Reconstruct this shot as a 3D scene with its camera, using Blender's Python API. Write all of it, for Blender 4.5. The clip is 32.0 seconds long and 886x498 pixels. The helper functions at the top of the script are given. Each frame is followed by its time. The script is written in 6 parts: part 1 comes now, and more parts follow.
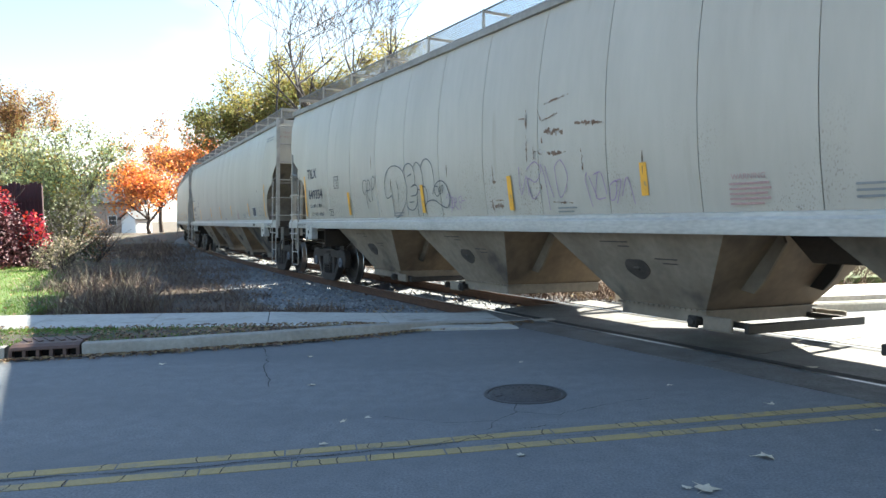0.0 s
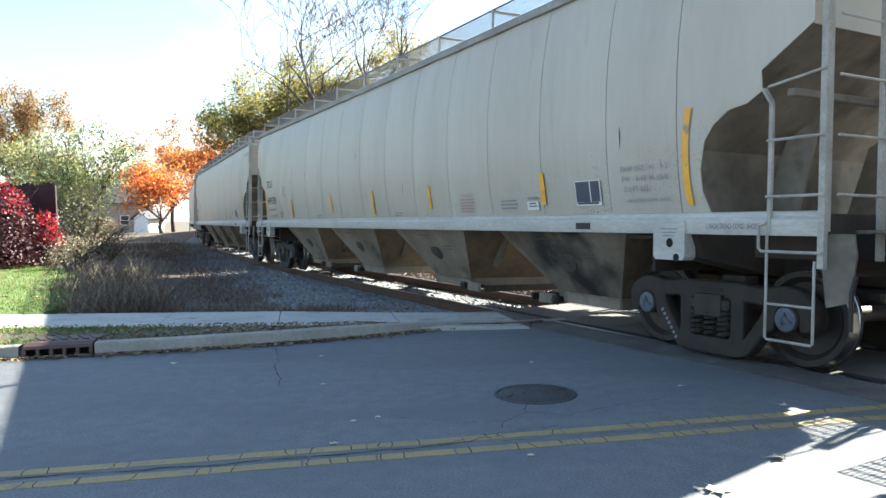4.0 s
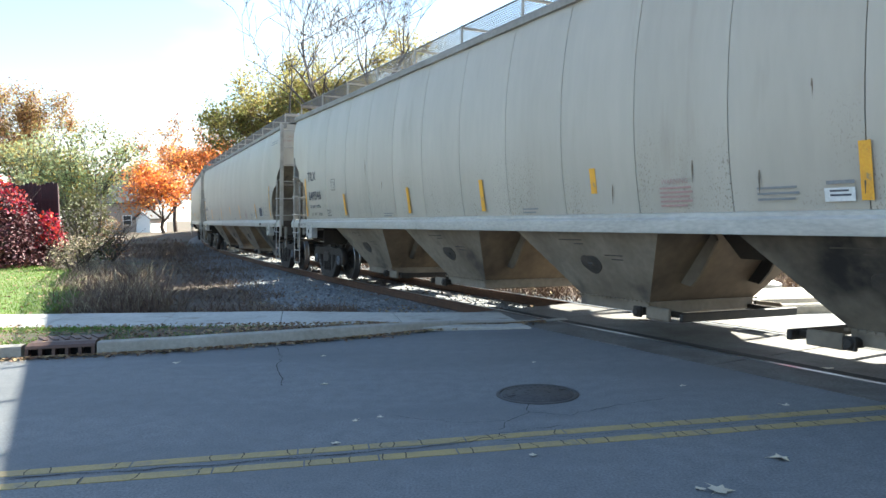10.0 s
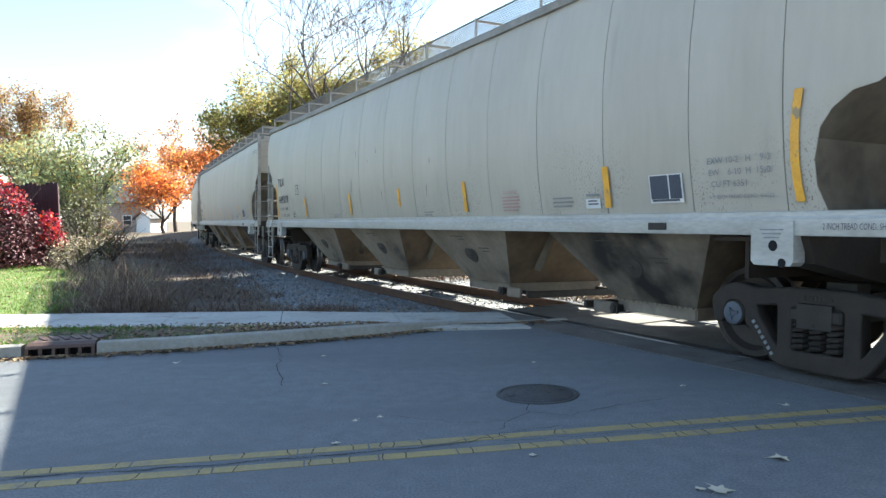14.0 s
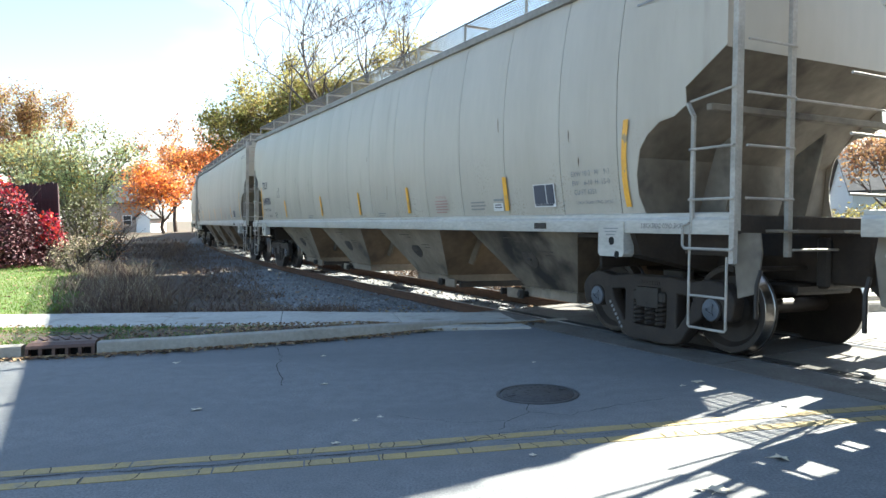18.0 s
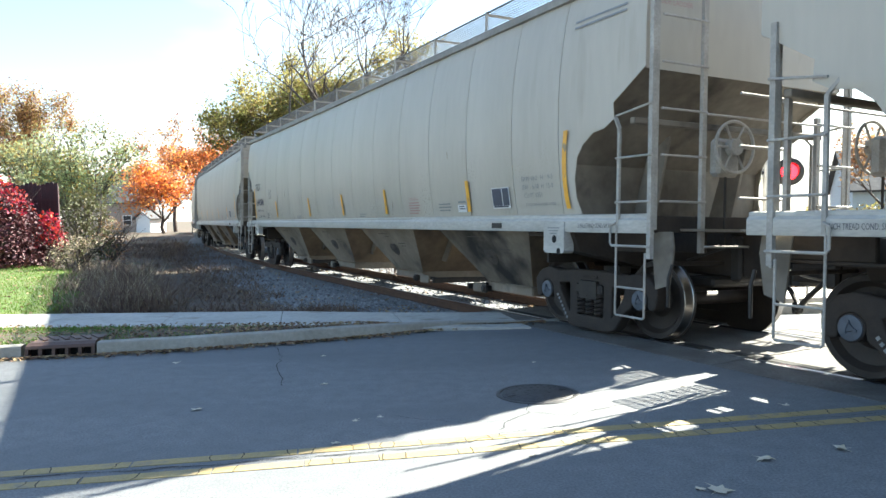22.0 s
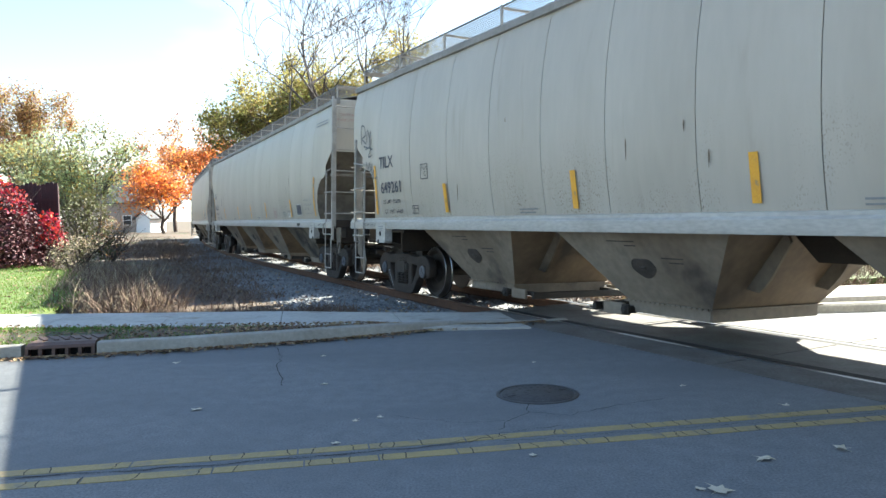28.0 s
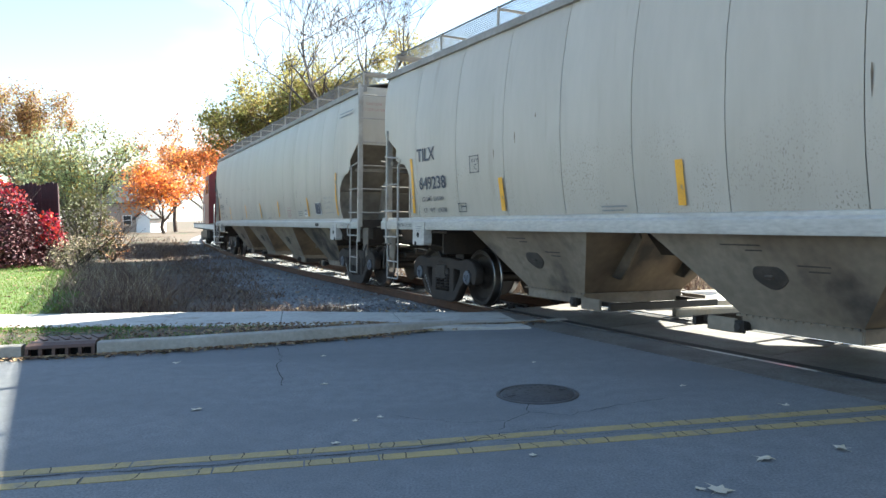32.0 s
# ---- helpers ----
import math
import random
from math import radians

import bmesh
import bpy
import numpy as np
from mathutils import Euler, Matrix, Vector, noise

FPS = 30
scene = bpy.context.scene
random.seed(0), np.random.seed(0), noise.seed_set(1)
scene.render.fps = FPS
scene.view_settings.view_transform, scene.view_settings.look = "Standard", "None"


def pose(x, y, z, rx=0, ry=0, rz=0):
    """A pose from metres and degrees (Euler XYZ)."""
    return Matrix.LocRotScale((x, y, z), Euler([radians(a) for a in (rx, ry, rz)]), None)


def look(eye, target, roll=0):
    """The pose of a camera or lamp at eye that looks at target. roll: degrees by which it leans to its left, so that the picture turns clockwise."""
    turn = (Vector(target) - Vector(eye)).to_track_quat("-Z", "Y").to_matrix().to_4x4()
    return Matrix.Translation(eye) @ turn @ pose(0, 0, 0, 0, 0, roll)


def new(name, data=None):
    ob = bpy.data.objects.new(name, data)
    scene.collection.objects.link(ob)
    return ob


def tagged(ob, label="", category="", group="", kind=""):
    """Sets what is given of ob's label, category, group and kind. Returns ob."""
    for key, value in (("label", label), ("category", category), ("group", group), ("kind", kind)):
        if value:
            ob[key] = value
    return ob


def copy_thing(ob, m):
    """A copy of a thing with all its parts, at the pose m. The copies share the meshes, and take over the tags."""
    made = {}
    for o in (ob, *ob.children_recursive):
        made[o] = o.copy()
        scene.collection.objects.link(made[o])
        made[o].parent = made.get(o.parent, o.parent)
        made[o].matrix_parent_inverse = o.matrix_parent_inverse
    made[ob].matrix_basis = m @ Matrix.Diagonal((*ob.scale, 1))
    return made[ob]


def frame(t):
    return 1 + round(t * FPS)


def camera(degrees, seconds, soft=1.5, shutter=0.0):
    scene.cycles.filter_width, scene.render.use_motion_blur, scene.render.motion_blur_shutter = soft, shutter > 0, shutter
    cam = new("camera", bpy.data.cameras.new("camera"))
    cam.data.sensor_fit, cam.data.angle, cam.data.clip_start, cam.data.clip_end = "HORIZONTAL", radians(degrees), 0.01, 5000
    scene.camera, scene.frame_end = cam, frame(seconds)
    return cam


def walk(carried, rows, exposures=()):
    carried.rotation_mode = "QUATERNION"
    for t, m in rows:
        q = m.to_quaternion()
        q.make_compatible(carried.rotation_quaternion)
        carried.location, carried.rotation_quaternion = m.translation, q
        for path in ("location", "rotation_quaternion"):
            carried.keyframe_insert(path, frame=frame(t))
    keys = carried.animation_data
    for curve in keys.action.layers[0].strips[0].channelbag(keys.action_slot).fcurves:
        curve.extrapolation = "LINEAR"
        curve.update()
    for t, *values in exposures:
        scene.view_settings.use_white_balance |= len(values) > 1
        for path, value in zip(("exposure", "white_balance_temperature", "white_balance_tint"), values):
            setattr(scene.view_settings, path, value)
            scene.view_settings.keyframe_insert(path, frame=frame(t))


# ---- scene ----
# ---------------------------------------------------------------- camera
EYE = Vector((0.0, 0.0, 1.531))


def view(turn):
    """The camera's pose, turned by that many degrees to its left."""
    return pose(EYE.x, EYE.y, EYE.z, 90 - 2.635, 0, turn) @ pose(0, 0, 0, 0, 0, -1.302)


cam = camera(61.79, 32.0, soft=1.5)
walk(cam, [(0, view(-0.96)), (1, view(-0.79)), (2, view(-0.50)), (3, view(-0.28)), (4, view(-0.15)),
           (5, view(-0.08)), (6, view(-0.02)), (8, view(0)), (32, view(0))],
     [(0, 2.68, 6700, 3), (32, 2.68, 6700, 3)])

# ---------------------------------------------------------------- light
SUN_AZ, SUN_EL = radians(38.3), radians(34.1)
sun = new("sun", bpy.data.lights.new("sun", "SUN"))
sun.data.energy, sun.data.angle, sun.data.color = 5.0, radians(0.5), (1.0, 0.95, 0.87)
sun.matrix_world = look((0, 0, 0), (-math.cos(SUN_AZ) * math.cos(SUN_EL), -math.sin(SUN_AZ) * math.cos(SUN_EL), -math.sin(SUN_EL)))
world = bpy.data.worlds.new("sky")
scene.world = world
world.use_nodes = True
wt = world.node_tree
sky = wt.nodes.new("ShaderNodeTexSky")
sky.sky_type, sky.sun_disc, sky.sun_elevation, sky.sun_rotation = "NISHITA", False, SUN_EL, math.pi / 2 - SUN_AZ
sky.air_density, sky.dust_density, sky.ozone_density = 1.0, 0.5, 2.0
background = wt.nodes["Background"]
background.inputs["Strength"].default_value = 0.063
# thin high cloud, laid over the sky by the direction of view
wc = wt.nodes.new("ShaderNodeTexCoord")
wm = wt.nodes.new("ShaderNodeMapping")
wm.inputs["Scale"].default_value = (1.0, 1.0, 2.6)
wn = wt.nodes.new("ShaderNodeTexNoise")
wn.inputs["Scale"].default_value, wn.inputs["Detail"].default_value = 1.6, 5.0
wr = wt.nodes.new("ShaderNodeValToRGB")
wr.color_ramp.elements[0].position, wr.color_ramp.elements[1].position = 0.60, 0.86
wx = wt.nodes.new("ShaderNodeMix")
wx.data_type = "RGBA"
wx.inputs["B"].default_value = (4.2, 4.1, 4.0, 1)
wt.links.new(wc.outputs["Generated"], wm.inputs["Vector"])
wt.links.new(wm.outputs["Vector"], wn.inputs["Vector"])
wt.links.new(wn.outputs["Fac"], wr.inputs["Fac"])
ws = wt.nodes.new("ShaderNodeSeparateXYZ")
wh = wt.nodes.new("ShaderNodeMapRange")
wh.interpolation_type = "SMOOTHSTEP"
for key, val in (("From Min", 0.185), ("From Max", 0.05), ("To Min", 0.0), ("To Max", 0.90)):
    wh.inputs[key].default_value = val
wa = wt.nodes.new("ShaderNodeMath")
wa.operation = "MAXIMUM"
wt.links.new(wc.outputs["Generated"], ws.inputs["Vector"])
wt.links.new(ws.outputs["Z"], wh.inputs["Value"])
wt.links.new(wh.outputs["Result"], wa.inputs[0])
wt.links.new(wr.outputs["Color"], wa.inputs[1])
wt.links.new(wa.outputs["Value"], wx.inputs["Factor"])
wt.links.new(sky.outputs["Color"], wx.inputs["A"])
wt.links.new(wx.outputs["Result"], background.inputs["Color"])


# ---------------------------------------------------------------- mesh helpers
class Mesh:
    """Gathers the faces of one part."""

    def __init__(self):
        self.v, self.f, self.slots = [], [], []

    def paint(self, slot):
        """What is added from here on takes that material slot."""
        self.slots.append((len(self.f), slot))
        return self

    def add(self, verts, faces):
        n = len(self.v)
        self.v += [tuple(p) for p in verts]
        self.f += [tuple(i + n for i in f) for f in faces]
        return self

    def box(self, c, s, m=None, ch=0.0):
        """A box of centre c and size s, its edges chamfered by ch."""
        hx, hy, hz = (k / 2 for k in s)
        if ch <= 0:
            vs = [Vector((x, y, z)) for x in (-hx, hx) for y in (-hy, hy) for z in (-hz, hz)]
            fs = [(0, 1, 3, 2), (4, 6, 7, 5), (0, 4, 5, 1), (2, 3, 7, 6), (0, 2, 6, 4), (1, 5, 7, 3)]
        else:
            vs, ids = [], {}
            for sx in (-1, 1):
                for sy in (-1, 1):
                    for sz in (-1, 1):
                        for a in range(3):
                            ids[sx, sy, sz, a] = len(vs)
                            k = [hx - ch, hy - ch, hz - ch]
                            k[a] += ch
                            vs.append(Vector((sx * k[0], sy * k[1], sz * k[2])))
            fs = []
            for a in range(3):
                b, d = (a + 1) % 3, (a + 2) % 3
                for s0 in (-1, 1):
                    q = []
                    for sb, sd in ((-1, -1), (1, -1), (1, 1), (-1, 1)):
                        key = [0, 0, 0]
                        key[a], key[b], key[d] = s0, sb, sd
                        q.append(ids[(*key, a)])
                    fs.append(tuple(q if s0 > 0 else q[::-1]))
                for sb in (-1, 1):
                    for sd in (-1, 1):
                        lo, hi = [0, 0, 0], [0, 0, 0]
                        lo[a], hi[a] = -1, 1
                        lo[b] = hi[b] = sb
                        lo[d] = hi[d] = sd
                        q = [ids[(*lo, b)], ids[(*hi, b)], ids[(*hi, d)], ids[(*lo, d)]]
                        fs.append(tuple(q if sb * sd < 0 else q[::-1]))
            for sx in (-1, 1):
                for sy in (-1, 1):
                    for sz in (-1, 1):
                        q = [ids[sx, sy, sz, a] for a in range(3)]
                        fs.append(tuple(q if sx * sy * sz > 0 else q[::-1]))
        c = Vector(c)
        return self.add([(m @ p if m else p) + c for p in vs], fs)

    def prism(self, poly, axis, a, b):
        """A flat outline drawn through from a to b along an axis: 'x' takes (y, z), 'y' takes (x, z), 'z' takes (x, y)."""
        put = {"x": lambda p, k: (k, p[0], p[1]), "y": lambda p, k: (p[0], k, p[1]), "z": lambda p, k: (p[0], p[1], k)}[axis]
        n = len(poly)
        vs = [put(p, a) for p in poly] + [put(p, b) for p in poly]
        fs = [tuple(range(n))[::-1], tuple(range(n, 2 * n))]
        fs += [(i, (i + 1) % n, n + (i + 1) % n, n + i) for i in range(n)]
        return self.add(vs, fs)

    def tube(self, pts, r, n=8, r2=None):
        """A round bar along points, tapering to r2."""
        pts = [Vector(p) for p in pts]
        rings, up = [], None
        for i, p in enumerate(pts):
            d = (pts[min(i + 1, len(pts) - 1)] - pts[max(i - 1, 0)]).normalized()
            if up is None:
                up = d.orthogonal().normalized()
            side = d.cross(up)
            if side.length < 1e-4:
                side = d.orthogonal()
            side.normalize()
            up = side.cross(d).normalized()
            k = r if r2 is None else r + (r2 - r) * i / (len(pts) - 1)
            rings.append([p + k * (math.cos(2 * math.pi * j / n) * side + math.sin(2 * math.pi * j / n) * up) for j in range(n)])
        vs = [p for ring in rings for p in ring]
        fs = [(i * n + j, i * n + (j + 1) % n, (i + 1) * n + (j + 1) % n, (i + 1) * n + j) for i in range(len(pts) - 1) for j in range(n)]
        fs += [tuple(range(n))[::-1], tuple(range((len(pts) - 1) * n, len(pts) * n))]
        return self.add(vs, fs)

    def lathe(self, prof, axis="y", n=32, c=(0, 0, 0), caps=True):
        """A profile of (along, radius) turned about an axis through c."""
        put = {"y": lambda a, x, z: (x, a, z), "x": lambda a, x, z: (a, x, z), "z": lambda a, x, z: (x, z, a)}[axis]
        vs = [Vector(put(a, r * math.cos(2 * math.pi * j / n), r * math.sin(2 * math.pi * j / n))) + Vector(c) for a, r in prof for j in range(n)]
        fs = [(i * n + j, i * n + (j + 1) % n, (i + 1) * n + (j + 1) % n, (i + 1) * n + j) for i in range(len(prof) - 1) for j in range(n)]
        if caps and prof[0][1] > 1e-4:
            fs.append(tuple(range(n))[::-1])
        if caps and prof[-1][1] > 1e-4:
            fs.append(tuple(range((len(prof) - 1) * n, len(prof) * n)))
        return self.add(vs, fs)

    def sheet(self, rows, thick=None):
        """A skin over rows of points; with thick (a vector) it gets a back and closed edges."""
        nu, nv = len(rows), len(rows[0])
        vs = [Vector(p) for row in rows for p in row]
        fs = [(i * nv + j, (i + 1) * nv + j, (i + 1) * nv + j + 1, i * nv + j + 1) for i in range(nu - 1) for j in range(nv - 1)]
        if thick is not None:
            k = len(vs)
            vs += [p + Vector(thick) for p in vs]
            fs += [tuple(q + k for q in f[::-1]) for f in fs]
            rim = [j for j in range(nv)] + [i * nv + nv - 1 for i in range(1, nu)] + [(nu - 1) * nv + j for j in range(nv - 2, -1, -1)] + [i * nv for i in range(nu - 2, 0, -1)]
            fs += [(rim[i], rim[(i + 1) % len(rim)], rim[(i + 1) % len(rim)] + k, rim[i] + k) for i in range(len(rim))]
        return self.add(vs, fs)

    def data(self, name, material, smooth=30):
        me = bpy.data.meshes.new(name)
        me.from_pydata(self.v, [], self.f)
        bm = bmesh.new()
        bm.from_mesh(me)
        bmesh.ops.recalc_face_normals(bm, faces=bm.faces)
        bm.to_mesh(me)
        bm.free()
        if smooth:
            me.polygons.foreach_set("use_smooth", [True] * len(me.polygons))
            me.set_sharp_from_angle(angle=radians(smooth))
        for m in material if isinstance(material, (list, tuple)) else [material]:
            me.materials.append(m)
        for (a, slot), b in zip(self.slots, [s[0] for s in self.slots[1:]] + [len(self.f)]):
            for i in range(a, b):
                me.polygons[i].material_index = slot
        return me


def part(name, mesh, material, parent, label="", smooth=30, at=None):
    """One mesh object under a thing or a part."""
    ob = new(name, mesh.data(name, material, smooth) if isinstance(mesh, Mesh) else mesh)
    ob.parent = parent
    if at is not None:
        ob.matrix_basis = at
    return tagged(ob, label)


def thing(name, label, category, group="", kind="", at=None):
    """An Empty that carries the parts of a thing."""
    ob = new(name)
    ob.empty_display_size = 0.2
    if at is not None:
        ob.matrix_basis = at
    return tagged(ob, label, category, group, kind)


def solid(name, mesh, material, label="", category="", group="", kind="", smooth=30, at=None):
    """A thing that is one mesh."""
    ob = new(name, mesh.data(name, material, smooth) if isinstance(mesh, Mesh) else mesh)
    if at is not None:
        ob.matrix_basis = at
    return tagged(ob, label, category, group, kind)


def lettering(text, size, align="LEFT", depth=0.0, bold=0.0):
    """Written words as a mesh in the xy plane."""
    cu = bpy.data.curves.new("lettering", "FONT")
    cu.body, cu.size, cu.align_x, cu.resolution_u, cu.extrude, cu.offset = text, size, align, 2, depth, bold
    ob = bpy.data.objects.new("lettering", cu)
    scene.collection.objects.link(ob)
    me = bpy.data.meshes.new_from_object(ob.evaluated_get(bpy.context.evaluated_depsgraph_get()))
    bpy.data.objects.remove(ob)
    return me


# ---------------------------------------------------------------- materials
def material(name, base, rough=0.7, metal=0.0, second=None, scale=4.0, amount=0.5, bump=0.0, bump_scale=40.0, stretch=(1, 1, 1), spots=None, spot_scale=2.0,
             spot_range=(0.58, 0.7), random_shade=0.0, island=False, spot_stretch=(1, 1, 1), coat=0.0, translucent=0.0, fine=0.12, wander=False, specks=None):
    """A surface of two tones at two scales, with stains and relief, in object space."""
    m = bpy.data.materials.new(name)
    m.use_nodes = True
    t = m.node_tree
    link = t.links.new
    b = t.nodes["Principled BSDF"]
    b.inputs["Roughness"].default_value, b.inputs["Metallic"].default_value = rough, metal
    b.inputs["Coat Weight"].default_value = coat
    tc = t.nodes.new("ShaderNodeTexCoord")
    place = tc.outputs["Object"]
    if wander:
        oi = t.nodes.new("ShaderNodeObjectInfo")
        far = t.nodes.new("ShaderNodeVectorMath")
        far.operation = "MULTIPLY_ADD"
        far.inputs[1].default_value = (91.0, 17.0, 3.0)
        link(oi.outputs["Random"], far.inputs[0])
        link(tc.outputs["Object"], far.inputs[2])
        place = far.outputs["Vector"]

    def noise_node(s, st, detail=5.0):
        mp = t.nodes.new("ShaderNodeMapping")
        mp.inputs["Scale"].default_value = st
        link(place, mp.inputs["Vector"])
        n = t.nodes.new("ShaderNodeTexNoise")
        n.inputs["Scale"].default_value, n.inputs["Detail"].default_value = s, detail
        link(mp.outputs["Vector"], n.inputs["Vector"])
        return n

    def mix(fac, a, bb, blend="MIX"):
        x = t.nodes.new("ShaderNodeMix")
        x.data_type, x.blend_type = "RGBA", blend
        for key, val in (("Factor", fac), ("A", a), ("B", bb)):
            if isinstance(val, (tuple, list)):
                x.inputs[key].default_value = (*val[:3], 1)
            elif isinstance(val, (int, float)):
                x.inputs[key].default_value = val
            else:
                link(val, x.inputs[key])
        return x.outputs["Result"]

    def ramp(src, lo, hi):
        r = t.nodes.new("ShaderNodeMapRange")
        r.inputs["From Min"].default_value, r.inputs["From Max"].default_value = lo, hi
        link(src, r.inputs["Value"])
        return r.outputs["Result"]

    n1 = noise_node(scale, stretch)
    other = second or tuple(k * 0.72 for k in base)
    f1 = t.nodes.new("ShaderNodeMath")
    f1.operation, f1.use_clamp = "MULTIPLY", True
    f1.inputs[1].default_value = amount
    link(ramp(n1.outputs["Fac"], 0.35, 0.68), f1.inputs[0])
    col = mix(f1.outputs[0], base, other)
    n2 = noise_node(scale * 9, stretch, 3.0)
    col = mix(fine, col, ramp(n2.outputs["Fac"], 0.3, 0.7), "OVERLAY")
    if spots:
        n3 = noise_node(spot_scale, spot_stretch, 7.0)
        col = mix(ramp(n3.outputs["Fac"], *spot_range), col, spots)
    if specks:
        n5, n6 = noise_node(60.0, (1, 1, 0.6), 2.0), noise_node(1.3, (1, 1, 0.7), 3.0)
        both = t.nodes.new("ShaderNodeMath")
        both.operation = "MULTIPLY"
        link(ramp(n5.outputs["Fac"], 0.58, 0.68), both.inputs[0])
        link(ramp(n6.outputs["Fac"], 0.46, 0.62), both.inputs[1])
        axis = t.nodes.new("ShaderNodeSeparateXYZ")
        link(tc.outputs["Object"], axis.inputs[0])
        low = t.nodes.new("ShaderNodeMath")
        low.operation = "MULTIPLY"
        link(both.outputs[0], low.inputs[0])
        link(ramp(axis.outputs["Z"], 2.45, 1.65), low.inputs[1])
        col = mix(low.outputs[0], col, specks)
    if random_shade:
        info = t.nodes.new("ShaderNodeNewGeometry" if island else "ShaderNodeObjectInfo")
        h = t.nodes.new("ShaderNodeHueSaturation")
        v = t.nodes.new("ShaderNodeMapRange")
        v.inputs["To Min"].default_value, v.inputs["To Max"].default_value = 1 - random_shade, 1 + random_shade
        link(info.outputs["Random Per Island" if island else "Random"], v.inputs["Value"])
        link(v.outputs["Result"], h.inputs["Value"])
        hh = t.nodes.new("ShaderNodeMapRange")
        hh.inputs["To Min"].default_value, hh.inputs["To Max"].default_value = 0.5 - random_shade * 0.06, 0.5 + random_shade * 0.06
        link(info.outputs["Random Per Island" if island else "Random"], hh.inputs["Value"])
        link(hh.outputs["Result"], h.inputs["Hue"])
        link(col, h.inputs["Color"])
        col = h.outputs["Color"]
    link(col, b.inputs["Base Color"])
    if bump:
        bn = t.nodes.new("ShaderNodeBump")
        bn.inputs["Strength"].default_value, bn.inputs["Distance"].default_value = bump, 0.02
        n4 = noise_node(bump_scale, (1, 1, 1), 4.0)
        link(n4.outputs["Fac"], bn.inputs["Height"])
        link(bn.outputs["Normal"], b.inputs["Normal"])
    if translucent:
        tr = t.nodes.new("ShaderNodeBsdfTranslucent")
        link(col, tr.inputs["Color"])
        ms = t.nodes.new("ShaderNodeMixShader")
        ms.inputs["Fac"].default_value = translucent
        link(b.outputs[0], ms.inputs[1])
        link(tr.outputs[0], ms.inputs[2])
        link(ms.outputs[0], t.nodes["Material Output"].inputs["Surface"])
    return m


def glow(name, colour, strength):
    m = bpy.data.materials.new(name)
    m.use_nodes = True
    b = m.node_tree.nodes["Principled BSDF"]
    b.inputs["Base Color"].default_value = (*colour, 1)
    b.inputs["Emission Color"].default_value = (*colour, 1)
    b.inputs["Emission Strength"].default_value = strength
    return m


def glass(name, tint, rough=0.05):
    m = bpy.data.materials.new(name)
    m.use_nodes = True
    b = m.node_tree.nodes["Principled BSDF"]
    b.inputs["Base Color"].default_value, b.inputs["Roughness"].default_value = (*tint, 1), rough
    b.inputs["Specular IOR Level"].default_value = 0.7
    return m


PAINT = material("grey_car_paint", (0.418, 0.384, 0.328), 0.45, second=(0.355, 0.322, 0.270), scale=0.8, amount=0.7, stretch=(1.4, 1, 0.3), bump=0.03, bump_scale=2.5,
                 spots=(0.25, 0.205, 0.155), spot_scale=2.4, spot_stretch=(1.6, 1, 0.22), spot_range=(0.62, 1.0), fine=0.03, wander=True, specks=(0.155, 0.125, 0.098))
SEAM = material("dull_seam_weld", (0.155, 0.138, 0.118), 0.8)
SILL = material("pale_grey_sill_paint", (0.44, 0.43, 0.40), 0.5, second=(0.33, 0.315, 0.285), scale=2.0, amount=0.7, stretch=(0.6, 1, 2), bump=0.05, bump_scale=20)
LADDER = material("dull_grey_ladder_paint", (0.36, 0.34, 0.31), 0.55, second=(0.21, 0.195, 0.17), scale=4, amount=0.7)
GRATE = material("dark_grey_grating", (0.13, 0.13, 0.13), 0.7, second=(0.09, 0.085, 0.08), scale=4, amount=0.7)
ROOF = material("weathered_grey_roof_paint", (0.25, 0.24, 0.225), 0.6, second=(0.17, 0.155, 0.135), scale=1.5, amount=0.8, bump=0.05)
TAN = material("dusty_grey_brown_hopper_paint", (0.232, 0.192, 0.146), 0.75, second=(0.135, 0.102, 0.072), scale=1.3, amount=0.85, bump=0.1, bump_scale=12,
               spots=(0.045, 0.037, 0.032), spot_scale=1.7, spot_range=(0.58, 0.76))
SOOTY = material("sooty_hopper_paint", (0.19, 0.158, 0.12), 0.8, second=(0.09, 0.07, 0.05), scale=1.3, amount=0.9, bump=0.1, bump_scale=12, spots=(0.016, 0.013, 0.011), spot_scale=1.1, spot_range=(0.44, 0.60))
SLOPE = material("rust_tinted_slope_sheet", (0.19, 0.138, 0.088), 0.75, second=(0.10, 0.072, 0.05), scale=1.1, amount=0.9, bump=0.08, bump_scale=12, spots=(0.04, 0.033, 0.028), spot_scale=1.3,
                 spot_range=(0.52, 0.72))
ENDTAN = material("dust_stained_end_sheet", (0.235, 0.208, 0.170), 0.8, second=(0.085, 0.07, 0.055), scale=1.0, amount=0.9, bump=0.06, spots=(0.035, 0.03, 0.027), spot_scale=1.5,
                  spot_range=(0.56, 0.72))
# near-black tone holds both soot and the shade under the car ends
SOOT_SHADE = material("soot_and_shade_black", (0.022, 0.016, 0.012), 0.9, second=(0.050, 0.036, 0.025), scale=2.5, amount=0.6, bump=0.15, bump_scale=25)
GRIME = material("oily_black_iron", (0.015, 0.012, 0.010), 0.6, metal=0.1, second=(0.034, 0.027, 0.022), scale=6, amount=0.7, bump=0.2, bump_scale=30)
BOGIE = material("brown_black_cast_steel", (0.019, 0.0135, 0.0105), 0.75, metal=0.0, second=(0.038, 0.027, 0.020), scale=5, amount=0.7, bump=0.25, bump_scale=35)
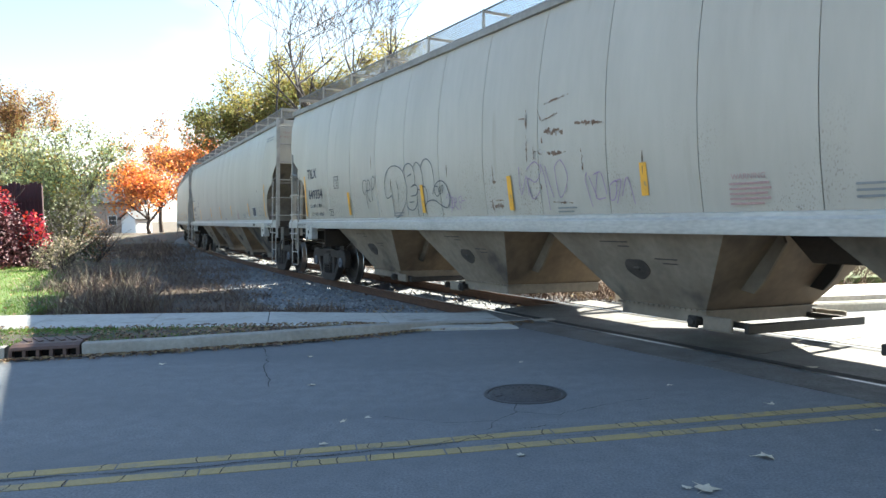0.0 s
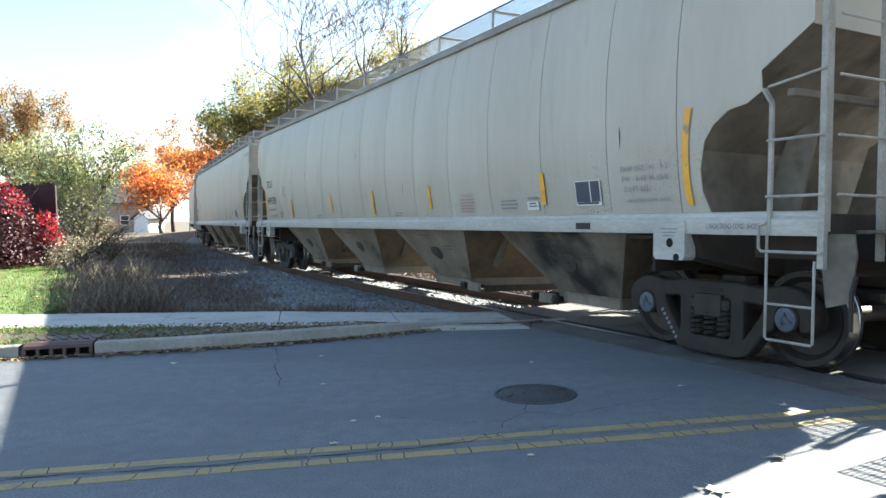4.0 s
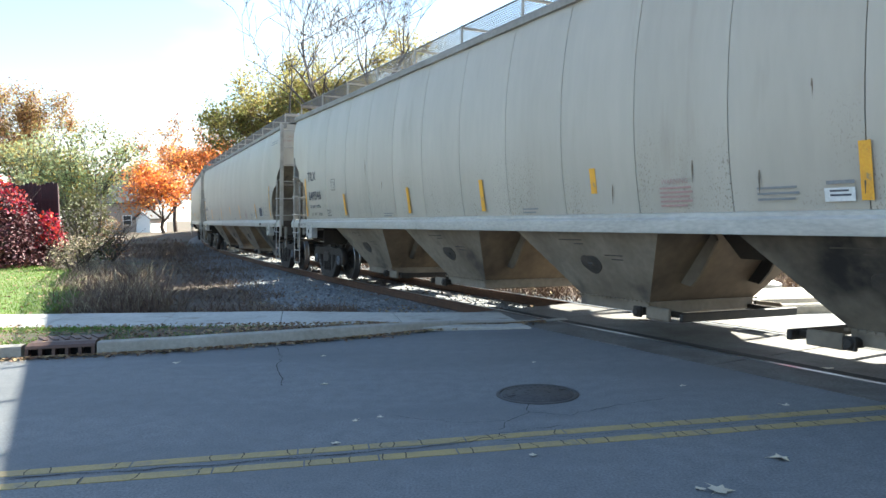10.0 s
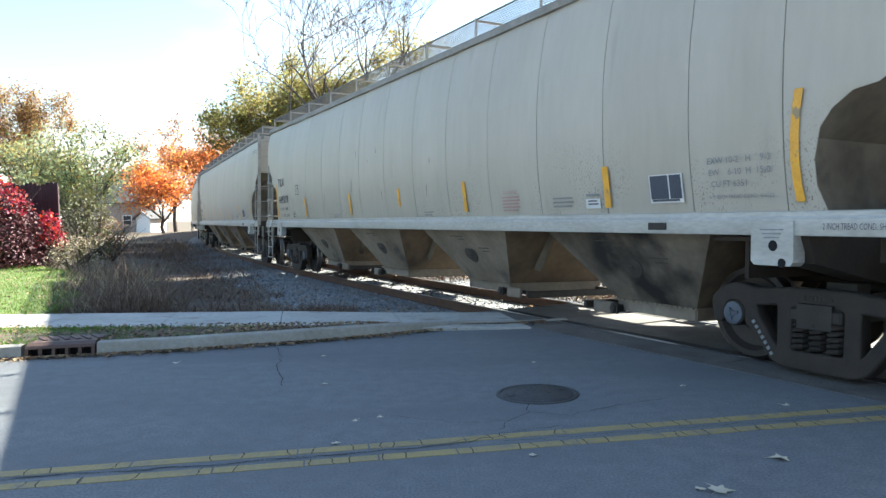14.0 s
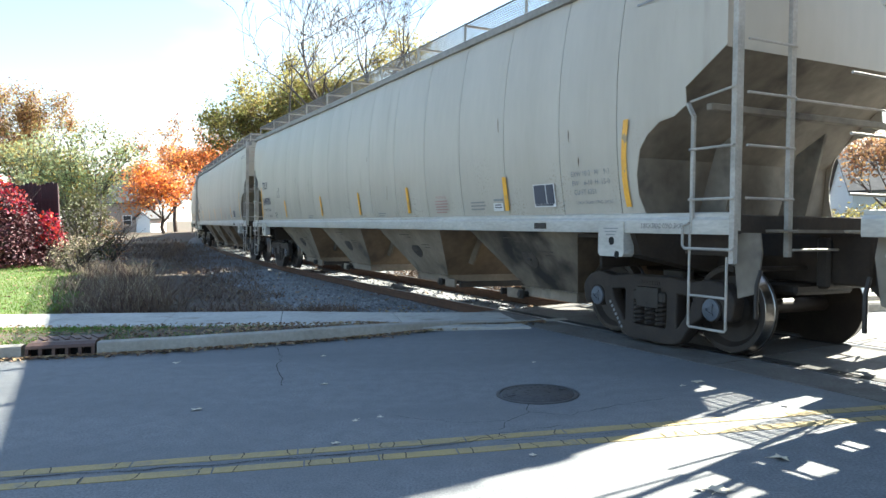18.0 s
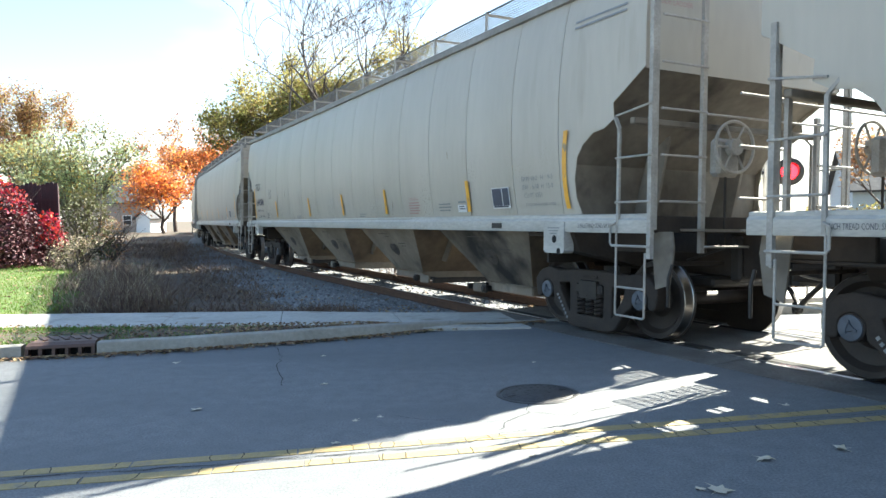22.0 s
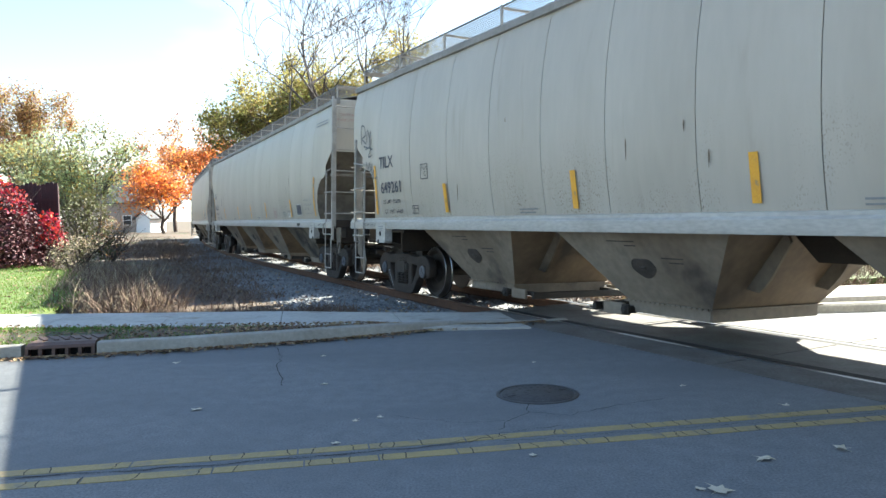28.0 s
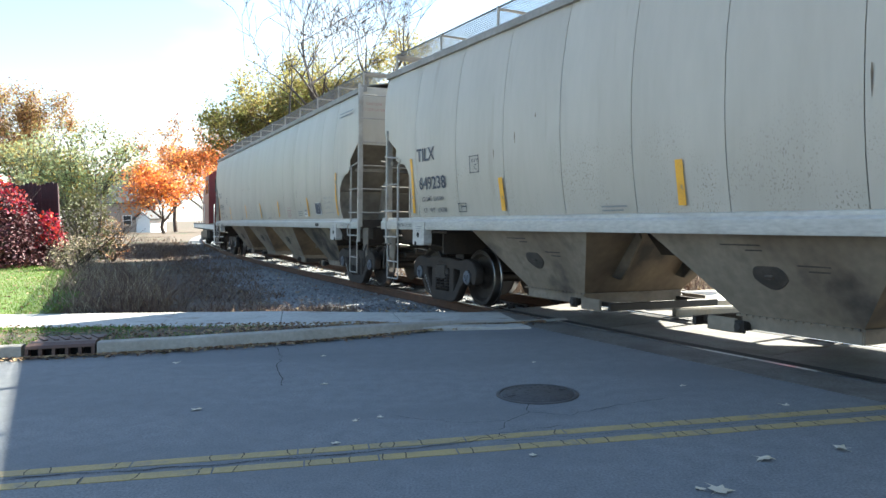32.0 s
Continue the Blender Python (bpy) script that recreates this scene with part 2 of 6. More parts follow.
WHEEL = material("rust_brown_wheel_plate", (0.020, 0.0145, 0.0115), 0.6, metal=0.2, second=(0.040, 0.029, 0.022), scale=4, amount=0.8, bump=0.1)
STEEL = material("bright_worn_steel", (0.36, 0.35, 0.34), 0.28, metal=1.0, second=(0.24, 0.22, 0.20), scale=6, amount=0.4)
CAP = material("blue_grey_bearing_cap", (0.085, 0.105, 0.135), 0.5, metal=0.2, second=(0.05, 0.055, 0.065), scale=9, amount=0.7)
YELLOW = material("amber_reflector_strip", (0.78, 0.38, 0.03), 0.45, second=(0.55, 0.27, 0.04), scale=5, amount=0.6, spots=(0.30, 0.22, 0.12), spot_scale=9, spot_range=(0.60, 0.66))
STENCIL = material("dark_stencil_paint", (0.060, 0.065, 0.085), 0.6, spots=(0.22, 0.23, 0.24), spot_scale=12, spot_range=(0.60, 0.8))
SCUFF = material("oil_stained_steel", (0.038, 0.031, 0.026), 0.7, second=(0.080, 0.064, 0.050), scale=6, amount=0.8, bump=0.2)
SCAB = material("bare_rust_scab", (0.20, 0.135, 0.095), 0.85, second=(0.14, 0.08, 0.052), scale=5, amount=0.9, bump=0.2, spots=(0.40, 0.38, 0.34), spot_scale=11, spot_range=(0.50, 0.62))
SCRAPED = material("scraped_grey_paint", (0.39, 0.345, 0.30), 0.6, second=(0.34, 0.30, 0.26), scale=4, amount=0.7)
FADED = material("faded_stencil_paint", (0.22, 0.23, 0.24), 0.6)
PINKISH = material("faded_red_stencil_paint", (0.40, 0.25, 0.24), 0.6)
BOARD = material("dark_stencil_board", (0.045, 0.055, 0.085), 0.5)
LABELW = material("white_label", (0.66, 0.67, 0.67), 0.55)
VIOLET = material("violet_spray_paint", (0.30, 0.20, 0.33), 0.6)
SPRAY = material("grey_spray_paint", (0.11, 0.12, 0.13), 0.6)
ROADGREY = material("weathered_asphalt", (0.158, 0.166, 0.173), 0.85, second=(0.122, 0.129, 0.137), scale=7.0, amount=0.8, bump=0.25, bump_scale=150, spots=(0.112, 0.119, 0.127),
                    spot_scale=0.55, spot_range=(0.46, 0.74), spot_stretch=(0.5, 1.5, 1), fine=0.30)
CROSSING = material("brown_stained_crossing_asphalt", (0.128, 0.123, 0.116), 0.85, second=(0.095, 0.088, 0.080), scale=4.0, amount=0.9, bump=0.3, bump_scale=110, spots=(0.075, 0.066, 0.058), spot_scale=1.6,
                    spot_range=(0.50, 0.72), fine=0.25)
CONCRETE = material("pale_concrete", (0.40, 0.39, 0.36), 0.85, second=(0.32, 0.31, 0.285), scale=1.5, amount=0.8, bump=0.2, bump_scale=60, spots=(0.24, 0.22, 0.19), spot_scale=3,
                    spot_range=(0.62, 0.72))
KERB = material("stained_kerb_concrete", (0.33, 0.31, 0.27), 0.85, second=(0.24, 0.22, 0.185), scale=2.2, amount=0.8, bump=0.25, bump_scale=50)
ROADYELLOW = material("worn_yellow_road_paint", (0.34, 0.255, 0.105), 0.75, second=(0.27, 0.215, 0.12), scale=5, amount=0.8, spots=(0.16, 0.155, 0.14), spot_scale=5.5, spot_range=(0.58, 0.74),
                      bump=0.3, bump_scale=120)
CRACK = material("road_crack", (0.02, 0.02, 0.02), 0.95)
IRON = material("worn_manhole_iron", (0.050, 0.050, 0.053), 0.6, metal=0.3, second=(0.075, 0.072, 0.072), scale=7, amount=0.6, bump=0.2)
INLETIRON = material("rust_brown_cast_iron", (0.105, 0.060, 0.046), 0.65, metal=0.2, second=(0.07, 0.042, 0.034), scale=9, amount=0.8, bump=0.25)
BLACK = material("deep_black", (0.006, 0.006, 0.006), 0.9)
DIRT = material("leaf_strewn_soil", (0.075, 0.056, 0.043), 0.95, second=(0.115, 0.085, 0.062), scale=0.8, amount=0.9, bump=0.5, bump_scale=14, spots=(0.05, 0.062, 0.028), spot_scale=0.25,
                spot_range=(0.55, 0.65))
STONE = material("grey_ballast_stone", (0.165, 0.172, 0.185), 0.9, second=(0.27, 0.272, 0.27), scale=3, amount=0.7, random_shade=0.45, island=True, bump=0.2)
RUST = material("brown_rusted_rail", (0.085, 0.043, 0.026), 0.8, metal=0.3, second=(0.13, 0.065, 0.036), scale=8, amount=0.8, bump=0.15)
TIE = material("grey_brown_sleeper_wood", (0.085, 0.066, 0.050), 0.9, second=(0.05, 0.04, 0.032), scale=3, amount=0.8, stretch=(6, 6, 1), bump=0.3, random_shade=0.25)
GRASS = material("lawn_grass_blades", (0.10, 0.19, 0.030), 0.7, second=(0.16, 0.21, 0.045), scale=0.8, amount=0.8, random_shade=0.35, island=True, translucent=0.35)
TURF = material("lawn_turf", (0.060, 0.105, 0.022), 0.9, second=(0.11, 0.12, 0.035), scale=1.2, amount=0.8, bump=0.6, bump_scale=25)
STALK = material("dry_brown_stalks", (0.165, 0.108, 0.078), 0.85, second=(0.082, 0.052, 0.038), scale=2, amount=0.8, random_shade=0.4, island=True)
STRAW = material("pale_dry_straw", (0.36, 0.30, 0.21), 0.85, second=(0.22, 0.17, 0.12), scale=2, amount=0.8, random_shade=0.4, island=True, translucent=0.2)
TWIG = material("dark_twig_bark", (0.038, 0.031, 0.030), 0.9, second=(0.060, 0.050, 0.045), scale=6, amount=0.8, bump=0.3)
BARK = material("grey_brown_bark", (0.085, 0.065, 0.055), 0.9, second=(0.05, 0.04, 0.036), scale=6, amount=0.8, stretch=(2, 2, 0.4), bump=0.5, bump_scale=20)
LITTER = material("tan_and_brown_fallen_leaves", (0.26, 0.172, 0.100), 0.8, second=(0.15, 0.092, 0.055), scale=0.9, amount=0.9, random_shade=0.5, island=True, translucent=0.15)
PALELEAF = material("pale_fallen_leaf", (0.55, 0.50, 0.40), 0.7, second=(0.42, 0.34, 0.22), scale=8, amount=0.7)


def leafy(name, a, b, tr=0.4):
    return material(name, a, 0.6, second=b, scale=0.35, amount=1.0, random_shade=0.4, island=True, translucent=tr)


GREENGOLD = leafy("yellow_green_leaves", (0.175, 0.185, 0.055), (0.265, 0.225, 0.07), 0.5)
GOLD = leafy("golden_leaves", (0.33, 0.245, 0.07), (0.29, 0.235, 0.09), 0.45)
ORANGE = leafy("orange_leaves", (0.60, 0.17, 0.035), (0.55, 0.24, 0.09), 0.45)
PALEGREEN = leafy("pale_green_leaves", (0.20, 0.25, 0.125), (0.28, 0.30, 0.16), 0.45)
RUSTLEAF = leafy("brown_orange_leaves", (0.34, 0.17, 0.07), (0.27, 0.16, 0.10))
CRIMSON = leafy("dark_red_leaves", (0.036, 0.011, 0.016), (0.10, 0.026, 0.036), 0.15)
SCARLET = leafy("bright_red_leaves", (0.42, 0.022, 0.04), (0.30, 0.018, 0.034), 0.35)
OLIVE = leafy("olive_shrub_leaves", (0.075, 0.085, 0.032), (0.125, 0.110, 0.05), 0.3)
HEDGE = leafy("hedge_leaves", (0.16, 0.15, 0.05), (0.27, 0.20, 0.09))


# ---------------------------------------------------------------- the line of the track
KNOTS = [-260, -90, -60, -40, -20, 0, 20, 220]
BENDS = [0.00294, 0.00294, 0.00294, 0.00294, 0.00341, 0.00208, 0.00120, 0.00120]
GRID = np.arange(-260, 220.01, 0.5)
ZERO = int(np.argmin(np.abs(GRID)))
turn_rate = np.interp(GRID, KNOTS, BENDS)
HEAD = np.concatenate([[0], np.cumsum((turn_rate[1:] + turn_rate[:-1]) / 2 * 0.5)])
HEAD = HEAD - HEAD[ZERO] - 1.0854
LINE_X = np.concatenate([[0], np.cumsum((np.cos(HEAD[1:]) + np.cos(HEAD[:-1])) / 2 * 0.5)])
LINE_Y = np.concatenate([[0], np.cumsum((np.sin(HEAD[1:]) + np.sin(HEAD[:-1])) / 2 * 0.5)])
LINE_X, LINE_Y = LINE_X - LINE_X[ZERO] + 3.229, LINE_Y - LINE_Y[ZERO] + 8.859


def on_line(s):
    return Vector((float(np.interp(s, GRID, LINE_X)), float(np.interp(s, GRID, LINE_Y)), 0.0))


def heading(s):
    return float(np.interp(s, GRID, HEAD))


def beside(s, lat, z=0.0):
    """A point of the line's right-hand side (towards the road user), lat metres from its middle."""
    a, p = heading(s), on_line(s)
    return Vector((p.x + math.sin(a) * lat, p.y - math.cos(a) * lat, z))


def off_line(x, y):
    """Distance to the middle of the track, positive on its right-hand side, and the place along it."""
    k = int(np.argmin((LINE_X - x) ** 2 + (LINE_Y - y) ** 2))
    a = HEAD[k]
    return (x - LINE_X[k]) * math.sin(a) - (y - LINE_Y[k]) * math.cos(a), float(GRID[k])


# ---------------------------------------------------------------- ground, road, pavement
def stepped(lo, hi, fine_lo, fine_hi, fine, coarse):
    a = [lo, lo * 0.6, lo * 0.35, lo * 0.2]
    k = max(lo * 0.2, fine_lo - 60)
    a = [v for v in a if v < k - 5] + list(np.arange(k, fine_lo, coarse)) + list(np.arange(fine_lo, fine_hi, fine)) + list(np.arange(fine_hi, fine_hi + 60, coarse))
    return a + [v for v in (hi * 0.2, hi * 0.35, hi * 0.6, hi) if v > fine_hi + 65]


def lift(x, y):
    """Height of the soil."""
    d, s = off_line(x, y)
    z = -0.10 + 0.05 * noise.noise((x * 0.22, y * 0.22, 0)) + 0.03 * noise.noise((x * 0.9, y * 0.9, 3))
    k = min(1, max(0, (abs(d) - 1.9) / 3.0))
    z = z * k + (1 - k) * -0.20
    return -0.30 if y < 12.6 and y > -9 else z


gx = stepped(-2000, 2000, -26, 26, 0.8, 4)
gy = stepped(-2000, 2000, 11.0, 40, 0.8, 4)
g = Mesh()
g.sheet([[(x, y, lift(x, y)) for y in gy] for x in gx])
solid("ground", g, DIRT, "brown soil strewn with dry leaves beside the track", "ground", kind="structure")

U = Vector((math.cos(radians(9.9)), math.sin(radians(9.9))))  # the way the road runs
V = Vector((-U.y, U.x))


def road_at(u, v):
    """A point of the road: u metres along it, v metres beyond its middle line, which passes 4.8 m before the camera."""
    p = Vector((0.0, 4.835)) + u * U + v * V
    return p


KERB_LINE = [(-60, -1.6), (-30, 3.6), (-14, 6.55), (-8, 7.75), (-5.05, 8.33), (-4.83, 8.37), (-4.03, 8.51), (-3.25, 8.66), (-1.99, 8.99), (-1.3, 9.24), (-0.64, 9.53), (0.10, 9.95), (1.13, 10.26), (1.75, 10.4)]
KERB_LINE_R = [(3.3, 10.5), (4.6, 10.55), (6.2, 10.6), (9, 11.0), (14, 11.9), (30, 14.7), (60, 20.0)]
NEAR_LINE = [(60, 10.1), (30, 4.9), (12, 1.75), (0, -0.35), (-12, -2.45), (-30, -5.6), (-60, -10.8)]
road = Mesh()
top = KERB_LINE + KERB_LINE_R
rows = []
for i in range(len(top)):
    a = Vector(top[i])
    b = Vector((a.x + 2.3, 0))
    k = [p for p in NEAR_LINE]
    b.y = float(np.interp(b.x, [p[0] for p in k[::-1]], [p[1] for p in k[::-1]]))
    rows.append([(a.x + (b.x - a.x) * j / 8, a.y + (b.y - a.y) * j / 8, 0.0) for j in range(9)])
road.sheet(rows, (0, 0, -0.2))
solid("road", road, ROADGREY, "worn grey asphalt road with cracks crossing the railway", "road", kind="structure")


def strip(line, inner, outer, z0, z1, rise=0.0):
    """A band beside a line of points: from inner to outer metres beyond it, z0 to z1 high, with rounded edges."""
    m = Mesh()
    rows = []
    for i, p in enumerate(line):
        a, b = Vector(line[max(i - 1, 0)]), Vector(line[min(i + 1, len(line) - 1)])
        d = (b - a).normalized()
        n = Vector((-d.y, d.x))
        p = Vector(p)
        e = min(0.03, (outer - inner) / 4)
        prof = [(inner - 0.012, z0), (inner, z1 - e), (inner + e * 0.4, z1 - e * 0.3), (inner + e, z1), (outer, z1), (outer, z0)]
        rows.append([(p.x + n.x * o, p.y + n.y * o, z) for o, z in prof])
    m.sheet(rows)
    return m


# the kerb in lengths, with joints between them; it sinks towards the rails
kerb = thing("kerb", "pale concrete kerb with leaves lying along it", "kerb", kind="structure")
lengths = []
for a, b in zip(KERB_LINE[:-1], KERB_LINE[1:]):
    n = max(1, round((Vector(b) - Vector(a)).length / 1.5))
    lengths += [(Vector(a).lerp(Vector(b), i / n), Vector(a).lerp(Vector(b), (i + 1) / n)) for i in range(n)]
for a, b in lengths:
    if a.x < -40 or -4.83 < (a + b).x / 2 < -4.03:
        continue

    def high(x):
        return 0.15 * min(1, max(0.12, (1.3 - x) / 2.2))
    d = (b - a).normalized()
    nn = Vector((-d.y, d.x))
    m = Mesh()
    rows = []
    for p in (a, b):
        z = high(p.x)
        rows.append([(p.x + nn.x * o, p.y + nn.y * o, k) for o, k in ((-0.015, -0.15), (0.0, z - 0.03), (0.01, z - 0.008), (0.03, z), (0.155, z), (0.16, -0.15))])
    m.sheet(rows)
    part("kerb_stone", m, KERB, kerb)
right_kerb = thing("kerb", "sunlit concrete kerb beyond the railway", "kerb", kind="structure")
for a, b in zip(KERB_LINE_R[:-1], KERB_LINE_R[1:]):
    d = (Vector(b) - Vector(a)).normalized()
    nn = Vector((-d.y, d.x))
    m = Mesh()
    m.sheet([[(p[0] + nn.x * o, p[1] + nn.y * o, k) for o, k in ((-0.015, -0.15), (0.0, 0.10), (0.03, 0.13), (0.155, 0.13), (0.16, -0.15))] for p in (a, b)])
    part("kerb_stone", m, KERB, right_kerb)

# pavement slabs
pavement = thing("pavement", "pale concrete pavement slabs with a dark joint between each", "pavement", kind="structure")


def front_y(q):
    """The pavement's edge on the road's side."""
    return 9.80 - 0.085 * (q + 2.3) + 0.25 * min(1, max(0, (q + 1.5) / 3.0))


x = -24.16
while x < 0.9:
    x2 = min(x + 1.69, 1.15)

    def zz(q):
        return 0.095 * min(1, max(0.1, (0.9 - q) / 3.0)) + 0.012
    m = Mesh()
    m.sheet([[(q, front_y(q), zz(q)), (q - 0.3, front_y(q) + 1.56, zz(q))] for q in (x + 0.006, x2 - 0.006)], (0, 0, -0.12))
    part("paving_slab", m, CONCRETE, pavement)
    x = x2
pavement_far = thing("pavement", "sunlit concrete pavement beyond the railway", "pavement", kind="structure")
x = 3.2
while x < 26:
    m = Mesh()
    y0 = float(np.interp(x, [p[0] for p in KERB_LINE_R], [p[1] for p in KERB_LINE_R]))
    y1 = float(np.interp(x + 1.8, [p[0] for p in KERB_LINE_R], [p[1] for p in KERB_LINE_R]))
    m.sheet([[(x, y0 + 0.8, 0.12), (x, y0 + 2.3, 0.12)], [(x + 1.79, y1 + 0.8, 0.12), (x + 1.79, y1 + 2.3, 0.12)]], (0, 0, -0.15))
    part("paving_slab", m, CONCRETE, pavement_far)
    x += 1.8
near = Mesh()
near.sheet([[(p[0], p[1] - 0.02, 0.12), (p[0] + 2, p[1] - 9, 0.12)] for p in NEAR_LINE[::-1]], (0, 0, -0.3))
solid("pavement_near", near, CONCRETE, "pale concrete pavement on the near side of the road", "pavement", kind="structure")

# the verge between kerb and pavement, and the lawn
verge = Mesh()
rows = []
for px, py in KERB_LINE[2:-1]:
    z = 0.125 * min(1, max(0.1, (1.2 - px) / 2.4))
    n = Vector((-0.28, 0.96))
    top_y = front_y(px)
    rows.append([(px + n.x * 0.15, py + n.y * 0.15, z - 0.01), (px + n.x * 0.3, (py + top_y) / 2 + 0.1, z + 0.015), (px, max(top_y, py + 0.17), z - 0.015)])
verge.sheet(rows)
solid("verge", verge, DIRT, "narrow grass verge covered with fallen leaves", "grass", kind="structure")
LAWN_EDGE = [(-6.5, 11.75), (-7.2, 14.3), (-8.7, 17.5), (-10.2, 20.6), (-12.2, 23.8), (-14.5, 26.0), (-17, 27.5)]
lawn = Mesh()
lawn.sheet([[(px, py, 0.055), (px - 4, py, 0.10), (px - 14, py - 0.3, 0.12), (px - 45, py - 1.5, 0.12)] for px, py in LAWN_EDGE], (0, 0, -0.3))
solid("lawn", lawn, TURF, "short green lawn, half in sun", "lawn", kind="structure")

# double yellow line, in lengths parted by cracks
lines = thing("road_marking", "worn double yellow centre line, cracked across", "road marking", kind="structure")
for v in (0.122, -0.122):
    u = -14.0
    while u < 16:
        n = 0.25 + 0.9 * random.random()
        a, b, c, d = (road_at(u, v - 0.052), road_at(u + n - 0.012, v - 0.052 + 0.004 * random.uniform(-1, 1)), road_at(u + n - 0.012, v + 0.052 + 0.004 * random.uniform(-1, 1)), road_at(u, v + 0.052))
        m = Mesh().prism([tuple(a), tuple(b), tuple(c), tuple(d)], "z", 0.0, 0.004)
        part("painted_length", m, ROADYELLOW, lines, smooth=0)
        u += n


def crack(points, w=0.012):
    """A jagged crack along a few points of the road."""
    m = Mesh()
    pts = []
    for a, b in zip(points[:-1], points[1:]):
        a, b = Vector(a), Vector(b)
        n = max(2, int((b - a).length / 0.09))
        pts += [a.lerp(b, i / n) + Vector((random.uniform(-1, 1), random.uniform(-1, 1))) * 0.022 for i in range(n)]
    pts.append(Vector(points[-1]))
    rows = []
    for i, p in enumerate(pts):
        d = (pts[min(i + 1, len(pts) - 1)] - pts[max(i - 1, 0)]).normalized()
        k = w * random.uniform(0.25, 1.0) / 2
        rows.append([(p.x - d.y * k, p.y + d.x * k, 0.0045), (p.x + d.y * k, p.y - d.x * k, 0.0045)])
    m.sheet(rows)
    return solid("road_crack", m, CRACK, "jagged dark crack in the asphalt", "crack", kind="structure", smooth=0)


crack([(-2.12, 9.05), (-2.0, 8.7), (-1.80, 8.1), (-1.76, 7.7), (-1.62, 7.2), (-1.50, 6.7)], 0.013)
crack([(0.62, 5.62), (0.95, 5.52), (1.25, 5.72), (1.75, 5.93)], 0.008)
crack([(0.35, 5.15), (0.48, 5.42), (0.62, 5.62), (0.66, 5.9)], 0.007)
crack([(-2.7, 4.40), (-1.6, 4.55), (-0.6, 4.73), (0.0, 4.86), (0.35, 5.10), (0.8, 5.25)], 0.009)
crack([tuple(road_at(0.6 * i - 9, 0.012 * math.sin(i * 1.9))) for i in range(16)] + [tuple(road_at(0.45, 0.16))], 0.014)
crack([tuple(road_at(0.4 + 0.7 * i, 0.015 * math.sin(i * 1.6))) for i in range(9)], 0.007)
crack([(-0.4, 5.6), (0.1, 5.36), (0.45, 5.4)], 0.006)
for v in (0.122, -0.122):
    for k in range(46):
        u = -3.2 + 7.0 * k / 46 + random.uniform(-0.05, 0.05)
        a, b = road_at(u, v - 0.06), road_at(u + random.uniform(-0.03, 0.03), v + 0.06)
        if random.random() < 0.7:
            m = Mesh()
            pts = [a.lerp(b, i / 3) + Vector((random.uniform(-0.012, 0.012), 0)) for i in range(4)]
            m.sheet([[(p.x - 0.0035, p.y, 0.0055), (p.x + 0.0035, p.y, 0.0055)] for p in pts])
            part("hairline_crack", m, CRACK, lines, smooth=0)

# manhole
manhole = thing("manhole", "round dark iron manhole cover set in the asphalt", "manhole", at=pose(0.77, 6.20, 0))
m = Mesh().lathe([(-0.06, 0.0), (-0.06, 0.35), (0.004, 0.35), (0.008, 0.345), (0.008, 0.318), (0.0, 0.312), (-0.012, 0.312), (-0.02, 0.0)], "z", 48)
part("frame", m, IRON, manhole)
m = Mesh().lathe([(-0.015, 0.0), (-0.015, 0.305), (0.006, 0.305), (0.010, 0.298), (0.010, 0.0)], "z", 48)
for ring in (0.10, 0.2, 0.27):
    n = int(ring * 110)
    for i in range(n):
        a = 2 * math.pi * i / n
        m.box((ring * math.cos(a), ring * math.sin(a), 0.010), (0.022, 0.016, 0.005), Matrix.Rotation(a, 3, "Z"))
for a in (0.4, 3.5):
    m.box((0.25 * math.cos(a), 0.25 * math.sin(a), 0.0135), (0.06, 0.03, 0.006), Matrix.Rotation(a, 3, "Z"))
part("cover", m, IRON, manhole)

# storm drain inlet in the kerb
ang = math.atan2(0.33, 1.80)
inlet = thing("storm_drain", "rust-brown cast iron storm drain inlet in the kerb", "drain", at=pose(-4.43, 8.47, 0, 0, 0, math.degrees(ang)))
m = Mesh().box((0, 0.33, 0.145), (0.74, 0.5, 0.03), ch=0.008)
hood = part("hood", m, INLETIRON, inlet)
for i in range(6):
    part("tread_bar", Mesh().box((-0.30 + 0.12 * i, 0.36, 0.165), (0.05, 0.34, 0.018), Matrix.Rotation(0.5, 3, "Z"), 0.004), INLETIRON, hood)
m = Mesh().prism([(0.08, 0.16), (0.0, 0.135), (-0.02, 0.11), (-0.02, 0.10), (0.08, 0.10)], "x", -0.37, 0.37)
for i in range(6):
    m.prism([(0.06, 0.0), (-0.02, 0.0), (-0.03, 0.02), (-0.02, 0.11), (0.06, 0.11)], "x", -0.355 + 0.142 * i - 0.018, -0.355 + 0.142 * i + 0.018)
m.box((0, 0.01, 0.008), (0.74, 0.07, 0.016), ch=0.004)
part("grille", m, INLETIRON, inlet)
# solid black block in place of the shade inside the opening
m = Mesh().box((0, 0.33, 0.02), (0.70, 0.46, 0.2))
part("throat", m, BLACK, inlet)

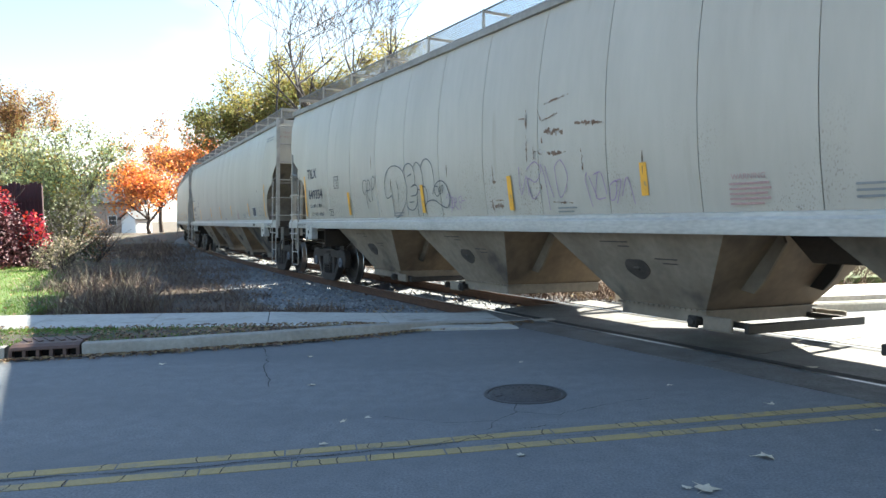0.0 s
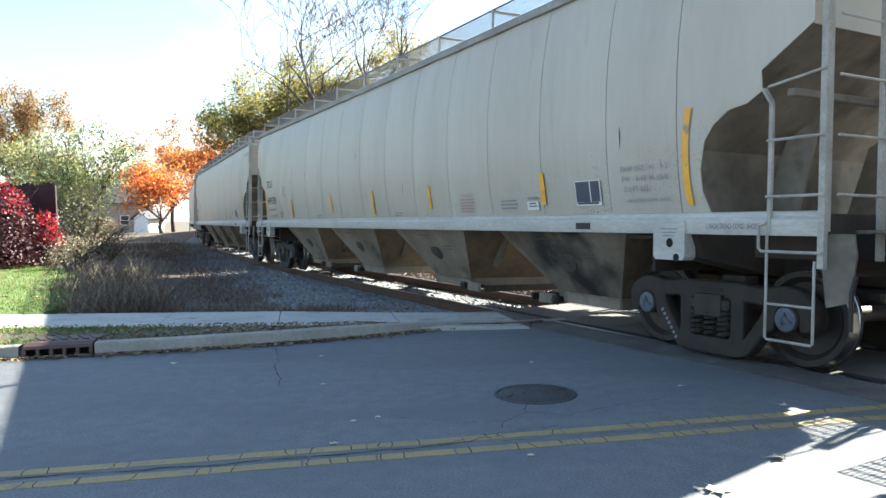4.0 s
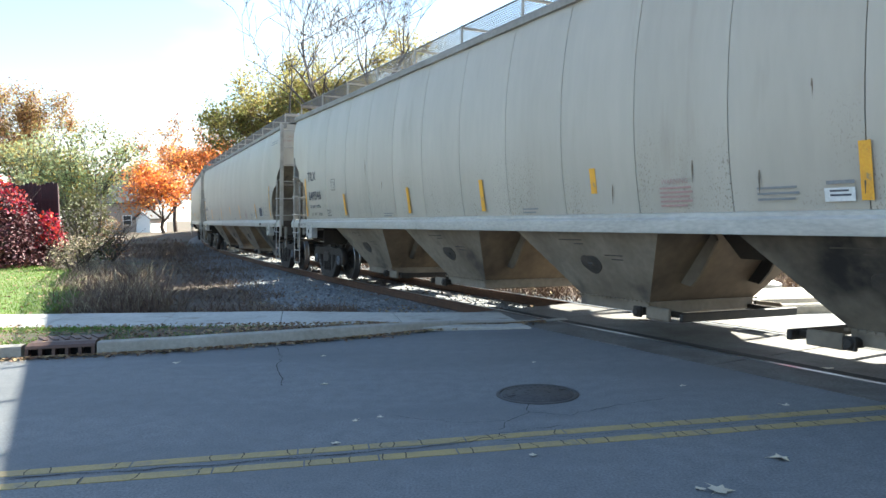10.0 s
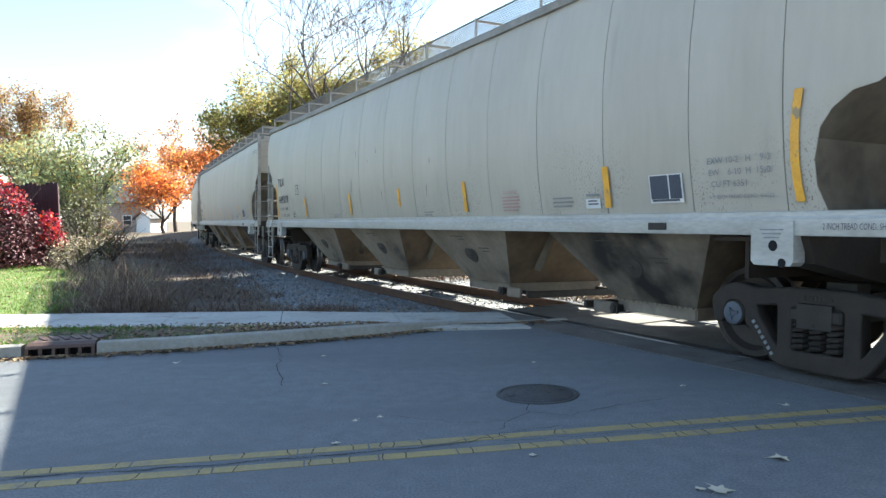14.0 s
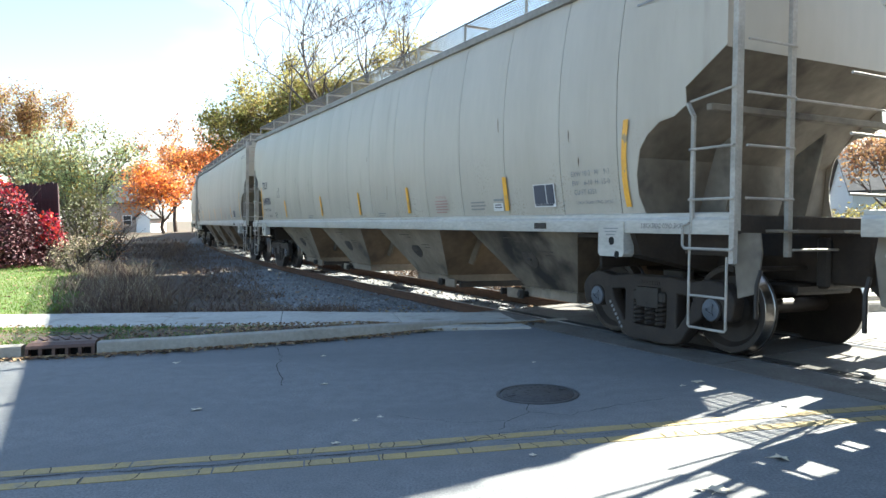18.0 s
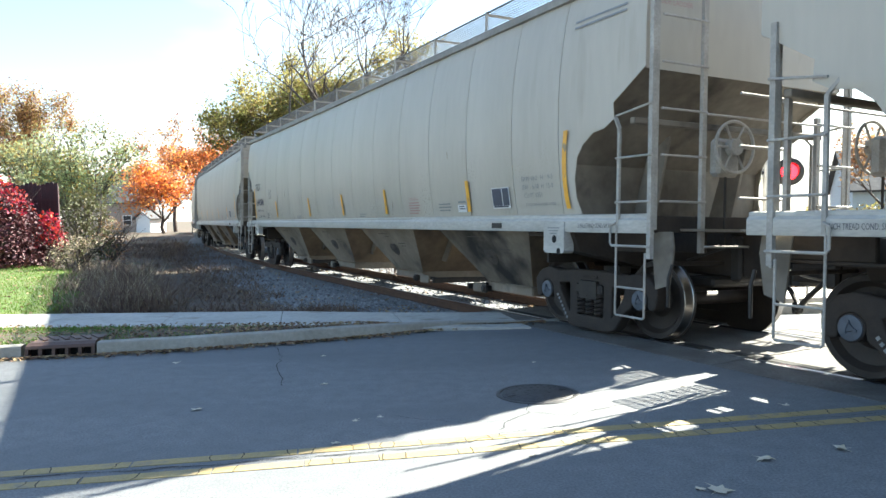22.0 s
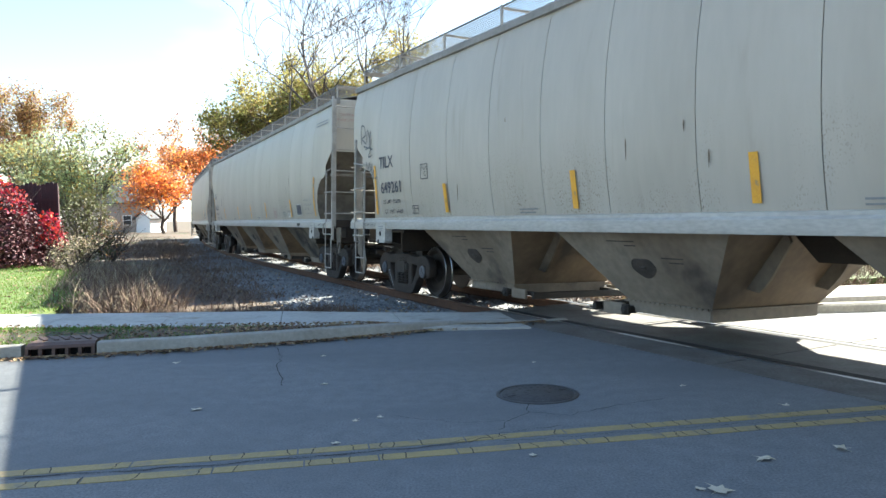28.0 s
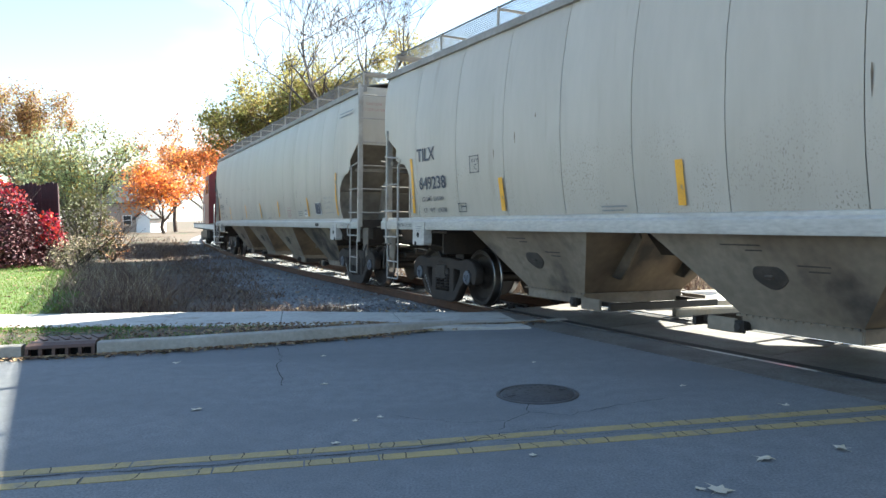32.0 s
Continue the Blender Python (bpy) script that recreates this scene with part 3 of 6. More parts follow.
# ---------------------------------------------------------------- track
RAIL = [(-0.075, -0.175), (0.075, -0.175), (0.075, -0.165), (0.012, -0.145), (0.009, -0.05), (0.036, -0.035), (0.036, -0.006), (0.028, 0.0), (-0.028, 0.0), (-0.036, -0.006),
        (-0.036, -0.035), (-0.009, -0.05), (-0.012, -0.145), (-0.075, -0.165)]
for lat, label in ((0.755, "rusty steel rail with a worn bright head beside the crossing"), (-0.755, "rusty steel rail with a worn bright head")):
    rail = thing("rail", label, "rail", "rails of the track")
    m = Mesh()
    ss = list(np.arange(-245, 200, 2.5))
    m.sheet([[beside(s, lat + o, z) for o, z in RAIL + RAIL[:1]] for s in ss])
    part("rail_body", m, RUST, rail, smooth=40)
    m = Mesh()
    m.sheet([[beside(s, lat + o, z) for o, z in ((-0.020, 0.0), (-0.018, 0.0025), (0.014, 0.0025), (0.016, 0.0))] for s in ss])
    part("rail_head", m, STEEL, rail, "bright worn running surface")

tie = Mesh().box((0, 0, -0.265), (0.22, 2.55, 0.17), ch=0.012)
tie_data = tie.data("sleeper", TIE)
sleepers = thing("sleepers", "dark weathered timber sleepers half buried in ballast", "sleeper", kind="structure")
s = -62.0
while s < -4.2:
    ob = part("sleeper", tie_data, None, sleepers)
    p = on_line(s)
    ob.matrix_basis = pose(p.x, p.y, random.uniform(-0.012, 0.008), 0, 0, math.degrees(heading(s)) + random.uniform(-1.5, 1.5))
    s += 0.54

# the crossing: asphalt panels either side of each rail with a flangeway
cross = thing("level_crossing", "grey crossing panels flush with the rails", "level crossing", kind="structure")
for lo, hi in ((-0.60, 0.60), (0.83, 1.35), (-1.35, -0.83)):
    s = -3.6
    while s < 12:
        m = Mesh().sheet([[beside(q, lo, 0.006), beside(q, hi, 0.006)] for q in (s, s + 1.2, s + 2.38)], (0, 0, -0.1))
        part("panel", m, CROSSING, cross)
        s += 2.4
# flat black strips painted in for the dark of the open grooves
m = Mesh()
for lat in (0.665, -0.665):
    m.sheet([[beside(s, lat - 0.062, 0.007), beside(s, lat + 0.062, 0.007)] for s in np.arange(-3.6, 12, 1.2)])
part("flangeway", m, BLACK, cross)

# ballast: stones laid over the bed


def wide(s):
    """How far the stone spreads beside the track: broad at the crossing, narrow further off."""
    return min(1.0, max(0.0, (s + 40) / 22))


bed = Mesh()
bed.sheet([[beside(s, d, z) for d, z in ((1.9 + 2.7 * wide(s), -0.24), (1.8 + 1.4 * wide(s), -0.16), (1.6 + 0.3 * wide(s), -0.13), (1.2, -0.155), (0, -0.17), (-1.2, -0.155), (-2.2, -0.15), (-3.4, -0.24))] for s in np.arange(-240, -3.0, 2.0)])
solid("ballast_bed", bed, STONE, "bed of grey crushed stone under the track", "ballast", kind="structure")


def rock(m, p, r):
    vs = []
    for z, k in ((-0.6, 0.75), (0.5, 0.8)):
        a0 = random.uniform(0, 6.28)
        vs += [Vector((math.cos(a0 + j * 2.1) * k * random.uniform(0.7, 1.1), math.sin(a0 + j * 2.1) * k * random.uniform(0.7, 1.1), z * random.uniform(0.6, 1.0))) for j in range(3)]
    q = Euler((random.uniform(0, 6), random.uniform(0, 6), random.uniform(0, 6))).to_matrix()
    m.add([p + q @ (v * r) for v in vs], [(0, 2, 1), (3, 4, 5), (0, 1, 4, 3), (1, 2, 5, 4), (2, 0, 3, 5)])


m = Mesh()
for i in range(15000):
    s = -3.6 - 46 * random.random() ** 1.7
    lat = random.uniform(-2.6, 1.3) if random.random() < 0.35 else 1.2 + (0.8 + 3.4 * wide(s)) * random.random() ** 0.9
    if abs(abs(lat) - 0.755) < 0.1:
        continue
    z = float(np.interp(lat, [-3.4, -2.2, -1.2, 0, 1.2, 1.9, 3.2, 4.6], [-0.24, -0.15, -0.155, -0.17, -0.155, -0.13, -0.16, -0.22]))
    p = beside(s, lat, z + 0.005)
    if p.y < front_y(p.x) + 1.62:
        continue
    rock(m, p, random.uniform(0.022, 0.045) * (1 + max(0, -s - 15) * 0.02))
solid("ballast_stones", m, STONE, "loose grey crushed stones beside the rails", "gravel", kind="stuff", smooth=0)


# ---------------------------------------------------------------- the train
PITCH, TRUCKS, LEAN = 20.823, 16.511, -2.149
LONG, TALL = 0.917, 0.977
WHEEL_R, AXLES = 0.457, 1.778
TRAVEL = (-2.0889, 3.79823, 0.0250278, 0.000119993)


def travelled(t):
    """How far along the line the middle of the first car stands at t seconds: the train slowly gathers speed."""
    return TRAVEL[0] + t * (TRAVEL[1] + t * (TRAVEL[2] + t * TRAVEL[3]))


def car_pose(s, trucks=TRUCKS):
    a, b = on_line(s + trucks / 2), on_line(s - trucks / 2)
    d = a - b
    m = (a + b) / 2
    return pose(m.x, m.y, 0.0025, 0, 0, math.degrees(math.atan2(d.y, d.x))) @ pose(0, 0, 0, LEAN, 0, 0)


# half width of the body at a height
SIDE_Z = [1.44, 1.6, 1.9, 2.2, 2.5, 2.9, 3.2, 3.5, 3.8, 4.05, 4.22]
SIDE_Y = [1.50, 1.53, 1.58, 1.61, 1.625, 1.625, 1.61, 1.575, 1.53, 1.475, 1.42]


def half(z):
    return float(np.interp(z, SIDE_Z, SIDE_Y))


def half_at(x, z):
    """The same near the ends, where the side is drawn in."""
    k = min(1, max(0, (abs(x) - 8.9) / 0.8))
    return half(z) + (min(half(z), 1.545) - half(z)) * k * k * (3 - 2 * k)


END_CUT = [(10.62, 4.22), (10.62, 3.05), (10.06, 2.73), (10.08, 2.55), (9.90, 2.46), (9.68, 2.43), (9.50, 2.31), (9.39, 2.16), (9.34, 1.90), (9.36, 1.68), (9.46, 1.44)]


def cut_x(z):
    """How far the side sheet reaches at a height."""
    zs = [p[1] for p in END_CUT][::-1]
    return float(np.interp(z, zs, [p[0] for p in END_CUT][::-1]))


def bar(m, a, b, w=0.05, d=0.012, r=0.0):
    """A flat or round bar between two points."""
    if r:
        return m.tube([a, b], r, 8)
    a, b = Vector(a), Vector(b)
    q = (b - a).to_track_quat("Z", "Y").to_matrix()
    return m.box((a + b) / 2, (w, d, (b - a).length), q)


def round_off(poly, r=0.05, n=4):
    """The outline with its corners rounded."""
    out = []
    for i, p in enumerate(poly):
        p, a, b = Vector(p), Vector(poly[i - 1]), Vector(poly[(i + 1) % len(poly)])
        k = min(r, 0.45 * (a - p).length, 0.45 * (b - p).length)
        q0, q1 = p + (a - p).normalized() * k, p + (b - p).normalized() * k
        out += [q0.lerp(p, t).lerp(p.lerp(q1, t), t) for t in (j / n for j in range(n + 1))]
    return out


def side_frame_casting():
    """The bogie's cast side frame, drawn flat with its windows and given rounded edges."""
    half_outline = [(1.12, 0.37), (1.16, 0.58), (1.04, 0.70), (0.86, 0.745), (0.62, 0.70), (0.30, 0.735)]
    inner = [(1.035, 0.37), (1.03, 0.53), (0.95, 0.60), (0.83, 0.60), (0.755, 0.53), (0.74, 0.36), (0.64, 0.31), (0.46, 0.075), (0.34, 0.03)]
    right = inner[::-1] + half_outline
    outline = right + [(-px, pz) for px, pz in right[::-1]]
    windows = [[(-0.27, 0.60), (0.27, 0.60), (0.27, 0.165), (-0.27, 0.165)]]
    for sx in (-1, 1):
        windows.append([(sx * 0.385, 0.60), (sx * 0.66, 0.575), (sx * 0.62, 0.44), (sx * 0.43, 0.19), (sx * 0.385, 0.19)])
    cu = bpy.data.curves.new("casting", "CURVE")
    cu.dimensions, cu.fill_mode, cu.extrude, cu.bevel_depth, cu.bevel_resolution = "2D", "BOTH", 0.055, 0.022, 2
    for poly in [outline] + windows:
        pts = round_off(poly)
        sp = cu.splines.new("POLY")
        sp.points.add(len(pts) - 1)
        for point, p in zip(sp.points, pts):
            point.co = (p.x, p.y, 0, 1)
        sp.use_cyclic_u = True
    ob = bpy.data.objects.new("casting", cu)
    scene.collection.objects.link(ob)
    me = bpy.data.meshes.new_from_object(ob.evaluated_get(bpy.context.evaluated_depsgraph_get()))
    bpy.data.objects.remove(ob)
    me.materials.clear()
    me.materials.append(BOGIE)
    me.polygons.foreach_set("use_smooth", [True] * len(me.polygons))
    me.set_sharp_from_angle(angle=radians(40))
    return me


casting = side_frame_casting()


def build_bogie(parent, x):
    """One four-wheel bogie: bolster, side frames, springs, wheelsets."""
    m = Mesh().prism([(-1.12, 0.40), (-1.12, 0.62), (-0.5, 0.72), (0.5, 0.72), (1.12, 0.62), (1.12, 0.40), (0.5, 0.46), (-0.5, 0.46)], "x", -0.17, 0.17)
    m.lathe([(0.72, 0.22), (0.80, 0.22)], "z", 20)
    for sy in (-1, 1):
        m.box((0, sy * 0.64, 0.76), (0.30, 0.2, 0.10), ch=0.01)
    bogie = part("bogie", m, GRIME, parent, "black-brown cast steel four-wheel bogie", at=pose(x, 0, 0))
    for sy in (-1, 1):
        # the frame: a heavy casting with three windows
        part("side_frame", casting, None, bogie, at=pose(0, sy * 1.0, 0, 90, 0, 0))
        s = Mesh()
        s.box((0, sy * 1.0, 0.52), (0.50, 0.22, 0.13), ch=0.02)
        s.box((0, sy * 0.93, 0.34), (0.52, 0.03, 0.30))
        part("bolster_end", s, GRIME, bogie)
        for k in (-0.17, 0.0, 0.17):
            s = Mesh()
            pts = [(k + 0.062 * math.cos(a * 0.785), sy * 1.04 + 0.068 * math.sin(a * 0.785), 0.19 + 0.255 * a / 40) for a in range(41)]
            s.tube(pts, 0.021, 5)
            part("spring", s, BOGIE, bogie)
        s = Mesh().box((0, sy * 1.080, 0.675), (0.30, 0.012, 0.03))
        for i in range(7):
            s.box((-0.12 + 0.04 * i, sy * 1.085, 0.675), (0.022, 0.01, 0.035))
        part("cast_marks", s, BOGIE, bogie)
        # plain painted bars where the frame is stencilled
        s = Mesh()
        for i in range(7):
            s.box((-0.655 + 0.034 * i, sy * 1.081, 0.40 - 0.046 * i), (0.030, 0.006, 0.034), Matrix.Rotation(0.85, 3, "Y"))
        part("stencil", s, FADED, bogie)
    for k in (-1, 1):
        w = Mesh().paint(0)
        w.lathe([(-1.0, 0.08), (1.0, 0.08)], "y", 16)
        for sy in (-1, 1):
            prof = [(0.678, 0.13), (0.678, 0.40), (0.680, 0.455), (0.684, 0.480), (0.694, 0.484), (0.704, 0.476), (0.715, 0.462), (0.735, 0.458), (0.820, 0.452), (0.826, 0.444), (0.826, 0.392), (0.812, 0.380),
                    (0.770, 0.34), (0.755, 0.20), (0.80, 0.13), (0.845, 0.11), (0.845, 0.085)]
            w.lathe([(sy * a, r) for a, r in prof], "y", 48)
            w.lathe([(sy * 0.93, 0.10), (sy * 0.93, 0.125), (sy * 1.075, 0.125), (sy * 1.082, 0.118), (sy * 1.082, 0.0)], "y", 24)
        w.paint(1)
        for sy in (-1, 1):
            w.lathe([(sy * a, r + 0.0012) for a, r in ((0.708, 0.470), (0.715, 0.462), (0.735, 0.458), (0.805, 0.4535), (0.822, 0.451), (0.826, 0.4455))], "y", 48, caps=False)
        w.paint(2)
        for sy in (-1, 1):
            w.lathe([(sy * 1.080, 0.112), (sy * 1.096, 0.110), (sy * 1.100, 0.095), (sy * 1.100, 0.0)], "y", 24)
            for n in range(3):
                a = 2.094 * n + 0.3
                w.lathe([(sy * 1.098, 0.017), (sy * 1.114, 0.017)], "y", 6, (0.055 * math.cos(a), 0, 0.055 * math.sin(a)))
            w.tube([(0.055 * math.cos(2.094 * n + 0.3), sy * 1.103, 0.055 * math.sin(2.094 * n + 0.3)) for n in (0, 1, 2, 0)], 0.008, 4)
        part("wheelset", w, [WHEEL, STEEL, CAP], bogie, "dark steel wheelset with bright treads and bearing caps", at=pose(k * AXLES / 2, 0, WHEEL_R))
    return bogie



def hand_brake(car, sx, y0):
    """The brake housing and spoked wheel on one end of a car, with its chain."""
    m = Mesh().box((sx * 10.80, y0, 2.10), (0.16, 0.34, 0.42), ch=0.04)
    part("brake_housing", m, LADDER, car, at=Matrix.Diagonal((LONG, 1, TALL, 1)))
    m = Mesh()
    n = 40
    m.tube([(sx * 10.95, y0 + 0.28 * math.cos(2 * math.pi * i / n), 2.21 + 0.28 * math.sin(2 * math.pi * i / n)) for i in range(n + 1)], 0.018, 8)
    m.lathe([(sx * 10.99, 0.09), (sx * 10.90, 0.10)], "x", 20, (0, y0, 2.21))
    for i in range(6):
        a = i * math.pi / 3
        m.tube([(sx * 10.94, y0, 2.21), (sx * 10.95, y0 + 0.28 * math.cos(a), 2.21 + 0.28 * math.sin(a))], 0.014, 6)
    part("brake_wheel", m, LADDER, car, "spoked hand-brake wheel", at=Matrix.Diagonal((LONG, 1, TALL, 1)))
    m = Mesh().tube([(sx * 10.82, y0, 2.0), (sx * 10.82, y0, 1.1), (sx * 10.3, y0 - 0.05, 0.95)], 0.016, 6)
    part("brake_chain", m, GRIME, car, at=Matrix.Diagonal((LONG, 1, TALL, 1)))


def build_car():
    car = thing("hopper_car", "long light-grey covered hopper car rolling on the track", "rail car", "hopper cars of the train")
    # side sheets: welded panels with a shallow swell between the seams
    edges = [-10.62, -9.05, -7.5, -6.05, -4.66, -3.3, -1.95, -0.51, 0.93, 2.31, 3.72, 5.08, 6.5, 7.9, 9.05, 10.62]
    zs = sorted(set(SIDE_Z + [1.68, 1.9, 2.16, 2.31, 2.43, 2.46, 2.55, 2.73, 3.05]))
    for sy in (-1, 1):
        for a, b in zip(edges[:-1], edges[1:]):
            m = Mesh()
            rows = []
            for z in zs:
                row = []
                for i in range(7):
                    k = i / 6
                    lo, hi = a + 0.006, b - 0.006
                    if a < -10:
                        lo = min(-cut_x(z), hi - 0.02)
                    if b > 10:
                        hi = max(cut_x(z), lo + 0.02)
                    swell = 0.012 * math.sin(math.pi * k) * min(1, (z - 1.44) * 2)
                    q = lo + (hi - lo) * k
                    row.append((q, sy * (half_at(q, z) + swell - 0.006), z))
                rows.append(row)
            m.sheet(rows, (0, -sy * 0.012, 0))
            part("side_panel", m, PAINT, car, smooth=50)
        # a dark seam plate behind the joints
        m = Mesh()
        m.sheet([[(x, sy * (half(z) - 0.022), z) for x in (-9.1, 9.1)] for z in SIDE_Z])
        part("inner_skin", m, SEAM, car)
        # long sill with its lip
        m = Mesh().prism([(sy * 1.46, 1.26), (sy * 1.56, 1.26), (sy * 1.565, 1.27), (sy * 1.565, 1.40), (sy * 1.535, 1.43), (sy * 1.535, 1.465), (sy * 1.50, 1.475), (sy * 1.46, 1.475)], "x", -10.72, 10.72)
        part("side_sill", m, SILL, car, "pale grey steel side sill")
        m = Mesh().prism([(sy * 1.36, 4.13), (sy * 1.44, 4.11), (sy * 1.50, 4.12), (sy * 1.50, 4.215), (sy * 1.45, 4.25), (sy * 1.36, 4.27)], "x", -10.66, 10.66)
        part("roof_chord", m, ROOF, car, "weathered grey eave rail")
    m = Mesh()
    m.sheet([[(x, y, z) for y, z in ((-1.40, 4.25), (-1.0, 4.34), (-0.45, 4.41), (0, 4.42), (0.45, 4.41), (1.0, 4.34), (1.40, 4.25))] for x in np.linspace(-10.64, 10.64, 14)], (0, 0, -0.02))
    part("roof", m, ROOF, car)
    for x in np.arange(-9.0, 9.1, 2.0):
        m = Mesh().box((x, 0, 4.47), (1.7, 0.62, 0.14), ch=0.03)
        part("hatch_cover", m, ROOF, car)
    # running boards on stands, an open grating with an angle along its outer edge
    for sy in (-1, 1):
        m = Mesh()
        for k in range(11):
            y = sy * (0.75 + 0.60 * k / 10)
            m.box((0, y, 4.56), (21.2, 0.006, 0.008))
        x = -10.6
        while x < 10.61:
            m.box((x, sy * 1.05, 4.563), (0.010, 0.60, 0.007))
            x += 0.07
        part("running_board", m, GRATE, car, "open steel grating walkway along the roof edge", smooth=0)
        part("board_edge", Mesh().box((0, sy * 1.36, 4.56), (21.2, 0.012, 0.028)), GRATE, car)
        for x in np.arange(-10.45, 10.5, 1.9):
            m = Mesh()
            bar(m, (x, sy * 1.37, 4.25), (x, sy * 1.37, 4.575), 0.035, 0.03)
            m.box((x, sy * 1.05, 4.538), (0.045, 0.62, 0.030))
            bar(m, (x, sy * 0.74, 4.36), (x, sy * 0.74, 4.54), 0.05, 0.03)
            part("board_stand", m, LADDER, car)
    for sx in (-1, 1):
        m = Mesh()
        for k in range(8):
            m.box((sx * (10.26 + 0.40 * k / 7), 0, 4.525), (0.007, 2.6, 0.020))
        for y in np.arange(-1.28, 1.29, 0.08):
            m.box((sx * 10.46, y, 4.53), (0.42, 0.010, 0.012))
        part("roof_crosswalk", m, LADDER, car, "open grating walkway across the roof end", smooth=0)
    # hopper bays: two sloping side faces, two slope sheets, a bolted outlet with its sliding gate
    for bay, x in enumerate((-5.79, -1.655, 2.475, 6.60)):
        m = Mesh()
        t0, b0, yb = 1.285, 0.415, 0.87
        wl, wr_, wb = 1.60, 1.42, 0.69
        vs = [(x - wl, -1.40, t0), (x + wr_, -1.40, t0), (x + wr_, 1.40, t0), (x - wl, 1.40, t0), (x - wb, -yb, b0), (x + wb, -yb, b0), (x + wb, yb, b0), (x - wb, yb, b0)]
        m.add(vs, [(0, 1, 5, 4), (2, 3, 7, 6), (4, 5, 6, 7)])
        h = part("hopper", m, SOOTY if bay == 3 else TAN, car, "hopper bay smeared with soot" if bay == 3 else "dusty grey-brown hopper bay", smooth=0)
        m = Mesh()
        m.add(vs, [(1, 2, 6, 5), (3, 0, 4, 7)])
        m.box((x + wr_ + 0.55, 0, 1.33), (1.3, 2.9, 0.06))
        part("slope_sheet", m, SLOPE, h, "rust-tinted slope sheet", smooth=0)
        # a ridge angle folded over the meeting of two bays
        if bay < 3:
            xr = x + wr_ + 0.55
            m = Mesh().prism([(xr - 0.62, 1.28), (xr - 0.30, 0.98), (xr + 0.30, 0.98), (xr + 0.62, 1.28)], "y", -0.40, 0.40)
            part("centre_sill", m, SOOT_SHADE, h)
        m = Mesh()
        for dx, dy, sx_, sy_ in ((0, -yb, 2 * wb, 0.03), (0, yb, 2 * wb, 0.03), (-wb, 0, 0.03, 2 * yb), (wb, 0, 0.03, 2 * yb)):
            m.box((x + dx, dy, 0.348), (sx_, sy_, 0.13), ch=0.006)
        m.box((x, 0, 0.418), (2 * wb + 0.10, 2 * yb + 0.10, 0.022))
        part("outlet_frame", m, TAN, h, "grey outlet frame with bolted flange")
        for sy in (-1, 1):
            m = Mesh()
            for k in range(17):
                m.lathe([(sy * (yb + 0.052), 0.013), (sy * (yb + 0.068), 0.013)], "y", 6, (x - wb + 2 * wb * k / 16, 0, 0.424))
            tagged(part("flange_bolts", m, TAN, h), kind="stuff")
        sx = 1 if bay % 2 == 0 else -1
        m = Mesh().box((x, 0, 0.29), (2 * wb - 0.06, 2 * yb - 0.1, 0.03))
        m.box((x + sx * 1.32, 0, 0.30), (0.06, 1.9, 0.10), ch=0.01)
        gate = part("outlet_gate", m, GRIME, h, "dark sliding outlet gate")
        for sy in (-1, 1):
            m = Mesh().box((x + sx * 0.98, sy * 0.80, 0.31), (0.72, 0.07, 0.06), ch=0.008)
            part("gate_rail", m, SOOT_SHADE, gate)
            m = Mesh().box((x + sx * 0.92, sy * 0.93, 0.305), (0.40, 0.05, 0.15), ch=0.012)
            part("gate_bracket", m, TAN, gate)
            m = Mesh().lathe([(sy * 0.84, 0.05), (sy * 1.03, 0.05), (sy * 1.04, 0.04)], "y", 12, (x + sx * 0.62, 0, 0.31))
            m.box((x + sx * 0.62, sy * 0.99, 0.31), (0.13, 0.05, 0.13), ch=0.01)
            part("pinion", m, GRIME, gate)
        for sy in (-1, 1):
            # stiffener plates standing on the slope sheets, notched at their feet
            for ex, w in ((1, wr_), (-1, wl)):
                px0, px1 = x + ex * wb, x + ex * w
                m = Mesh().prism([(px0 + (px1 - px0) * 0.30, 0.66), (px0 + (px1 - px0) * 0.30 + ex * 0.17, 0.63), (px0 + (px1 - px0) * 0.36 + ex * 0.20, 0.70), (px0 + (px1 - px0) * 0.55 + ex * 0.15, 0.80),
                                  (px1 + ex * 0.06, 1.18), (px1, 1.28), (px0 + (px1 - px0) * 0.9, 1.20)], "y", sy * 0.55, sy * 0.585)
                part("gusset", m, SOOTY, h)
            m = Mesh()
            tilt = Matrix.Rotation(-sy * 0.546, 3, "X")
            ring = [Vector((0.20 * math.cos(a), 0, 0.13 * math.sin(a) * (1 + 0.15 * math.sin(3 * a)))) for a in np.linspace(0, 2 * math.pi, 25)[:-1]]
            c = Vector((x - 0.12, sy * 1.140, 0.86))
            m.add([c + tilt @ (q + Vector((0, sy * 0.008, 0))) for q in ring] + [c + tilt @ Vector((0, sy * 0.02, 0))], [(i, (i + 1) % 24, 24) for i in range(24)])
            m.tube([c + tilt @ (q + Vector((0, sy * 0.006, 0))) for q in ring + ring[:1]], 0.006, 5)
            m.box(c + tilt @ Vector((0, sy * 0.018, 0)), (0.11, 0.03, 0.05), tilt, 0.012)
            part("shaker_bracket", m, SCUFF, h, "dark worn shaker bracket")
            for n, (dx, dz, ww) in enumerate(((-0.35, 0.30, 0.5), (-0.2, 0.25, 0.2), (0.42, 0.12, 0.35), (0.46, 0.07, 0.22))):
                m = Mesh().box(Vector((x + dx, sy * (1.142 + dz * 0.609), 0.86 + dz)) + tilt @ Vector((0, sy * 0.004, 0)), (ww, 0.003, 0.014), tilt)
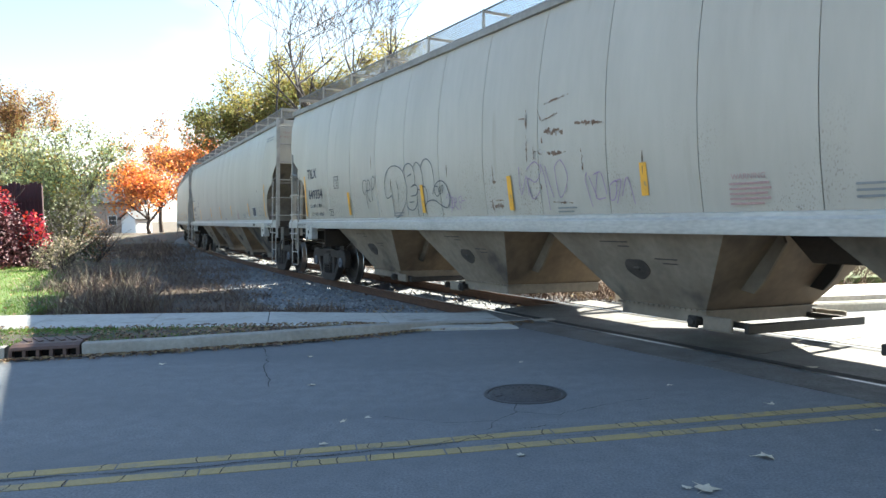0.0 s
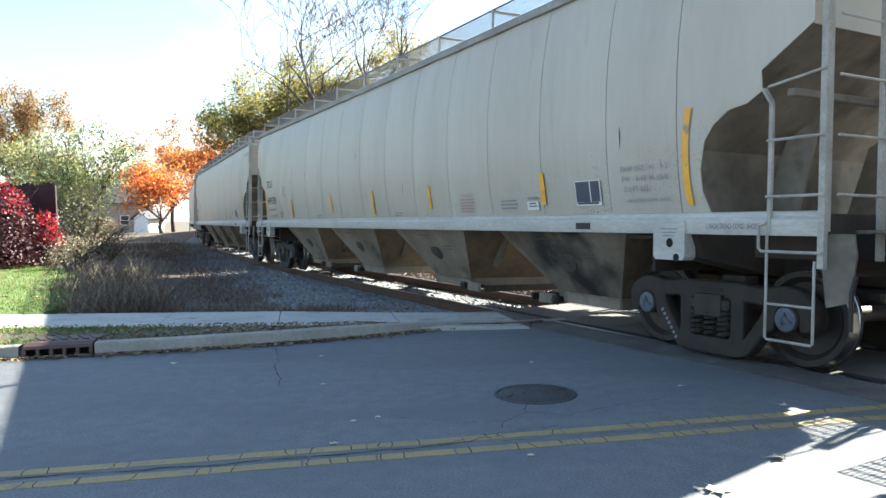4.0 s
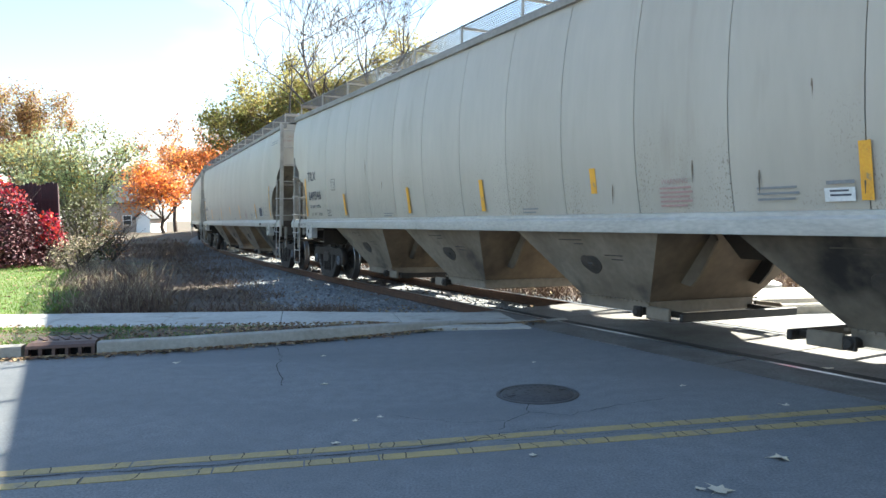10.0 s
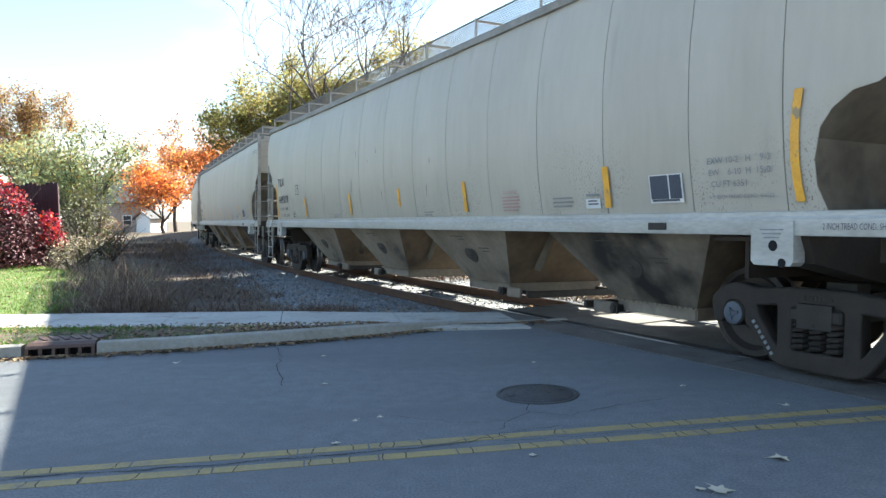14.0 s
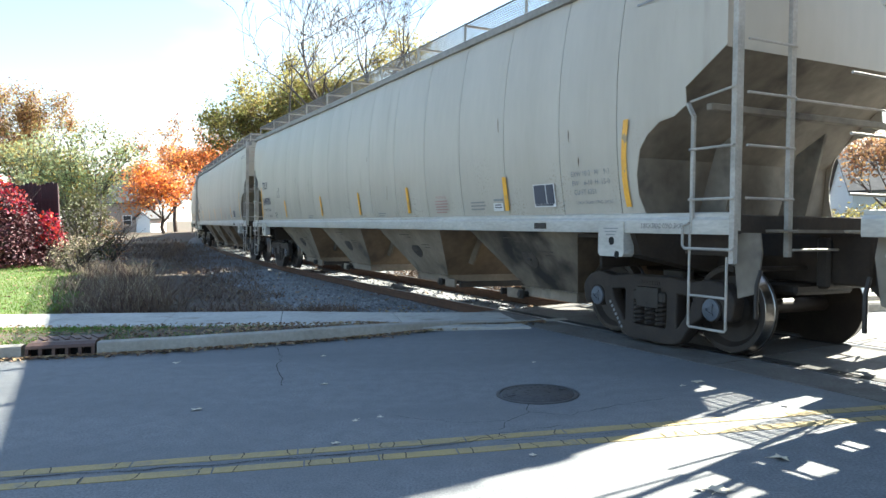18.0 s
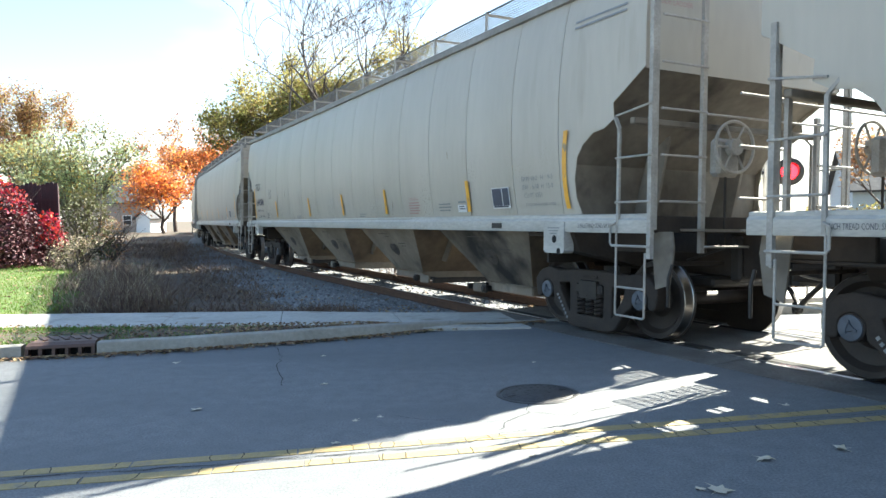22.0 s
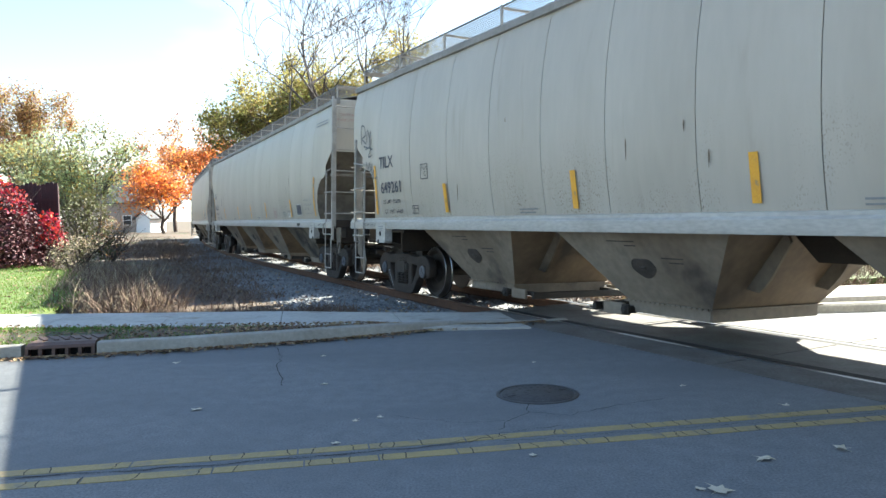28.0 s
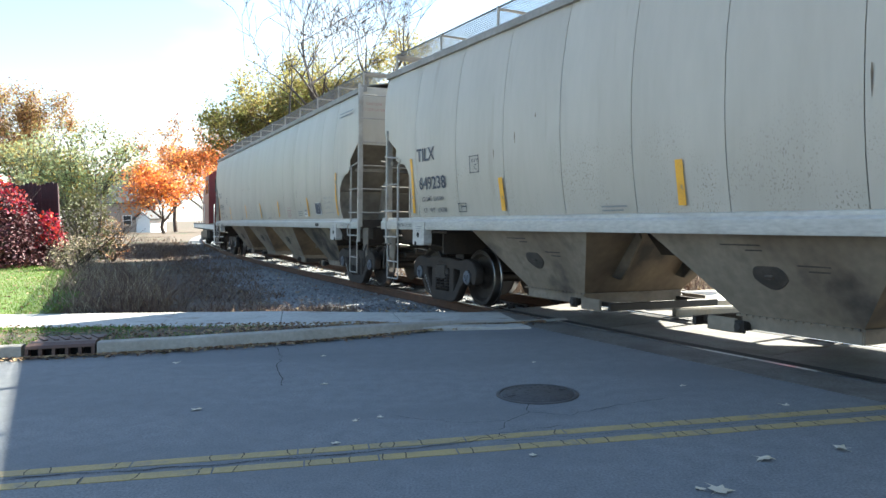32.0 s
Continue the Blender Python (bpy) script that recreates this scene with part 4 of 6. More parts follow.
                part("small_print", m, SCUFF, h, smooth=0)
    # end slopes, end posts and platforms
    for sx in (-1, 1):
        m = Mesh()
        prof = [(8.05, 1.30), (8.6, 1.62), (9.30, 2.12), (9.68, 2.50), (10.06, 2.80), (10.60, 3.12)]
        m.sheet([[(sx * x, y * (half_at(x, max(z, 1.5)) - (0.010 if x > 9 else 0.10)), z) for y in np.linspace(-1, 1, 9)] for x, z in prof], (sx * 0.01, 0, -0.01))
        part("end_slope_sheet", m, ENDTAN, car, "dust-stained sloping end sheet")
        m = Mesh()
        m.sheet([[(sx * 10.60, y * (half_at(10.6, z) - 0.02), z) for y in np.linspace(-1, 1, 9)] for z in (3.03, 3.4, 3.8, 4.1, 4.24)], (sx * 0.012, 0, 0))
        part("end_sheet", m, PAINT, car)
        m = Mesh()
        for sy in (-1, 1):
            # web plates on each side of the end bay
            m.prism([(sx * 9.35, 1.47), (sx * 9.75, 1.47), (sx * 10.0, 2.42), (sx * 9.6, 2.2)], "y", sy * 0.62, sy * 0.66)
        m.box((sx * 10.36, 0, 2.50), (0.09, 3.0, 0.07), ch=0.01)
        part("end_stiffener", m, ENDTAN, car)
        m = Mesh()
        m.sheet([[(sx * 9.27, y * (half_at(9.27, z) - 0.014), z) for y in np.linspace(-1, 1, 5)] for z in (1.46, 1.7, 1.9, 2.10)], (sx * 0.01, 0, 0))
        part("shear_plate", m, ENDTAN, car)
        # stub sill and bolster
        m = Mesh().box((sx * 9.6, 0, 1.02), (3.3, 0.5, 0.50), ch=0.02)
        m.prism([(-1.50, 1.27), (1.50, 1.27), (1.40, 1.02), (0.4, 0.82), (-0.4, 0.82), (-1.40, 1.02)], "x", sx * 8.86, sx * 9.26)
        part("draft_sill", m, SOOT_SHADE, car)
        # no such wall: black plates added for the shaded gap over the bogie
        m = Mesh().box((sx * 8.45, 0, 1.06), (0.05, 2.7, 0.42))
        m.box((sx * 8.66, 0, 1.22), (1.1, 2.9, 0.04))
        part("bulkhead", m, SOOT_SHADE, car, "black plates added for the shaded gap over the bogie")
        m = Mesh().box((sx * 10.68, 0, 1.36), (0.10, 3.06, 0.18), ch=0.01)
        part("end_sill", m, SOOT_SHADE, car)
        m = Mesh()
        for k in range(11):
            m.box((sx * (10.78 + 0.36 * k / 10), 0, 1.30), (0.008, 2.3, 0.03))
        for y in np.arange(-1.15, 1.16, 0.1):
            m.box((sx * 10.96, y, 1.306), (0.38, 0.007, 0.014))
        part("crossover_platform", m, ENDTAN, car, "open grating crossover platform", smooth=0)
        m = Mesh().box((sx * 10.74, 0, 0.98), (0.16, 0.62, 0.52), ch=0.03)
        m.box((sx * 10.3, 0, 0.70), (0.5, 0.9, 0.12), ch=0.03)
        part("striker", m, GRIME, car)
        for y in (-1.15, -0.62, 0.62, 1.15):
            part("end_brace", Mesh().box((sx * 10.15, y, 1.16), (0.9, 0.06, 0.24), ch=0.01), SOOT_SHADE, car)
        part("cross_rod", Mesh().tube([(sx * 10.5, -1.3, 0.92), (sx * 10.5, 1.3, 0.92)], 0.025, 8), SOOT_SHADE, car)
        # coupler
        m = Mesh().box((sx * 11.0, 0, 0.86), (0.56, 0.16, 0.2), ch=0.03)
        m.prism([(sx * 11.20, -0.18), (sx * 11.42, -0.20), (sx * 11.44, 0.04), (sx * 11.34, 0.06), (sx * 11.34, 0.16), (sx * 11.20, 0.18)], "z", 0.72, 1.0)
        part("coupler", m, GRIME, car)
        m = Mesh().tube([(sx * 10.8, sx * 0.30, 0.80), (sx * 11.0, sx * 0.31, 0.62), (sx * 11.2, sx * 0.20, 0.48), (sx * 11.36, sx * 0.04, 0.46)], 0.028, 8)
        m.box((sx * 11.33, sx * 0.05, 0.47), (0.08, 0.1, 0.13), ch=0.02)
        part("air_hose", m, GRIME, car)
        m = Mesh().tube([(sx * 10.5, sx * 1.50, 0.98), (sx * 10.72, sx * 1.1, 0.96), (sx * 10.85, sx * 0.5, 0.84), (sx * 10.9, sx * 0.2, 0.80)], 0.014, 6)
        part("uncoupling_lever", m, SILL, car)
        for sy in (-1, 1):
            # jacking pad
            m = Mesh().prism([(sx * 8.71, 1.385), (sx * 9.17, 1.385), (sx * 9.18, 1.03), (sx * 9.14, 0.995), (sx * 8.75, 0.995), (sx * 8.71, 1.03)], "y", sy * 1.44, sy * 1.585)
            pad = part("jacking_pad", m, SILL, car)
            # black discs laid on the pad for the dark inside its two holes
            m = Mesh().lathe([(sy * 1.584, 0.048), (sy * 1.589, 0.048)], "y", 16, (sx * 8.96, 0, 1.17))
            part("pad_hole", m, BLACK, pad)
            m = Mesh().lathe([(sy * 1.584, 0.042), (sy * 1.589, 0.042)], "y", 16, (sx * 9.06, 0, 1.02))
            part("pad_hole", m, BLACK, pad)
            m = Mesh()
            for i in range(3):
                m.box((sx * 8.94, sy * 1.587, 1.31 - 0.035 * i), (0.26 - 0.05 * i, 0.004, 0.012))
            part("stencil", m, FADED, pad)
            full = (sx > 0) == (sy < 0)
            sh = 0.29 if sx < 0 else 0.0  # the rear ladders stand further in
            # ladder at the corner: outer flat post, inner post, rungs
            lad = Mesh()
            bar(lad, (sx * (10.75 - sh), sy * 1.545, 0.99), (sx * (10.75 - sh), sy * 1.545, 4.26 if full else 3.12), 0.062, 0.05)
            bar(lad, (sx * (10.76 - sh), sy * 1.50, 1.3), (sx * (10.76 - sh), sy * 1.50, 4.2 if full else 3.1), 0.012, 0.06 if full else 0.12)
            bar(lad, (sx * (10.21 - sh), sy * 1.555, 1.27), (sx * (10.21 - sh), sy * 1.555, 2.42), 0.04, 0.03)
            bar(lad, (sx * (10.21 - sh), sy * 1.555, 2.42), (sx * (10.09 - sh), sy * 1.52, 2.56), 0.04, 0.03)
            lad = part("side_ladder", lad, LADDER, car, "pale grey side ladder and stirrup step")
            for z in (1.60, 2.09, 2.56):
                part("rung", Mesh().tube([(sx * (10.78 - sh), sy * 1.585, z + (0.07 if z > 2.4 else 0.0)), (sx * (10.19 - sh), sy * 1.585, z)], 0.013, 8), LADDER, lad)
            m = Mesh()
            m.tube([(sx * (10.78 - sh), sy * 1.59, 1.12), (sx * (10.16 - sh), sy * 1.60, 1.12), (sx * (10.13 - sh), sy * 1.60, 1.15), (sx * (10.13 - sh), sy * 1.60, 1.34), (sx * (10.20 - sh), sy * 1.58, 1.37)], 0.014, 8)
            part("grab_iron", m, LADDER, lad)
            m = Mesh()
            m.tube([(sx * (10.19 - sh), sy * 1.56, 1.27), (sx * (10.19 - sh), sy * 1.56, 0.36), (sx * (10.21 - sh), sy * 1.56, 0.345), (sx * (10.67 - sh), sy * 1.56, 0.345), (sx * (10.69 - sh), sy * 1.56, 0.36), (sx * (10.69 - sh), sy * 1.56, 1.05)], 0.013, 8)
            m.tube([(sx * (10.19 - sh), sy * 1.56, 0.66), (sx * (10.69 - sh), sy * 1.56, 0.66)], 0.012, 8)
            part("stirrup_step", m, LADDER, lad)
            m = Mesh().prism([(sx * (10.62 - sh), 1.28), (sx * (10.95 - sh), 1.28), (sx * (10.98 - sh), 1.10), (sx * (10.92 - sh), 0.72), (sx * (10.70 - sh), 0.66), (sx * (10.66 - sh), 0.95)], "y", sy * 1.40, sy * 1.42)
            part("corner_plate", m, ENDTAN, lad)
            m = Mesh().tube([(sx * (11.0 - sh), sy * 1.45, 0.94), (sx * (11.0 - sh), sy * 1.50, 0.80), (sx * (11.0 - sh), sy * 1.50, 0.50)], 0.02, 8)
            part("hand_grip", m, GRIME, lad)
            # end ladder, full height on one end corner and short on the other
            lad = Mesh()
            zt = 4.36 if full else 2.75
            bar(lad, (sx * 10.82, sy * 0.90, 1.05), (sx * 10.82, sy * 0.90, zt - 0.1), 0.05, 0.06)
            lad = part("end_ladder", lad, LADDER, car, "pale grey end ladder")
            z = 1.60
            while z < zt - 0.15:
                y = 1.51
                part("rung", Mesh().tube([(sx * 10.86, sy * y, z), (sx * 10.86, sy * 0.88, z)], 0.013, 8), LADDER, lad)
                z += 0.485
        part("end_grab", Mesh().tube([(sx * 10.88, -0.9, 2.55), (sx * 10.88, 0.9, 2.55)], 0.013, 8), LADDER, car)
        part("end_grab", Mesh().tube([(sx * 10.88, -0.9, 1.12), (sx * 10.88, 0.9, 1.12)], 0.013, 8), LADDER, car)
    # brake gear under the rear end
    m = Mesh().lathe([(-9.95, 0.20), (-9.35, 0.20)], "x", 20, (0, -0.75, 1.05))
    part("air_reservoir", m, SOOT_SHADE, car)
    m = Mesh().box((-10.15, -1.0, 1.12), (0.3, 0.34, 0.2), ch=0.03)
    m.tube([(-10.6, -1.2, 1.02), (-9.2, -1.2, 1.02)], 0.02, 6)
    part("brake_valve", m, SOOT_SHADE, car)
    for o in car.children_recursive:
        o.data.transform(Matrix.Diagonal((LONG, 1, TALL, 1)))
    build_bogie(car, TRUCKS / 2)
    build_bogie(car, -TRUCKS / 2)
    return car


def mark(mesh, material, car, x, z, label="", tilt=True, lat=0.015):
    """Something painted on the camera's side of a car, at x and height z."""
    slope = math.degrees(math.atan2(half(z + 0.15) - half(z - 0.15), 0.3))
    return part("lettering" if not isinstance(mesh, Mesh) else "painted_mark", mesh, material, car, label, smooth=0, at=pose(x * LONG, -(half(z) + lat), z * TALL, 90 + slope if tilt else 90, 0, 0))


def with_material(me, m):
    me.materials.clear()
    me.materials.append(m)
    return me


def bars(x0, widths, h, step):
    """Plain bars in lines, for small print."""
    m = Mesh()
    for i, w in enumerate(widths):
        m.box((x0 + w / 2, -i * step, 0), (w, h, 0.002))
    return m


def dress(car, number, limit, weight, tidy):
    """The lettering of one car. tidy: how fresh its strips are, 0 to 1."""
    rng = random.Random(number)

    def say(text, size, x, z, mat, label="", sx=1.0, bold=0.0):
        me = lettering(text, size, bold=bold)
        for v in me.vertices:
            v.co.x *= sx
        return mark(with_material(me, mat), mat, car, x, z, label)
    say("TILX", 0.30, -8.92, 2.42, STENCIL, "dark stencilled reporting mark", 1.02, 0.005)
    say(number, 0.285, -8.88, 1.945, STENCIL, "dark stencilled car number", 1.1, 0.005)
    say("LD LMT  " + limit, 0.105, -8.83, 1.745, STENCIL, "", 1.05, 0.001)
    say("LT   WT   " + weight, 0.105, -8.80, 1.555, STENCIL, "", 1.1, 0.001)
    say("EXW 10-2   H    9-3", 0.085, 8.15, 1.93, FADED)
    say("EW    6-10  H  15-0", 0.085, 8.16, 1.82, FADED)
    say("CU FT 6351", 0.085, 8.18, 1.71, FADED)
    say("2 INCH TREAD COND. SHOES", 0.05, 8.20, 1.60, FADED)
    for sx, x in ((1, 9.45), (-1, -9.92)):
        me = lettering("2 INCH TREAD COND. SHOES", 0.072)
        for v in me.vertices:
            v.co.x *= 0.62
        part("lettering", with_material(me, STENCIL), STENCIL, car, "", 0, pose(x * LONG, -1.5675, 1.315 * TALL, 90, 0, 0))
    say("PLATE", 0.07, -6.96, 2.28, STENCIL)
    say("C", 0.12, -6.89, 2.17, STENCIL)
    for dx, dz, w, h in ((0.13, 0.245, 0.27, 0.012), (0.13, 0.0, 0.27, 0.012), (0.0, 0.122, 0.012, 0.25), (0.265, 0.122, 0.012, 0.25)):
        mark(Mesh().box((0, 0, 0), (w, h, 0.002)), STENCIL, car, -7.01 + dx, 2.13 + dz)
    for dx, dz, w, h in ((0.12, 0.13, 0.25, 0.012), (0.12, 0.0, 0.25, 0.012), (0.0, 0.065, 0.012, 0.14), (0.245, 0.065, 0.012, 0.14), (0.09, 0.065, 0.012, 0.14), (0.17, 0.08, 0.15, 0.012)):
        mark(Mesh().box((0, 0, 0), (w, h, 0.002)), STENCIL, car, -7.50 + dx, 1.55 + dz)
    # warning print, small print, label, consolidated stencil board
    say("WARNING", 0.075, 4.13, 1.77, PINKISH)
    mark(bars(0, [0.42, 0.44, 0.40, 0.43, 0.36], 0.020, 0.045), PINKISH, car, 4.10, 1.73)
    mark(bars(0, [0.40, 0.42, 0.38], 0.020, 0.05), FADED, car, 5.40, 1.68)
    mark(bars(0, [0.36, 0.30], 0.018, 0.045), FADED, car, 1.30, 1.56)
    mark(bars(0, [0.42, 0.36], 0.018, 0.045), FADED, car, -3.9, 1.56)
    mark(Mesh().box((0.12, -0.06, 0), (0.26, 0.11, 0.004)), LABELW, car, 6.12, 1.66)
    mark(bars(0.02, [0.16, 0.18], 0.016, 0.035), STENCIL, car, 6.14, 1.63, lat=0.019)
    mark(bars(0, [0.24], 0.03, 0.05), FADED, car, 6.13, 1.70)
    bx = 7.27 + rng.uniform(-0.03, 0.03)
    mark(Mesh().box((0.22, 0, 0), (0.46, 0.29, 0.004)), LABELW, car, bx, 1.725)
    mark(Mesh().box((0.13, 0.015, 0), (0.25, 0.24, 0.004)), BOARD, car, bx, 1.725, lat=0.019)
    mark(Mesh().box((0.355, 0.015, 0), (0.155, 0.24, 0.004)), BOARD, car, bx, 1.725, lat=0.019)
    mark(bars(0.02, [0.38], 0.022, 0.05), STENCIL, car, bx, 1.605, lat=0.019)
    part("inspection_plate", Mesh().box((0, 0, 0), (0.26, 0.012, 0.075), ch=0.004), GRIME, car, "", 30, pose(7.42 * LONG, -1.571, 1.335 * TALL))
    for text, z in (("CAUTION", 3.86), ("NO SIDE LADDER", 3.74)):
        me = lettering(text, 0.075, "CENTER")
        part("lettering", with_material(me, PINKISH), PINKISH, car, "", 0, pose(10.618 * LONG, -1.19, z * TALL, 90, 0, 90))
    # amber strips
    for x in (6.52, 2.95, 0.20, -2.58, -6.15):
        h = 0.46 * (1 if rng.random() < 0.35 + tidy else rng.uniform(0.55, 0.95))
        dx = rng.uniform(-0.03, 0.03)
        part("reflector_strip", Mesh().box((0, 0, 0), (0.10, h, 0.003)), YELLOW, car, "worn amber reflective strip", 0, pose((x + dx) * LONG, -(half(1.78) + 0.021), (1.78 + (0.46 - h) / 2) * TALL, 99, 0, 0))
    for sx in (-1, 1):
        m = Mesh()
        m.sheet([[(sx * (9.17 + 0.05 * ((z - 2.0) / 0.5) ** 2) + dx, -(half_at(9.2, z) + 0.016), z) for dx in (-0.045, 0.045)] for z in (1.55, 1.7, 1.9, 2.1, 2.3, 2.5)], (0, -0.002, 0))
        part("reflector_strip", m, YELLOW, car, "long amber reflective strip at the end bay", at=Matrix.Diagonal((LONG, 1, TALL, 1)))
    # faint double line under the eave at the front corner
    m = Mesh()
    for k in (0, 0.07):
        m.sheet([[(x, -(half_at(x, 3.72 + k) + 0.010), 3.72 + k - 0.012), (x, -(half_at(x, 3.745 + k) + 0.010), 3.745 + k - 0.012)] for x in (9.3, 10.3)], (0, -0.002, 0))
    part("faded_print", m, FADED, car, smooth=0, at=Matrix.Diagonal((LONG, 1, TALL, 1)))
    # dark weld scars and rust streaks below knocks in the side sheet
    for i in range(rng.randint(5, 9)):
        x, z = rng.uniform(-8.5, 9.0), rng.uniform(1.75, 2.9)
        if x < -6.8:
            continue
        n = rng.uniform(0.10, 0.32)
        m = Mesh()
        m.sheet([[(dx * w, 0, -k * n) for dx in (-1, 1)] for k, w in ((0, 0.004), (0.3, 0.011), (0.7, 0.006), (1, 0.002))])
        part("rust_streak", m, SLOPE, car, "", 0, pose(x * LONG, -(half(z) + 0.008), z * TALL, 3, 0, rng.uniform(-2, 2)))


# sprayed strokes as (x, z) points of the side they stand on
TAG = [[(-5.2, 1.93), (-5.3, 2.0), (-5.29, 2.15), (-5.19, 2.22), (-5.09, 2.16), (-5.14, 1.95), (-5.12, 1.67)], [(-5.11, 2.01), (-4.93, 2.03), (-4.93, 2.18), (-5.02, 2.19), (-5.07, 1.9), (-4.96, 1.79)],
       [(-4.83, 2.17), (-4.84, 1.8)], [(-4.82, 2.2), (-4.73, 2.27), (-4.65, 2.19), (-4.73, 2.05), (-4.83, 2.02)]]
BUBBLE_D = [[(-3.88, 1.88), (-4.12, 1.84), (-4.18, 2.07), (-4.06, 2.3), (-3.81, 2.4), (-3.51, 2.37), (-3.29, 2.25), (-3.19, 2.03), (-3.23, 1.85), (-3.42, 1.64), (-3.83, 1.49), (-3.84, 2.05)],
            [(-3.63, 2.13), (-3.57, 1.96), (-3.63, 1.75)]]
BUBBLE_E = [[(-3.3, 2.29), (-3.2, 2.38), (-3.04, 2.4), (-2.89, 2.32), (-2.83, 2.16), (-2.86, 2.03), (-3.01, 2.0)], [(-3.01, 1.99), (-2.86, 2.03), (-2.75, 1.98), (-2.82, 1.86), (-3.05, 1.84)],
            [(-2.8, 1.83), (-2.85, 1.69), (-3.02, 1.6), (-3.23, 1.64), (-3.27, 1.73)], [(-3.12, 2.18), (-2.96, 2.22)], [(-3.14, 1.74), (-2.95, 1.74)]]
BUBBLE_N = [[(-2.89, 2.32), (-2.76, 2.4), (-2.62, 2.34), (-2.53, 2.2), (-2.5, 2.0)], [(-2.83, 1.5), (-2.81, 1.76), (-2.74, 1.93), (-2.65, 1.92), (-2.61, 1.79), (-2.53, 1.71)],
            [(-2.66, 1.5), (-2.6, 1.62), (-2.43, 1.73), (-2.39, 1.87), (-2.47, 1.98), (-2.61, 1.98)], [(-2.57, 2.32), (-2.47, 2.41), (-2.31, 2.42), (-2.16, 2.31), (-2.1, 2.14), (-2.1, 1.98), (-2.18, 1.85)]]
BUBBLE_TAIL = [[(-2.17, 1.86), (-2.05, 2.0), (-1.86, 2.05), (-1.69, 1.98), (-1.6, 1.83), (-1.62, 1.7), (-1.73, 1.62), (-1.92, 1.66), (-2.16, 1.75), (-2.43, 1.73)]]
SMALL_TAG = [[(-2.1, 1.92), (-2.07, 1.82), (-1.96, 1.83), (-1.97, 1.95), (-2.06, 1.97)], [(-1.95, 1.88), (-1.89, 1.89), (-1.91, 1.96), (-1.95, 1.85), (-1.89, 1.85)], [(-1.84, 1.98), (-1.83, 1.84)],
             [(-1.85, 1.96), (-1.79, 1.97), (-1.8, 1.9), (-1.84, 1.89)]]
VIOLET_TAG = [[(-1.73, 1.76), (-1.66, 1.83), (-1.57, 1.8), (-1.52, 1.71), (-1.6, 1.53)], [(-1.62, 1.83), (-1.63, 1.65), (-1.5, 1.62), (-1.46, 1.75), (-1.52, 1.77), (-1.55, 1.68)],
              [(-1.45, 1.69), (-1.38, 1.71), (-1.39, 1.77), (-1.44, 1.72), (-1.43, 1.63), (-1.34, 1.58)], [(-1.3, 1.78), (-1.28, 1.57)], [(-1.3, 1.76), (-1.23, 1.78), (-1.21, 1.71), (-1.27, 1.68)], [(-1.21, 1.72), (-1.11, 1.71)]]
VIOLET_LOOPS = [[(0.48, 2.12), (0.5, 1.75), (0.66, 1.99), (0.68, 1.73)], [(0.67, 2.07), (0.86, 2.16), (1.0, 2.05), (0.87, 1.9), (0.69, 1.95), (0.76, 1.69), (0.95, 1.78)], [(1.0, 2.13), (1.09, 1.93), (1.13, 1.54)],
                [(1.1, 2.09), (1.24, 1.69)], [(1.31, 2.07), (1.45, 2.14), (1.57, 1.91), (1.38, 1.69), (1.31, 2.07)]]
VIOLET_ROW = [[(1.96, 1.96), (1.92, 1.87), (2.01, 1.56)], [(1.99, 1.92), (2.11, 1.67)], [(2.16, 1.95), (2.09, 1.67), (2.26, 1.66)], [(2.08, 1.93), (2.22, 1.94), (2.29, 1.7)],
              [(2.36, 1.8), (2.48, 1.84), (2.44, 1.66), (2.35, 1.64), (2.36, 1.8)], [(2.45, 1.83), (2.56, 1.84), (2.46, 1.59)], [(2.56, 1.67), (2.67, 1.87), (2.76, 1.58)]]
CORNER_TAG = [[(-10.1, 2.99), (-10.12, 3.34), (-9.95, 3.34), (-9.88, 3.16), (-10.06, 3.1), (-9.83, 2.98)], [(-9.8, 3.0), (-9.76, 3.25), (-9.6, 3.0)], [(-9.58, 3.22), (-9.65, 2.9), (-9.47, 3.04)], [(-9.97, 2.94), (-9.38, 2.83)]]
CORNER_TAG_LOW = [[(-9.88, 2.87), (-9.54, 2.88), (-9.7, 2.71), (-9.43, 2.73)], [(-9.81, 2.61), (-9.7, 2.45), (-9.62, 2.59), (-9.52, 2.41), (-9.43, 2.56)], [(-9.43, 2.54), (-9.46, 2.32), (-9.28, 2.44), (-9.39, 2.26)], [(-9.39, 2.26), (-9.11, 2.26)]]
SPRAYED = {"649354": [(SPRAY, TAG), (SPRAY, BUBBLE_D), (SPRAY, BUBBLE_E), (SPRAY, BUBBLE_N), (SPRAY, BUBBLE_TAIL), (SPRAY, SMALL_TAG), (VIOLET, VIOLET_TAG), (VIOLET, VIOLET_LOOPS), (VIOLET, VIOLET_ROW)],
           "649261": [(SPRAY, CORNER_TAG), (SPRAY, CORNER_TAG_LOW)]}


